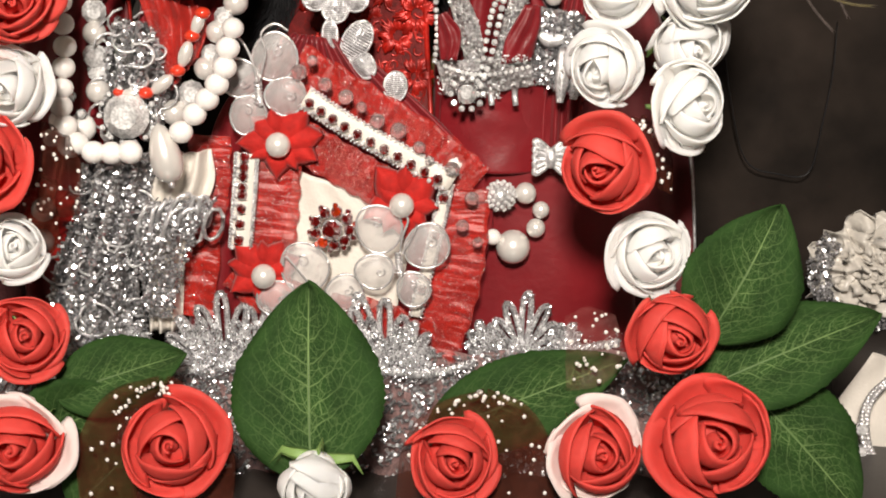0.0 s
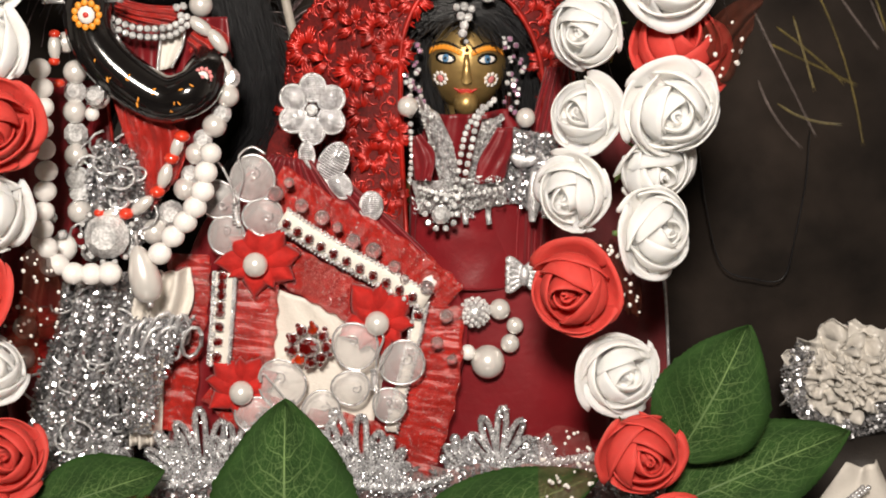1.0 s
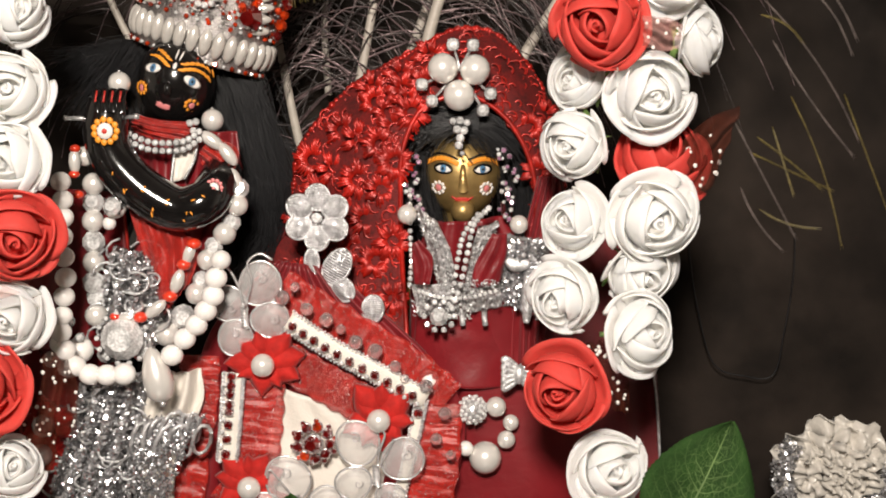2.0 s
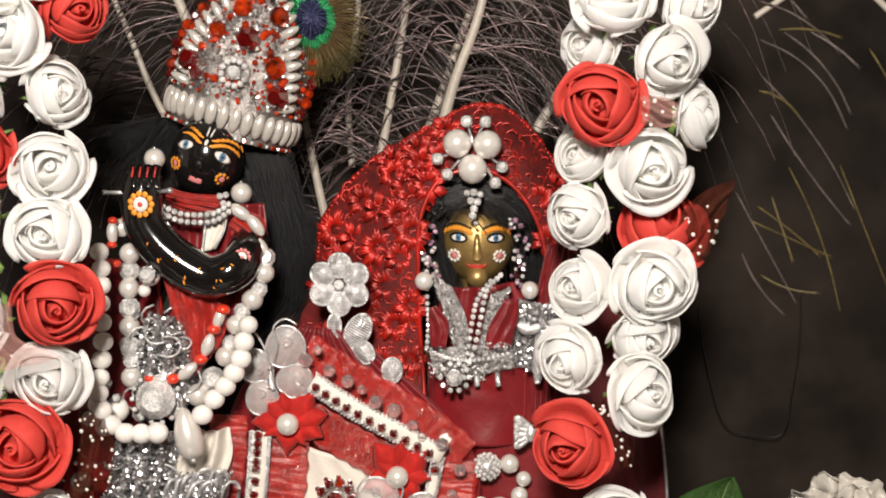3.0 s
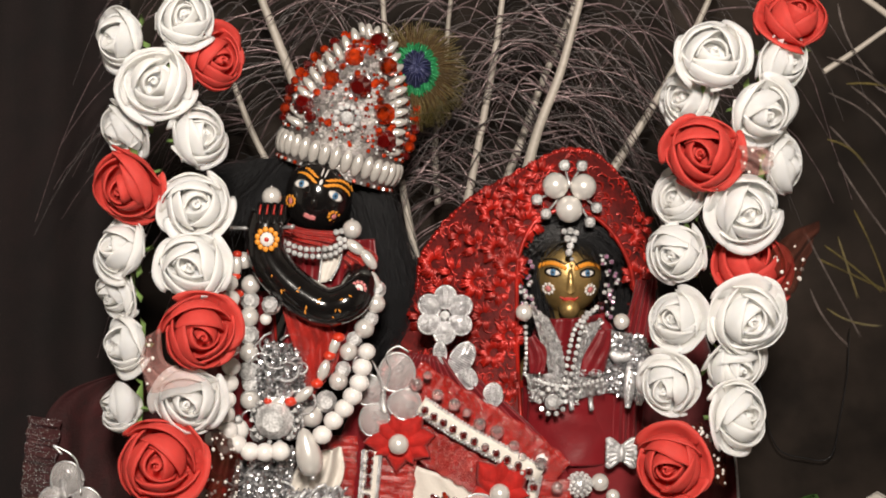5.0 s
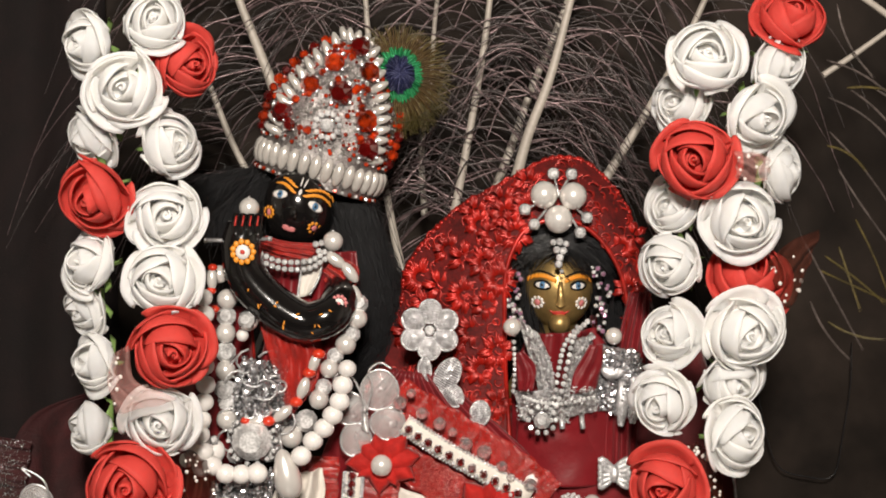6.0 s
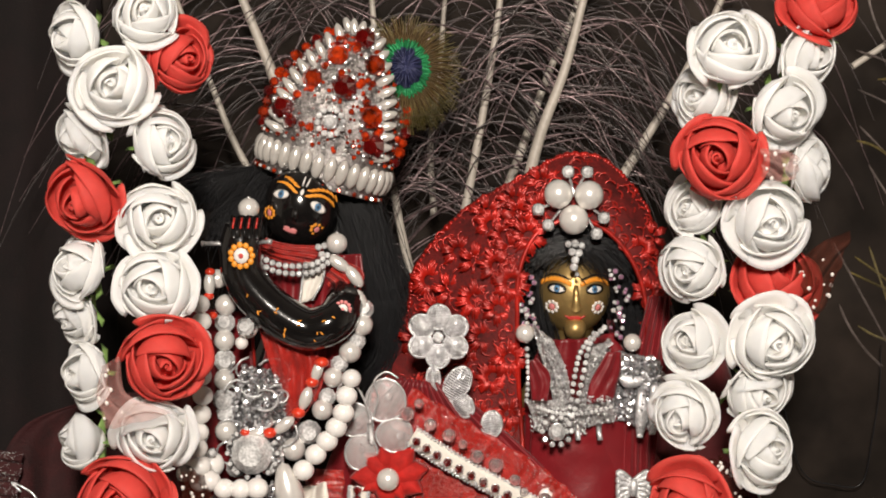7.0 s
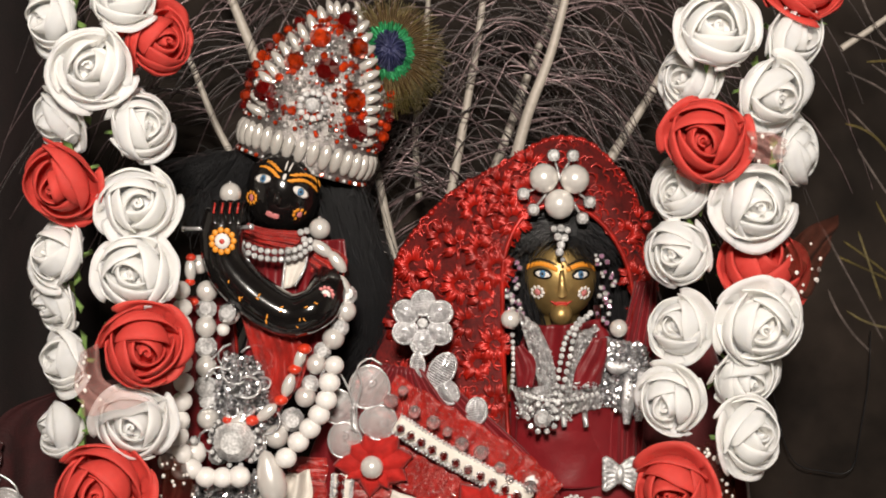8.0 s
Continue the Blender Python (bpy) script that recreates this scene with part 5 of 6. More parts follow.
crochet([(-0.1059, 0.0060, -0.0259), (-0.0895, 0.0060, -0.0246), (-0.0733, 0.0060, -0.0266)], [
    (-0.0963, 0.0080, -0.0275, 0.0175, -0.2),
    (-0.0830, 0.0080, -0.0274, 0.0156, 0.2),
], "silver crochet edge of the foil dress")

# ---- pearl bracelet with a silver bow ----
bracelet = thing("bracelet", "pearl bracelet with crystal ball and silver bow", "bracelet", (0.0589, 0.022, 0.0103))
bead_row(bracelet, "pearl", PEARL, [
    (0.0589, 0.0220, 0.0103, 0.0064),
    (0.0630, 0.0220, 0.0304, 0.0040),
    (0.0670, 0.0220, 0.0174, 0.0036),
    (0.0687, 0.0220, 0.0242, 0.0032),
], seg=20)
bead_row(bracelet, "bead", BEAD_WHITE, [
    (0.0514, 0.0200, 0.0144, 0.0030),
    (0.0466, 0.0200, 0.0286, 0.0034),
    (0.0373, 0.0200, 0.0414, 0.0040),
])
ball = Vector((0.0539, 0.02, 0.0297))
Geo().ball(ball, 0.0050, 16, 10).obj("crystal_ball", SILVER, bracelet)
g = Geo()
for i in range(70):
    zz = 1 - 2 * (i + 0.5) / 70
    a, q = i * 2.4, math.sqrt(1 - zz * zz)
    g.gem(ball + Vector((math.cos(a) * q, math.sin(a) * q, zz)) * 0.0052, 0.0009, 0.7, n=6)
g.obj("pave_crust", CRYSTAL, bracelet, smooth=False)
for s, w in ((-1, 1.0), (1, 1.0)):
    c = Vector((0.0715, 0.018, 0.0442))
    for k in range(5):
        rise = 0.0027 * (k - 1.8)
        Geo().tube([c + Vector((s * (0.0005 + 0.0056 * math.sin(t * 0.35)), -0.0015 * math.sin(t * 0.35), rise * (0.45 + 0.55 * math.sin(t * 0.35)) + 0.0012 * math.sin(t * 0.7) * s)) for t in range(10)], 0.0011, 7).obj("bow_wire", TINSEL, bracelet)
Geo().ball((0.0715, 0.0165, 0.0444), 0.0024, 12, 8, (0.8, 0.8, 1.6)).obj("bow_knot", TINSEL, bracelet)


# ---- the brass statue: one plain mesh ----
HEAD_B = (0.05, 0.05, 0.1191)
g = Geo()
rad = 0.0155
g.ball(HEAD_B, rad, 32, 20, (0.98, 1.0, 1.18))
marks = []
for s in (-1, 1):
    marks += [(s * 0.49, 0.115, 0.285, 0.145, s * 0.1, 4), (s * 0.49, 0.105, 0.24, 0.105, s * 0.1, 1), (s * 0.48, 0.11, 0.105, 0.105, 0, 2), (s * 0.48, 0.11, 0.05, 0.05, 0, 4)]
    for n in range(8):
        q = n / 7
        a = s * (0.18 + 0.66 * q)
        b = 0.27 + 0.14 * math.sin(q * 2.7) - 0.06 * q
        marks += [(a, b, 0.09, 0.055, -s * (0.7 * q - 0.35), 3)]
        marks += [(a, b - 0.055, 0.09, 0.018, -s * (0.7 * q - 0.35), 7), (a, b + 0.10, 0.08, 0.022, -s * (0.7 * q - 0.35), 4)]
    marks += flower_mark(s * 0.60, -0.38, 0.19, 1, 5, 6)
marks += [(0.0, -0.67, 0.20, 0.045, 0, 6), (-0.07, -0.63, 0.10, 0.04, 0.2, 6), (0.07, -0.63, 0.10, 0.04, -0.2, 6), (-0.19, -0.63, 0.10, 0.028, -0.5, 6), (0.19, -0.63, 0.10, 0.028, 0.5, 6)]
statue_marks(g, HEAD_B, rad, (0.98, 1.0, 1.18), 0.02, marks)
hb = Vector(HEAD_B)
g.tube([hb + Vector((0, -0.96, 0.22)) * rad, hb + Vector((0, -1.03, -0.05)) * rad, hb + Vector((0, -1.12, -0.26)) * rad, hb + Vector((0, -1.0, -0.36)) * rad],
       lambda t: rad * (0.06 + 0.08 * t), 10)
g.ball(hb + Vector((0, -0.72, -0.95)) * rad, rad * 0.3, 14, 9)
g.tube([(0.0502, 0.0520, 0.1075), (0.0503, 0.0520, 0.0935), (0.0504, 0.0520, 0.0833)], 0.0083, 14)
g.tube([(0.0508, 0.0580, 0.0927), (0.0502, 0.0580, 0.0721), (0.0491, 0.0580, 0.0461), (0.0480, 0.0580, 0.0095), (0.0459, 0.0580, -0.0622)], lambda t: 0.014 + 0.010 * t, 18)
for s, path in ((-1, [(0.0394, 0.0500, 0.0836), (0.0331, 0.0500, 0.0708), (0.0370, 0.0500, 0.0529)]), (1, [(0.0621, 0.0500, 0.0836), (0.0736, 0.0500, 0.0708), (0.0725, 0.0500, 0.0529)])):
    g.tube(spline(path, 12), 0.006, 12)
statue = g.obj("statue", [BRASS, PAINT_WHITE, PAINT_BLUE, PAINT_ORANGE, PAINT_BLACK, PAINT_PINK, PAINT_RED, PAINT_ORANGE], at=(0.0459, 0.058, -0.0622))
tagged(statue, "small polished brass statue with painted marks", "statue")

# ---- veil of red lace ----
veil = thing("veil", "red lace veil with raised embroidered flowers", "veil", (0.0501, 0.05, 0.1717))
OUT = [(-0.0372, 0.0620, 0.0505), (-0.0332, 0.0620, 0.0792), (-0.0200, 0.0620, 0.1077), (-0.0158, 0.0620, 0.1282), (0.0041, 0.0620, 0.1512), (0.0244, 0.0620, 0.1627), (0.0422, 0.0620, 0.1728), (0.0523, 0.0620, 0.1751), (0.0651, 0.0620, 0.1716), (0.0805, 0.0620, 0.1538), (0.0889, 0.0620, 0.1282), (0.0914, 0.0620, 0.0973), (0.0854, 0.0620, 0.0558)]
INN = [(0.0296, 0.0260, 0.0478), (0.0285, 0.0300, 0.0668), (0.0271, 0.0300, 0.0866), (0.0266, 0.0300, 0.1112), (0.0272, 0.0300, 0.1283), (0.0330, 0.0300, 0.1424), (0.0415, 0.0300, 0.1478), (0.0487, 0.0300, 0.1490), (0.0572, 0.0300, 0.1473), (0.0682, 0.0300, 0.1381), (0.0764, 0.0300, 0.1210), (0.0772, 0.0300, 0.0965), (0.0678, 0.0300, 0.0569)]
veil_fun = loft(OUT, INN, 60, fold=0.0010, waves=1, sag=0.006, seed=4)
Geo().sheet(veil_fun, 40, 120, -0.0005).obj("net", LACE_NET, veil)
g = Geo()
rim = [veil_fun(0.02, v / 150) + Vector((0, -0.0008, 0)) for v in range(151)]
for i, p in enumerate(rim):
    g.ball(p + Vector((0, -0.0005 * math.sin(i * 2.1), 0)), 0.0011 + 0.0004 * math.sin(i * 1.4), 7, 5)
g.obj("scalloped_edge", LACE_THREAD, veil, "scalloped thread edge")
Geo().tube([veil_fun(0.99, v / 60) + Vector((0, -0.0004, 0)) for v in range(61)], 0.0010, 7).obj("hem", LACE_THREAD, veil)
rng = random.Random(31)


def embroidered(g, p, r, rng):
    """A flower of satin stitch: bundles of short raised threads round a small ring."""
    n = rng.choice((6, 7, 8))
    a0 = rng.uniform(0, 6)
    for i in range(n):
        a = a0 + i * 2 * math.pi / n
        for k in range(9):
            b = a + (k - 4) * 0.075 + rng.uniform(-0.03, 0.03)
            q0, q1 = p + Vector((math.cos(b), 0, math.sin(b))) * r * 0.28, p + Vector((math.cos(b), 0, math.sin(b))) * r * (1.0 - 0.05 * abs(k - 4)) * rng.uniform(0.8, 1.1)
            g.tube([q0, (q0 + q1) / 2 + Vector((0, -r * 0.18, 0)), q1], r * 0.048, 5, caps=False)


for row in range(18):
    for col in range(4):
        u, v = (col + 0.5 + 0.5 * (row % 2)) / 4.6, (row + 0.6) / 18.5
        wide = 1.0 if v < 0.42 else 0.55
        if (wide < 1 and col > 1) or 0.47 < v < 0.74:
            continue
        u = min(0.93, 0.08 + u * (1.0 if wide == 1 else 1.9) * 0.95 + rng.uniform(-0.03, 0.03))
        g = Geo()
        p = veil_fun(u, min(0.985, v + rng.uniform(-0.01, 0.01))) + Vector((0, -0.0008, 0))
        embroidered(g, p, rng.uniform(0.0062, 0.0086) * (0.8 + 0.2 * wide), rng)
        g.obj("embroidered_flower", LACE_THREAD, veil)
g = Geo()
for _ in range(520):
    v = rng.random() ** 1.3
    p = veil_fun(rng.uniform(0.04, 0.97), v) + Vector((0, -0.0005, 0))
    r, a0 = rng.uniform(0.0012, 0.0028), rng.uniform(0, 6)
    g.tube([p + Vector((math.cos(a0 + t * 0.6) * r, -0.0003, math.sin(a0 + t * 0.6) * r)) for t in range(7)], 0.0004, 5, caps=False)
g.obj("chain_stitch", LACE_THREAD, veil, "curled chain stitches")

# ---- blouse, bodice and jewels of the brass statue ----
blouse = thing("blouse", "red satin blouse with silver brocade bodice", "blouse", (0.0501, 0.04, 0.0599))
cloth("satin", [(0.0363, 0.0420, 0.0999), (0.0302, 0.0420, 0.0798), (0.0290, 0.0420, 0.0596), (0.0266, 0.0420, 0.0290)], [(0.0662, 0.0420, 0.1024), (0.0750, 0.0420, 0.0848), (0.0765, 0.0420, 0.0596), (0.0756, 0.0420, 0.0290)], SATIN, blouse, 0.001, 4, 0.010, 7)
cloth("satin_front", [(0.0321, 0.0300, 0.0718), (0.0314, 0.0300, 0.0569), (0.0298, 0.0300, 0.0369)], [(0.0652, 0.0300, 0.0718), (0.0683, 0.0300, 0.0569), (0.0717, 0.0300, 0.0369)], SATIN, blouse, 0.0006, 1, 0.006, 9)
brocade = mat("silver_brocade", (0.82, 0.79, 0.80), 0.35, 0.6, dark=0.4, scale=1800, bump=0.8, bump_scale=3500)
STRIPS = [([(0.0321, 0.0280, 0.1078), (0.0356, 0.0280, 0.0943), (0.0395, 0.0280, 0.0820), (0.0418, 0.0280, 0.0659)], [(0.0403, 0.0260, 0.1019), (0.0452, 0.0260, 0.0909), (0.0477, 0.0260, 0.0786), (0.0488, 0.0260, 0.0651)]),
          ([(0.0558, 0.0260, 0.0999), (0.0530, 0.0260, 0.0897), (0.0506, 0.0260, 0.0774), (0.0490, 0.0260, 0.0651)], [(0.0637, 0.0280, 0.1016), (0.0604, 0.0280, 0.0918), (0.0561, 0.0280, 0.0795), (0.0528, 0.0280, 0.0647)])]
for a, b in STRIPS:
    cloth("bodice", a, b, brocade, blouse, 0.0006, 3, 0.004, 3)
cloth("belt", [(0.0302, 0.0260, 0.0774), (0.0319, 0.0260, 0.0712), (0.0327, 0.0260, 0.0651)], [(0.0642, 0.0260, 0.0798), (0.0648, 0.0260, 0.0737), (0.0653, 0.0260, 0.0688)], brocade, blouse, 0.0008, 8, 0.005, 4, 50, 12)
cloth("lapel", [(0.0308, 0.0200, 0.0942), (0.0308, 0.0200, 0.0857), (0.0316, 0.0200, 0.0784)], [(0.0337, 0.0170, 0.0958), (0.0386, 0.0170, 0.0886), (0.0374, 0.0170, 0.0789)], SATIN, blouse, 0.0005, 2, 0.001, 2, 12, 14)
cloth("lapel", [(0.0612, 0.0170, 0.0982), (0.0546, 0.0170, 0.0861), (0.0530, 0.0170, 0.0777)], [(0.0668, 0.0200, 0.0978), (0.0664, 0.0200, 0.0881), (0.0636, 0.0200, 0.0784)], SATIN, blouse, 0.0005, 2, 0.001, 4, 12, 14)
g = Geo()
for a, b in STRIPS:
    tinsel(g, loft([Vector(p) - Vector((0, 0.006, 0)) for p in a], [Vector(p) - Vector((0, 0.006, 0)) for p in b]), 520, 0.0010, rng, 0, 0.001)
tinsel(g, loft([(0.0290, 0.0160, 0.0790), (0.0307, 0.0160, 0.0730), (0.0317, 0.0160, 0.0669)], [(0.0637, 0.0160, 0.0815), (0.0642, 0.0160, 0.0754), (0.0650, 0.0160, 0.0706)]), 380, 0.0011, rng, 0, 0.0012)
g.obj("tinsel", TINSEL, blouse, smooth=False)

necklace = thing("rhinestone_necklace", "double rhinestone necklace with a round pendant", "necklace", (0.0461, 0.02, 0.0662))
for path, n, r in (([(0.0595, 0.0130, 0.1083), (0.0541, 0.0130, 0.1023), (0.0518, 0.0130, 0.0916), (0.0491, 0.0130, 0.0795), (0.0449, 0.0130, 0.0675)], 17, 0.0014), ([(0.0556, 0.0140, 0.1058), (0.0504, 0.0140, 0.0986), (0.0481, 0.0140, 0.0890), (0.0463, 0.0140, 0.0770), (0.0433, 0.0140, 0.0673)], 17, 0.0013),
                   ([(0.0299, 0.0240, 0.1119), (0.0300, 0.0240, 0.0973), (0.0305, 0.0240, 0.0875), (0.0298, 0.0240, 0.0777)], 14, 0.0012), ([(0.0336, 0.0130, 0.0771), (0.0420, 0.0130, 0.0747), (0.0515, 0.0130, 0.0747), (0.0622, 0.0130, 0.0771)], 18, 0.0011)):
    for p in spline(path, n):
        g = Geo()
        rhinestone(g, p, r)
        g.obj("rhinestone", [CRYSTAL, SETTING], necklace, smooth=False)
pend = Vector((0.0412, 0.012, 0.0677))
g = Geo()
rhinestone(g, pend, 0.0042)
for i in range(10):
    a = i * 0.628
    rhinestone(g, pend + Vector((math.cos(a) * 0.0056, 0.001, math.sin(a) * 0.0056)), 0.0014)
g.obj("pendant", [CRYSTAL, SETTING], necklace, "round crystal pendant", smooth=False)
for x in (0, 1):
    p = Vector((0.0497, 0.02, 0.0662)) + Vector((0.0085 * x, 0, 0))
    Geo().tube([p + Vector((0, 0, 0.004)), p, p + Vector((0.0005, -0.0005, -0.0035))], 0.0011, 7).obj("dangle", TINSEL, necklace)

tikka = thing("forehead_jewel", "rhinestone forehead jewel on the brass statue", "jewel", (0.049, 0.026, 0.1335))
for x, y, z, r in [
    (0.0462, 0.0245, 0.1399, 0.0014),
    (0.0488, 0.0245, 0.1401, 0.0017),
    (0.0515, 0.0245, 0.1394, 0.0014),
    (0.0477, 0.0245, 0.1368, 0.0017),
    (0.0503, 0.0245, 0.1365, 0.0017),
    (0.0489, 0.0245, 0.1336, 0.0017),
    (0.0484, 0.0245, 0.1307, 0.0017),
    (0.0497, 0.0245, 0.1278, 0.0010),
]:
    g = Geo()
    rhinestone(g, (x, y, z), r * 1.15)
    g.obj("rhinestone", [CRYSTAL, SETTING], tikka, smooth=False)
for side, pts in ((-1, [(0.0321, 0.0340, 0.1255), (0.0297, 0.0340, 0.1182), (0.0309, 0.0340, 0.1108), (0.0322, 0.0340, 0.1046)]), (1, [(0.0656, 0.0340, 0.1280), (0.0681, 0.0340, 0.1194), (0.0677, 0.0340, 0.1108), (0.0658, 0.0340, 0.1009)])):
    ear = thing("earring", "long sparkling lilac stone earring", "earring", pts[0], "lilac earrings")
    rr = random.Random(side)
    for p in spline(pts, 15):
        for k in range(2):
            g = Geo()
            rhinestone(g, Vector(p) + Vector((rr.uniform(-0.003, 0.003), rr.uniform(-0.002, 0.001), rr.uniform(-0.001, 0.001))), rr.uniform(0.0008, 0.0014))
            g.obj("stone", [LILAC if k else CRYSTAL, SILVER], ear, smooth=False)

pin = thing("hair_pin", "hair pin of three large pearls and crystals", "hair pin", (0.0487, 0.03, 0.1587))
pc = Vector((0.0487, 0.03, 0.1594))
bead_row(pin, "pearl", PEARL, [
    (0.0423, 0.0260, 0.1596, 0.0058),
    (0.0544, 0.0260, 0.1591, 0.0058),
    (0.0484, 0.0260, 0.1494, 0.0060),
], seg=24)
for p in [(0.0461, 0.0260, 0.1684), (0.0536, 0.0260, 0.1682), (0.0344, 0.0260, 0.1535), (0.0383, 0.0260, 0.1473), (0.0602, 0.0260, 0.1502), (0.0574, 0.0260, 0.1439)]:
    p = Vector(p)
    Geo().tube([pc, p + Vector((0, 0.001, 0))], 0.0006, 6).obj("wire", SILVER, pin)
    g = Geo()
    rhinestone(g, p, 0.0029)
    g.obj("rhinestone", [CRYSTAL, SETTING], pin, smooth=False)

# ---- silver flowers and foil sleeves ----
SATIN_SILVER = mat("silver_white_satin", (0.86, 0.85, 0.88), 0.22, 0.55, dark=0.3, scale=900, coat=0.8)
brooch = thing("silver_flower", "silver thread flower with stem and leaf", "brooch", (-0.005, 0.02, 0.1039))
fc = Vector((-0.0051, 0.022, 0.1036))


def thread_petal(c, a, ln, w, parent):
    """A padded petal of shiny pale satin with wound silver thread across and a silver outline."""
    d, s = Vector((math.cos(a), 0, math.sin(a))), Vector((-math.sin(a), 0, math.cos(a)))

    def fun(u, v):
        t = 2 * math.pi * u
        return c + d * (ln * (0.5 + 0.5 * v * math.cos(t))) + s * (w * v * math.sin(t)) + Vector((0, -0.0022 * (1 - v * v), 0))

    ob = Geo().sheet(fun, 20, 6, 0.0003).obj("petal", SATIN_SILVER, parent)
    g = Geo().tube([fun(i / 24, 1.0) + Vector((0, -0.0003, 0)) for i in range(25)], 0.00055, 6)
    for k in range(15):
        q = -0.9 + 0.13 * k - 0.01
        m = math.sqrt(1 - q * q)
        g.tube([c + d * (ln * (0.5 + 0.5 * q)) + s * (w * m * x) + Vector((0, -0.0022 * (1 - q * q - m * m * x * x) - 0.0003, 0)) for x in (-0.9, -0.45, 0, 0.45, 0.9)], 0.00026, 5)
    g.obj("silver_thread", TINSEL, ob)


for i in range(6):
    thread_petal(fc + Vector((math.cos(i * 1.047 + 0.5), 0, math.sin(i * 1.047 + 0.5))) * 0.0028, i * 1.047 + 0.5, 0.0098, 0.0046, brooch)
g = Geo()
rhinestone(g, fc + Vector((0, -0.002, 0)), 0.0026)
g.obj("rhinestone", [CRYSTAL, SETTING], brooch, smooth=False)
Geo().tube(spline([(-0.0070, 0.0240, 0.0936), (-0.0063, 0.0240, 0.0851), (0.0002, 0.0240, 0.0765), (0.0136, 0.0240, 0.0654)], 20), 0.0016, 8).obj("stem", TINSEL, brooch)
thread_petal(Vector((-0.0014, 0.02, 0.0784)), 1.05, 0.0150, 0.0048, brooch)
thread_petal(Vector((0.0075, 0.02, 0.0723)), 2.2, 0.0105, 0.0040, brooch)
thread_petal(Vector((0.0155, 0.02, 0.0637)), 1.5, 0.0105, 0.0040, brooch)
thread_petal(Vector((-0.007, 0.021, 0.0819)), 1.6, 0.0100, 0.0026, brooch)

sleeve = thing("foil_sleeve", "crinkled silver foil sleeve with leaf charms", "sleeve", (0.0737, 0.03, 0.0767))
fun = cloth("foil", [(0.0674, 0.0300, 0.0965), (0.0639, 0.0300, 0.0841), (0.0647, 0.0300, 0.0705)], [(0.0810, 0.0220, 0.0951), (0.0848, 0.0220, 0.0829), (0.0814, 0.0220, 0.0658)], brocade, sleeve, 0.002, 4, 0.004, 5)
g = Geo()
tinsel(g, fun, 1300, 0.0020, rng)
g.obj("tinsel", FLAKE, sleeve, smooth=False)
for path in ([(0.0746, 0.0180, 0.0836), (0.0747, 0.0180, 0.0739), (0.0741, 0.0180, 0.0641)], [(0.0794, 0.0180, 0.0860), (0.0802, 0.0180, 0.0763), (0.0789, 0.0180, 0.0653)], [(0.0664, 0.0200, 0.0881), (0.0701, 0.0200, 0.0857), (0.0761, 0.0200, 0.0869)]):
    Geo().tube(spline(path, 12), lambda t: 0.0012 + 0.0014 * math.sin(t * 3.14), 8, flat=0.5).obj("leaf_charm", TINSEL, sleeve)
scarf = thing("scarf", "red satin scarf strip beside the white roses", "scarf", (0.0726, 0.03, 0.0618))
cloth("satin", [(0.0782, 0.0300, 0.1186), (0.0735, 0.0300, 0.0965), (0.0689, 0.0300, 0.0643), (0.0667, 0.0300, 0.0369)], [(0.0864, 0.0280, 0.1188), (0.0855, 0.0280, 0.0967), (0.0822, 0.0280, 0.0647), (0.0800, 0.0280, 0.0374)], SATIN, scarf, 0.0015, 3, 0.002, 6, 24, 30)


# ---- peacock feathers behind the figures ----
def feather(path, quill_r, barbs, reach, droop, seed, label, material, stretch=(0.0, 1.0), both=True):
    """A pale tapering quill with long loose curved barbs on both sides."""
    ob = thing("feather", label, "feather", path[0], "peacock feathers")
    pts = spline(path, 60)
    Geo().tube(pts, lambda t: quill_r * (1 - 0.45 * t), 10).obj("quill", QUILL, ob)
    r = random.Random(seed)
    g = Geo()
    for n in range(barbs):
        t = stretch[0] + (stretch[1] - stretch[0]) * r.random()
        i = min(58, int(t * 59))
        p, d = pts[i], (pts[i + 1] - pts[i]).normalized()
        side = d.cross(Vector((0, 1, 0))).normalized() * (1 if (r.random() < 0.5 or not both) else -1)
        ln = reach * r.uniform(0.6, 1.7)
        lift = r.uniform(0.15, 1.0)
        fall = droop * r.uniform(0.9, 2.4)
        back = Vector((0, r.uniform(-0.5, 0.25), 0))
        line = []
        for k in range(12):
            q = k / 11
            line.append(p + d * (ln * lift * (q - 0.45 * q * q)) + side * (ln * (q ** 0.9) * 0.9) + back * (ln * 0.35 * q)
                        + Vector((0, 0, -fall * ln * q ** 2.4)) + Vector((r.gauss(0, 0.0002), 0, r.gauss(0, 0.0002))))
        w = r.uniform(0.00026, 0.00060)
        g.tube(line, lambda s, w=w: w * (1 - 0.6 * s), 4, r.choice((0, 1)), caps=False)
    g.obj("barb_fringe", material, ob, "loose bronze barbs")
    g = Geo()
    for n in range(int(barbs * 1.1)):
        t = r.random() ** 1.3
        i = min(58, int(t * 59))
        p, d = pts[i], (pts[i + 1] - pts[i]).normalized()
        side = d.cross(Vector((0, 1, 0))).normalized() * r.choice((-1, 1))
        ln = reach * r.uniform(0.08, 0.25)
        g.tube([p, p + d * ln * 0.5 + side * ln * 0.5, p + d * ln * 0.8 + side * ln * 1.1 + Vector((0, 0, -ln * 0.2))], 0.00013, 4, caps=False)
    g.obj("fluff", QUILL_FLUFF, ob, "short grey down along the quill")
    return ob


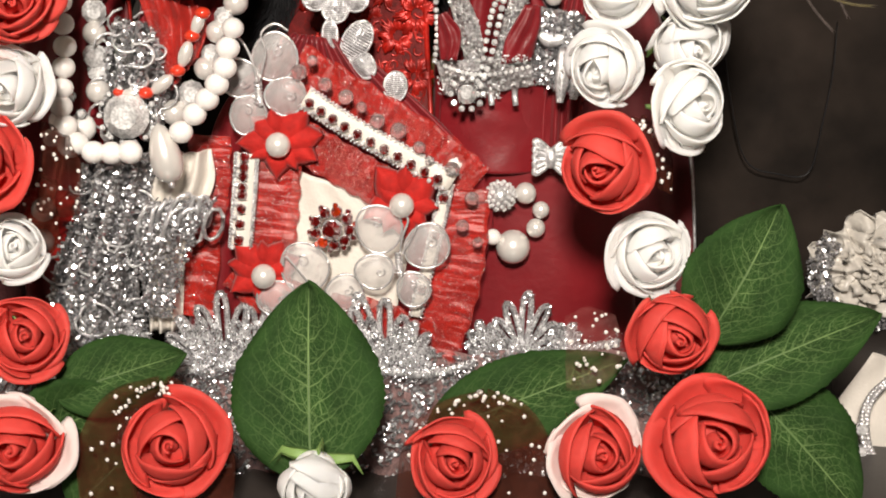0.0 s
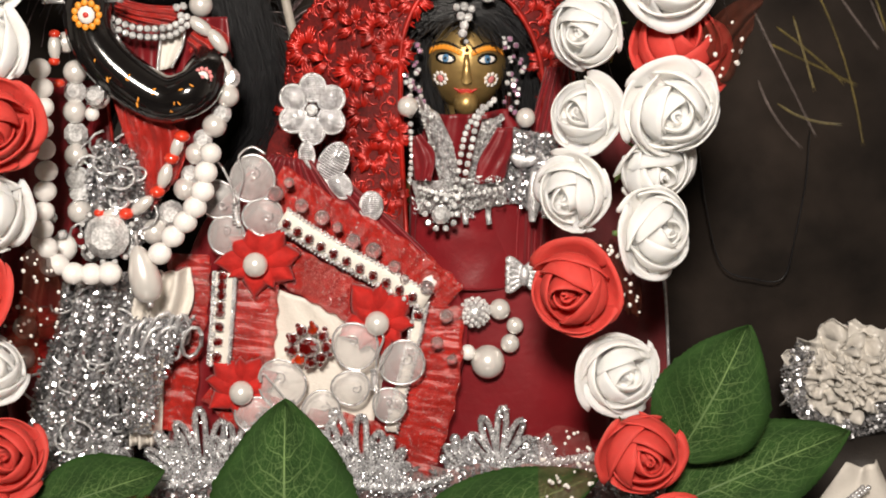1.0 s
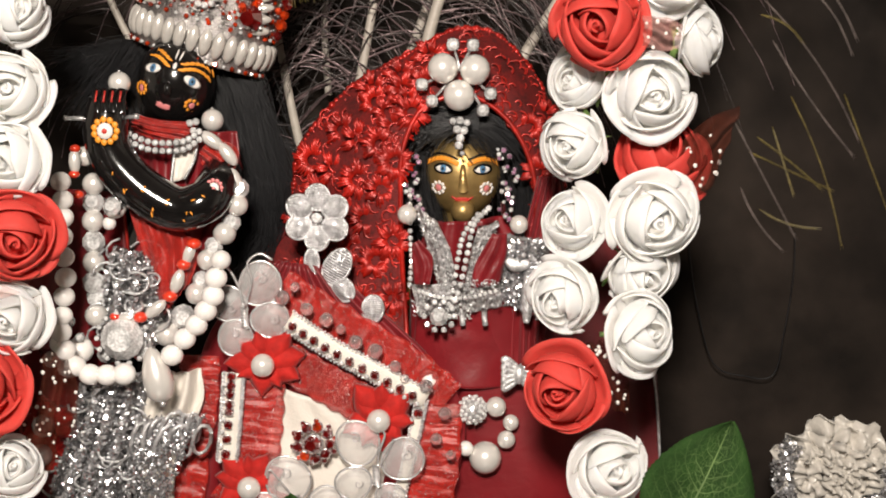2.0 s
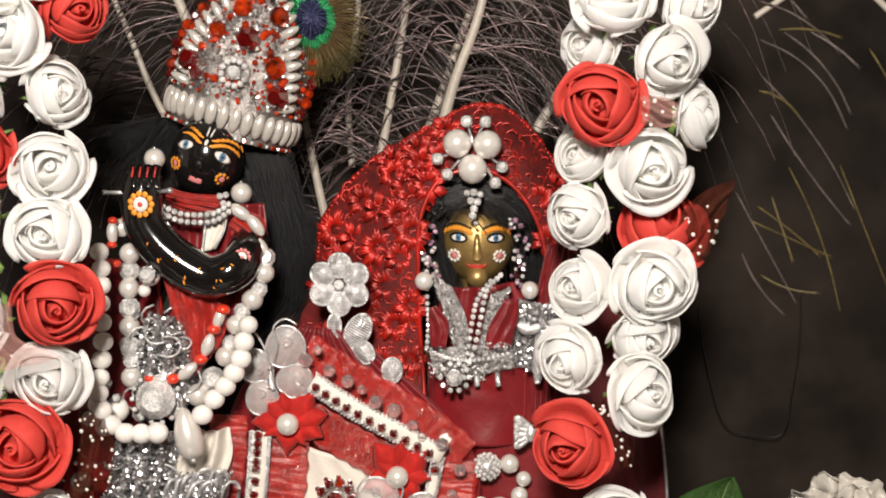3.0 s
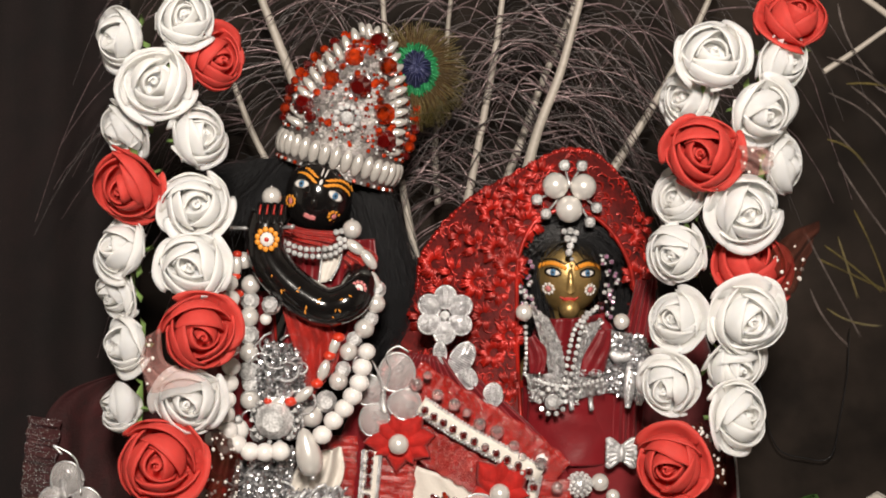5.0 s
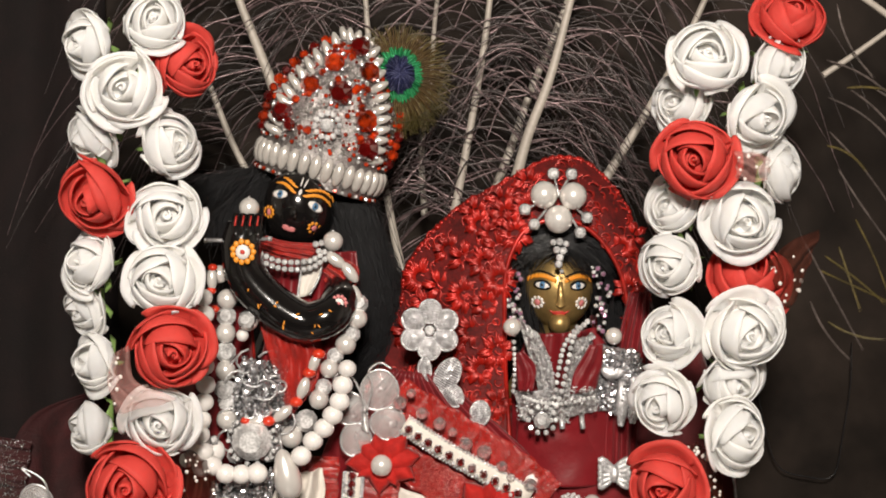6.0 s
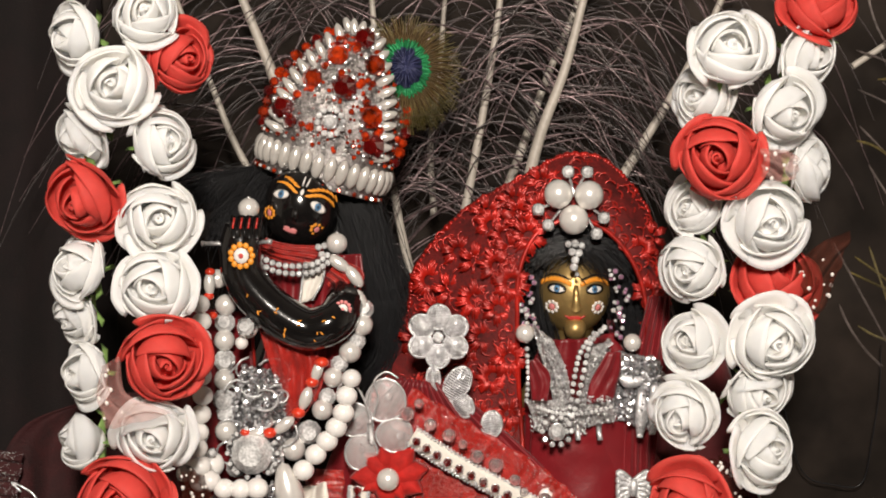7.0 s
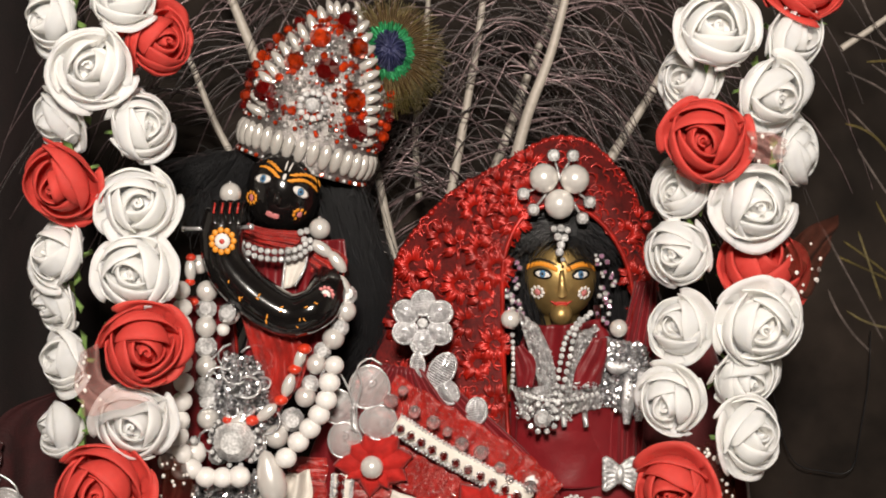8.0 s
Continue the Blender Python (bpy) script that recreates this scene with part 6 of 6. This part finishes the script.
QUILL_FLUFF = mat("grey_feather_down", (0.035, 0.028, 0.026), 0.6, dark=0.5)
BARB_PALE = mat("pale_bronze_barb", (0.20, 0.16, 0.145), 0.4, 0.2, dark=0.3, scale=900)
BARB_LIME = mat("lime_barb", (0.17, 0.13, 0.035), 0.4, 0.1, dark=0.3, scale=900)
BARBS = [BARB, mat("mauve_feather_barb", (0.30, 0.21, 0.215), 0.3, 0.4, dark=0.10, scale=1100)]
feather([(0.0044, 0.1050, 0.1453), (0.0098, 0.1050, 0.1737), (0.0164, 0.1050, 0.2113), (0.0209, 0.1050, 0.2433), (0.0256, 0.1050, 0.2907)], 0.0021, 62, 0.055, 0.55, 1, "peacock feather with a pale quill and bronze barbs", BARBS)
feather([(0.0326, 0.1000, 0.1603), (0.0392, 0.1000, 0.1845), (0.0492, 0.1000, 0.2111), (0.0576, 0.1000, 0.2428), (0.0704, 0.1000, 0.2951)], 0.0027, 70, 0.055, 0.5, 2, "thick peacock feather quill with loose barbs", BARBS)
feather([(-0.0197, 0.1080, 0.1205), (-0.0235, 0.1080, 0.1383), (-0.0275, 0.1080, 0.1601), (-0.0315, 0.1080, 0.1845), (-0.0349, 0.1080, 0.2222), (-0.0386, 0.1080, 0.2780)], 0.0021, 62, 0.05, 0.5, 3, "grey downy feather beside the black hair", BARBS)
feather([(-0.0772, 0.1100, 0.1981), (-0.0830, 0.1100, 0.2142), (-0.0904, 0.1100, 0.2330), (-0.0983, 0.1100, 0.2544), (-0.1085, 0.1100, 0.2915)], 0.0027, 58, 0.05, 0.5, 4, "peacock feather quill leaning away from the crown", BARBS)
feather([(0.0240, 0.1250, 0.1568), (0.0323, 0.1250, 0.1791), (0.0419, 0.1250, 0.2067), (0.0555, 0.1250, 0.2396), (0.0704, 0.1250, 0.2804)], 0.0022, 50, 0.05, 0.5, 5, "shaded peacock feather behind the others", BARBS)
feather([(0.0762, 0.1180, 0.1626), (0.0871, 0.1180, 0.1805), (0.0979, 0.1180, 0.1983), (0.1140, 0.1180, 0.2282), (0.1298, 0.1180, 0.2633)], 0.0024, 58, 0.05, 0.5, 6, "peacock feather behind the white roses", BARBS)
feather([(-0.0843, 0.1200, 0.1487), (-0.1006, 0.1200, 0.1791), (-0.1113, 0.1200, 0.2065), (-0.1245, 0.1200, 0.2392), (-0.1376, 0.1200, 0.2770)], 0.0018, 62, 0.06, 0.45, 7, "dark peacock feather behind the garland", BARBS)
feather([(-0.0095, 0.1250, 0.1457), (-0.0109, 0.1250, 0.1791), (-0.0066, 0.1250, 0.2122), (-0.0039, 0.1250, 0.2451), (0.0017, 0.1250, 0.2831)], 0.0016, 50, 0.055, 0.5, 10, "thin dark peacock feather in the fan", BARBS)
feather([(0.1653, 0.0600, 0.2105), (0.1802, 0.0600, 0.2205), (0.1975, 0.0600, 0.2330), (0.2246, 0.0600, 0.2516), (0.2515, 0.0600, 0.2688)], 0.0014, 0, 0.05, 0.5, 8, "peacock feather tip hanging beside the garland", [BARB])
# long drooping barbs that hang in front of the back wall
hang = thing("feather", "drooping yellow-green barbs of a peacock feather", "feather", (0.193, 0.055, 0.2486), "peacock feathers")
rng = random.Random(44)
Geo().tube(spline([(0.1491, 0.0600, 0.2639), (0.1745, 0.0600, 0.2491), (0.2052, 0.0600, 0.2268), (0.2363, 0.0600, 0.1968)], 30), 0.0015, 8).obj("quill", QUILL, hang)
PALE_BARBS = [
    (0.167, 0.201, 0.202, 0.165, 0.12),
    (0.177, 0.204, 0.204, 0.171, 0.08),
    (0.168, 0.186, 0.207, 0.131, 0.05),
    (0.172, 0.170, 0.204, 0.125, -0.02),
    (0.158, 0.138, 0.183, 0.092, 0.00),
    (0.161, 0.112, 0.178, 0.087, -0.06),
    (0.188, 0.204, 0.206, 0.190, 0.04),
    (0.170, 0.241, 0.185, 0.210, -0.08),
    (0.166, 0.217, 0.199, 0.196, 0.08),
]
LIME_BARBS = [
    (0.180, 0.148, 0.201, 0.089, 0.04),
    (0.201, 0.149, 0.222, 0.096, 0.00),
    (0.167, 0.180, 0.183, 0.170, 0.10),
    (0.173, 0.136, 0.181, 0.110, 0.00),
    (0.167, 0.132, 0.192, 0.112, 0.02),
    (0.164, 0.126, 0.197, 0.111, 0.00),
    (0.169, 0.103, 0.191, 0.096, -0.08),
    (0.212, 0.197, 0.229, 0.163, 0.03),
    (0.175, 0.205, 0.199, 0.202, 0.06),
]
for rows, material in ((PALE_BARBS, BARB_PALE), (LIME_BARBS, BARB_LIME)):
    for n, (x0, z0, x1, z1, bow) in enumerate(rows):
        a, b = Vector((x0, 0.057, z0)), Vector((x1, 0.052 + 0.002 * (n % 3), z1))
        up = Vector((a.z - b.z, 0, b.x - a.x)) * bow
        mid = (a + b) / 2 + up
        line = spline([a, (a + mid) / 2 + up * 0.25, mid, (mid + b) / 2 + up * 0.25, b], 18)
        Geo().tube(line, lambda q: 0.00032 * (1 - 0.6 * q), 5).obj("barb", material, hang)
        g = Geo()
        for p, q in zip(line[1:], line[:-1]):
            d = (p - q).normalized()
            side = d.cross(Vector((0, 1, 0)))
            for k in range(3):
                c = q.lerp(p, k / 3)
                for w in (-1, 1):
                    g.tube([c, c + d * 0.0016 + side * (w * 0.0004), c + d * 0.0026 + side * (w * 0.0005)], 0.00005, 3, caps=False)
        g.obj("barb_fringe", material, hang)

# the eye of a peacock feather on the crown
eye = thing("peacock_eye", "blue and green peacock feather eye beside the crown", "feather", (-0.021, 0.055, 0.1966))
ec = Vector((-0.0195, 0.054, 0.21))
rng = random.Random(9)
for mats, n, r0, r1, w, y, k in ((EYE_GOLD, 64, 0.006, 0.0205, 0.00060, 0.0004, 1.0), (BARB_GREEN, 95, 0.008, 0.0250, 0.00028, 0.0010, 1.0),
                                 (EYE_GREEN, 170, 0.002, 0.0120, 0.00075, -0.0004, 0.9), (EYE_BLUE, 130, 0.0, 0.0084, 0.0009, -0.0012, 0.8)):
    g = Geo()
    for i in range(n):
        a = -2.0 + 4.2 * i / n if mats not in (EYE_BLUE, EYE_GREEN) else 6.283 * i / n
        d = Vector((math.cos(a) * k, 0, math.sin(a)))
        ln = r1 * rng.uniform(0.88, 1.05)
        off = Vector((0.0008, 0, 0.0006)) if mats is EYE_BLUE else Vector((0, 0, 0))
        p0, p1 = ec + off + d * r0 + Vector((0, y, 0)), ec + off + d * ln + Vector((0, y + rng.uniform(-0.001, 0.0006), -0.10 * ln * (mats is BARB_GREEN)))
        g.tube([p0, (p0 + p1) / 2 + Vector((0, -0.0008, 0.0008)), p1], lambda s, w=w: w * (1 - 0.5 * s), 4, caps=False, flat=0.4)
    g.obj("barb_fringe", mats, eye)

TULLE_CLEAR = mat("clear_tulle", (0.5, 0.2, 0.18), 0.5, dark=0.6, scale=500, alpha=0.07)


# ---- sheer cloth with white dots round the roses ----
def dotted(path_a, path_b, seed, label, material=ORGANZA_DARK, dots=40):
    ob = thing("dotted_tulle", label, "tulle", path_a[0], "dotted tulle")
    fun = cloth("tulle", path_a, path_b, material, ob, 0.002, 2, 0.003, seed, 24, 24, 0.0002)
    r = random.Random(seed)
    for _ in range(dots):
        p = fun(r.uniform(0.04, 0.96), r.uniform(0.04, 0.96)) + Vector((0, -0.0006, 0))
        Geo().ball(p, r.uniform(0.0005, 0.0009), 6, 4, (1, 0.5, 1)).obj("dot", PAINT_WHITE, ob)


dotted([(-0.0894, -0.0350, -0.0726), (-0.0889, -0.0350, -0.0451), (-0.0783, -0.0350, -0.0274), (-0.0606, -0.0350, -0.0211)], [(-0.0378, -0.0350, -0.0720), (-0.0362, -0.0350, -0.0466), (-0.0435, -0.0350, -0.0301), (-0.0577, -0.0350, -0.0210)], 1, "maroon dotted tulle behind a red rose", dots=90)
dotted([(0.0176, -0.0350, -0.0692), (0.0206, -0.0350, -0.0439), (0.0302, -0.0350, -0.0303), (0.0466, -0.0350, -0.0240)], [(0.0739, -0.0350, -0.0643), (0.0693, -0.0350, -0.0402), (0.0612, -0.0350, -0.0289), (0.0495, -0.0350, -0.0239)], 2, "maroon dotted tulle behind the red rose and leaf", dots=70)
dotted([(0.0751, -0.0200, -0.0031), (0.0826, -0.0200, 0.0010), (0.0924, -0.0200, -0.0029)], [(0.0759, -0.0200, -0.0295), (0.0875, -0.0200, -0.0273), (0.0969, -0.0200, -0.0190)], 3, "sheer dotted tulle over the red skirt", TULLE_CLEAR, 30)
dotted([(0.1243, -0.0200, 0.1347), (0.1331, -0.0200, 0.1426), (0.1452, -0.0200, 0.1477)], [(0.1313, -0.0200, 0.1167), (0.1368, -0.0200, 0.1212), (0.1389, -0.0200, 0.1302)], 4, "corner of maroon dotted tulle behind a red rose", dots=14)
dotted([(-0.1025, -0.0200, 0.0668), (-0.0993, -0.0200, 0.0530), (-0.1030, -0.0200, 0.0323)], [(-0.0929, -0.0100, 0.0555), (-0.0897, -0.0100, 0.0438), (-0.0910, -0.0100, 0.0273)], 5, "maroon dotted tulle below the bead strands", dots=26)
dotted([(0.0888, -0.0450, 0.0695), (0.0960, -0.0450, 0.0608), (0.0999, -0.0450, 0.0476)], [(0.0979, -0.0300, 0.0676), (0.1062, -0.0300, 0.0575), (0.1083, -0.0300, 0.0417)], 6, "sheer dotted tulle round the red rose", dots=22)
dotted([(-0.1164, -0.0620, 0.1057), (-0.1187, -0.0620, 0.0952), (-0.1168, -0.0620, 0.0836)], [(-0.1136, -0.0500, 0.1072), (-0.1113, -0.0500, 0.0943), (-0.0969, -0.0500, 0.0868)], 7, "pale pink sheer tulle over white roses", ORGANZA_PINK, 8)
dotted([(0.1084, -0.0400, 0.1782), (0.1170, -0.0400, 0.1772), (0.1213, -0.0400, 0.1750)], [(0.1086, -0.0400, 0.1686), (0.1151, -0.0400, 0.1665), (0.1204, -0.0400, 0.1675)], 8, "pink sheer tulle between white roses", ORGANZA_PINK, 8)
dotted([(-0.1103, -0.0200, 0.0401), (-0.1025, -0.0200, 0.0460), (-0.0952, -0.0200, 0.0422)], [(-0.1084, -0.0200, 0.0109), (-0.1007, -0.0200, 0.0130), (-0.0944, -0.0200, 0.0229)], 9, "maroon dotted tulle beside the foil dress", dots=26)

# ---- a neighbouring ornament at the edge of the shelf ----
SHEER_IVORY = mat("sheer_ivory_satin", (0.70, 0.66, 0.60), 0.3, dark=0.75, scale=300, bump=0.2, bump_scale=700, sheen=0.2)
cushion = thing("lace_flower", "ivory sheer satin flower with a silver tinsel rim", "ornament", (0.2095, 0.09, -0.0307))
cc = Vector((0.2131, 0.095, -0.0149))
rng = random.Random(52)
for radius, fwd, seed in ((0.026, 0.0, 1), (0.021, 0.004, 5), (0.015, 0.008, 9), (0.009, 0.011, 14)):
    def crumple(u, v, radius=radius, fwd=fwd, seed=seed):
        a = 2 * math.pi * u
        q = Vector((math.cos(a) * v, math.sin(a) * v, seed))
        r = radius * v * (1 + 0.10 * math.sin(a * 7 + seed) * v + 0.25 * noise.noise(q * 4) * v)
        y = -fwd - 0.004 * v * math.sin(a * 11 + seed + 2 * noise.noise(q * 3)) - 0.010 * noise.noise(q * 5.0)
        return cc + Vector((math.cos(a) * r, y, math.sin(a) * r * 0.85))

    Geo().sheet(crumple, 70, 14, 0.0004).obj("ruffled_layer", SHEER_IVORY, cushion)
g = Geo()
for i in range(1500):
    a = rng.uniform(2.4, 6.5)
    rr = rng.uniform(0.020, 0.028)
    p = cc + Vector((math.cos(a) * rr, rng.uniform(-0.012, 0.002), math.sin(a) * rr * 0.85 - 0.002))
    g.chip(p, rng.uniform(0.0005, 0.0011), rng)
g.obj("tinsel", FLAKE, cushion, "silver tinsel rim")
pouch = thing("white_garment", "white cloth garment with a beaded silver chain", "garment", (0.2068, 0.05, -0.1045))
cloth("cloth", [(0.2024, 0.0500, -0.0384), (0.1895, 0.0500, -0.0586), (0.1826, 0.0500, -0.0706), (0.1946, 0.0500, -0.0948), (0.1996, 0.0500, -0.1295)], [(0.2145, 0.0500, -0.0371), (0.2255, 0.0500, -0.0606), (0.2318, 0.0500, -0.0797), (0.2341, 0.0500, -0.1042), (0.2365, 0.0500, -0.1291)], SATIN_WHITE, pouch, 0.001, 2, 0.006, 2)
for off in (0.0, 0.0022):
    for p in spline([(0.2054, 0.0360, -0.0435), (0.1984, 0.0360, -0.0510), (0.1959, 0.0360, -0.0603), (0.1979, 0.0360, -0.0719), (0.2031, 0.0360, -0.0813)], 26):
        Geo().ball(Vector(p) + Vector((off, 0, 0)), 0.0012, 8, 6).obj("chain_bead", SILVER, pouch)
for p in [(0.1963, 0.0360, -0.0649), (0.1964, 0.0360, -0.0743), (0.1976, 0.0360, -0.0814), (0.2001, 0.0360, -0.0849)]:
    g = Geo()
    rhinestone(g, p, 0.0030)
    g.obj("charm", [CRYSTAL, SETTING], pouch, smooth=False)
stand = thing("pedestal", "dark polished pedestal under the white flower", "pedestal", (0.2241, 0.11, -0.052))
Geo().tube([(0.2229, 0.105, -0.0402), (0.2238, 0.105, -0.0504), (0.2283, 0.105, -0.1026)], lambda t: 0.018 + 0.006 * t, 24).obj("column", SHELF, stand)

# thin black wire loop that hangs on the back wall
wire = thing("wire", "thin black wire loop hanging on the wall", "wire", (0.2078, 0.16, 0.0741))
Geo().tube(spline([(0.2077, 0.1600, 0.0796), (0.2074, 0.1600, 0.0575), (0.2042, 0.1600, 0.0323), (0.1997, 0.1600, 0.0112), (0.1859, 0.1600, 0.0104), (0.1706, 0.1600, 0.0169), (0.1619, 0.1600, 0.0463), (0.1573, 0.1600, 0.0742)], 50), 0.0003, 6).obj("strand", HAIR, wire)
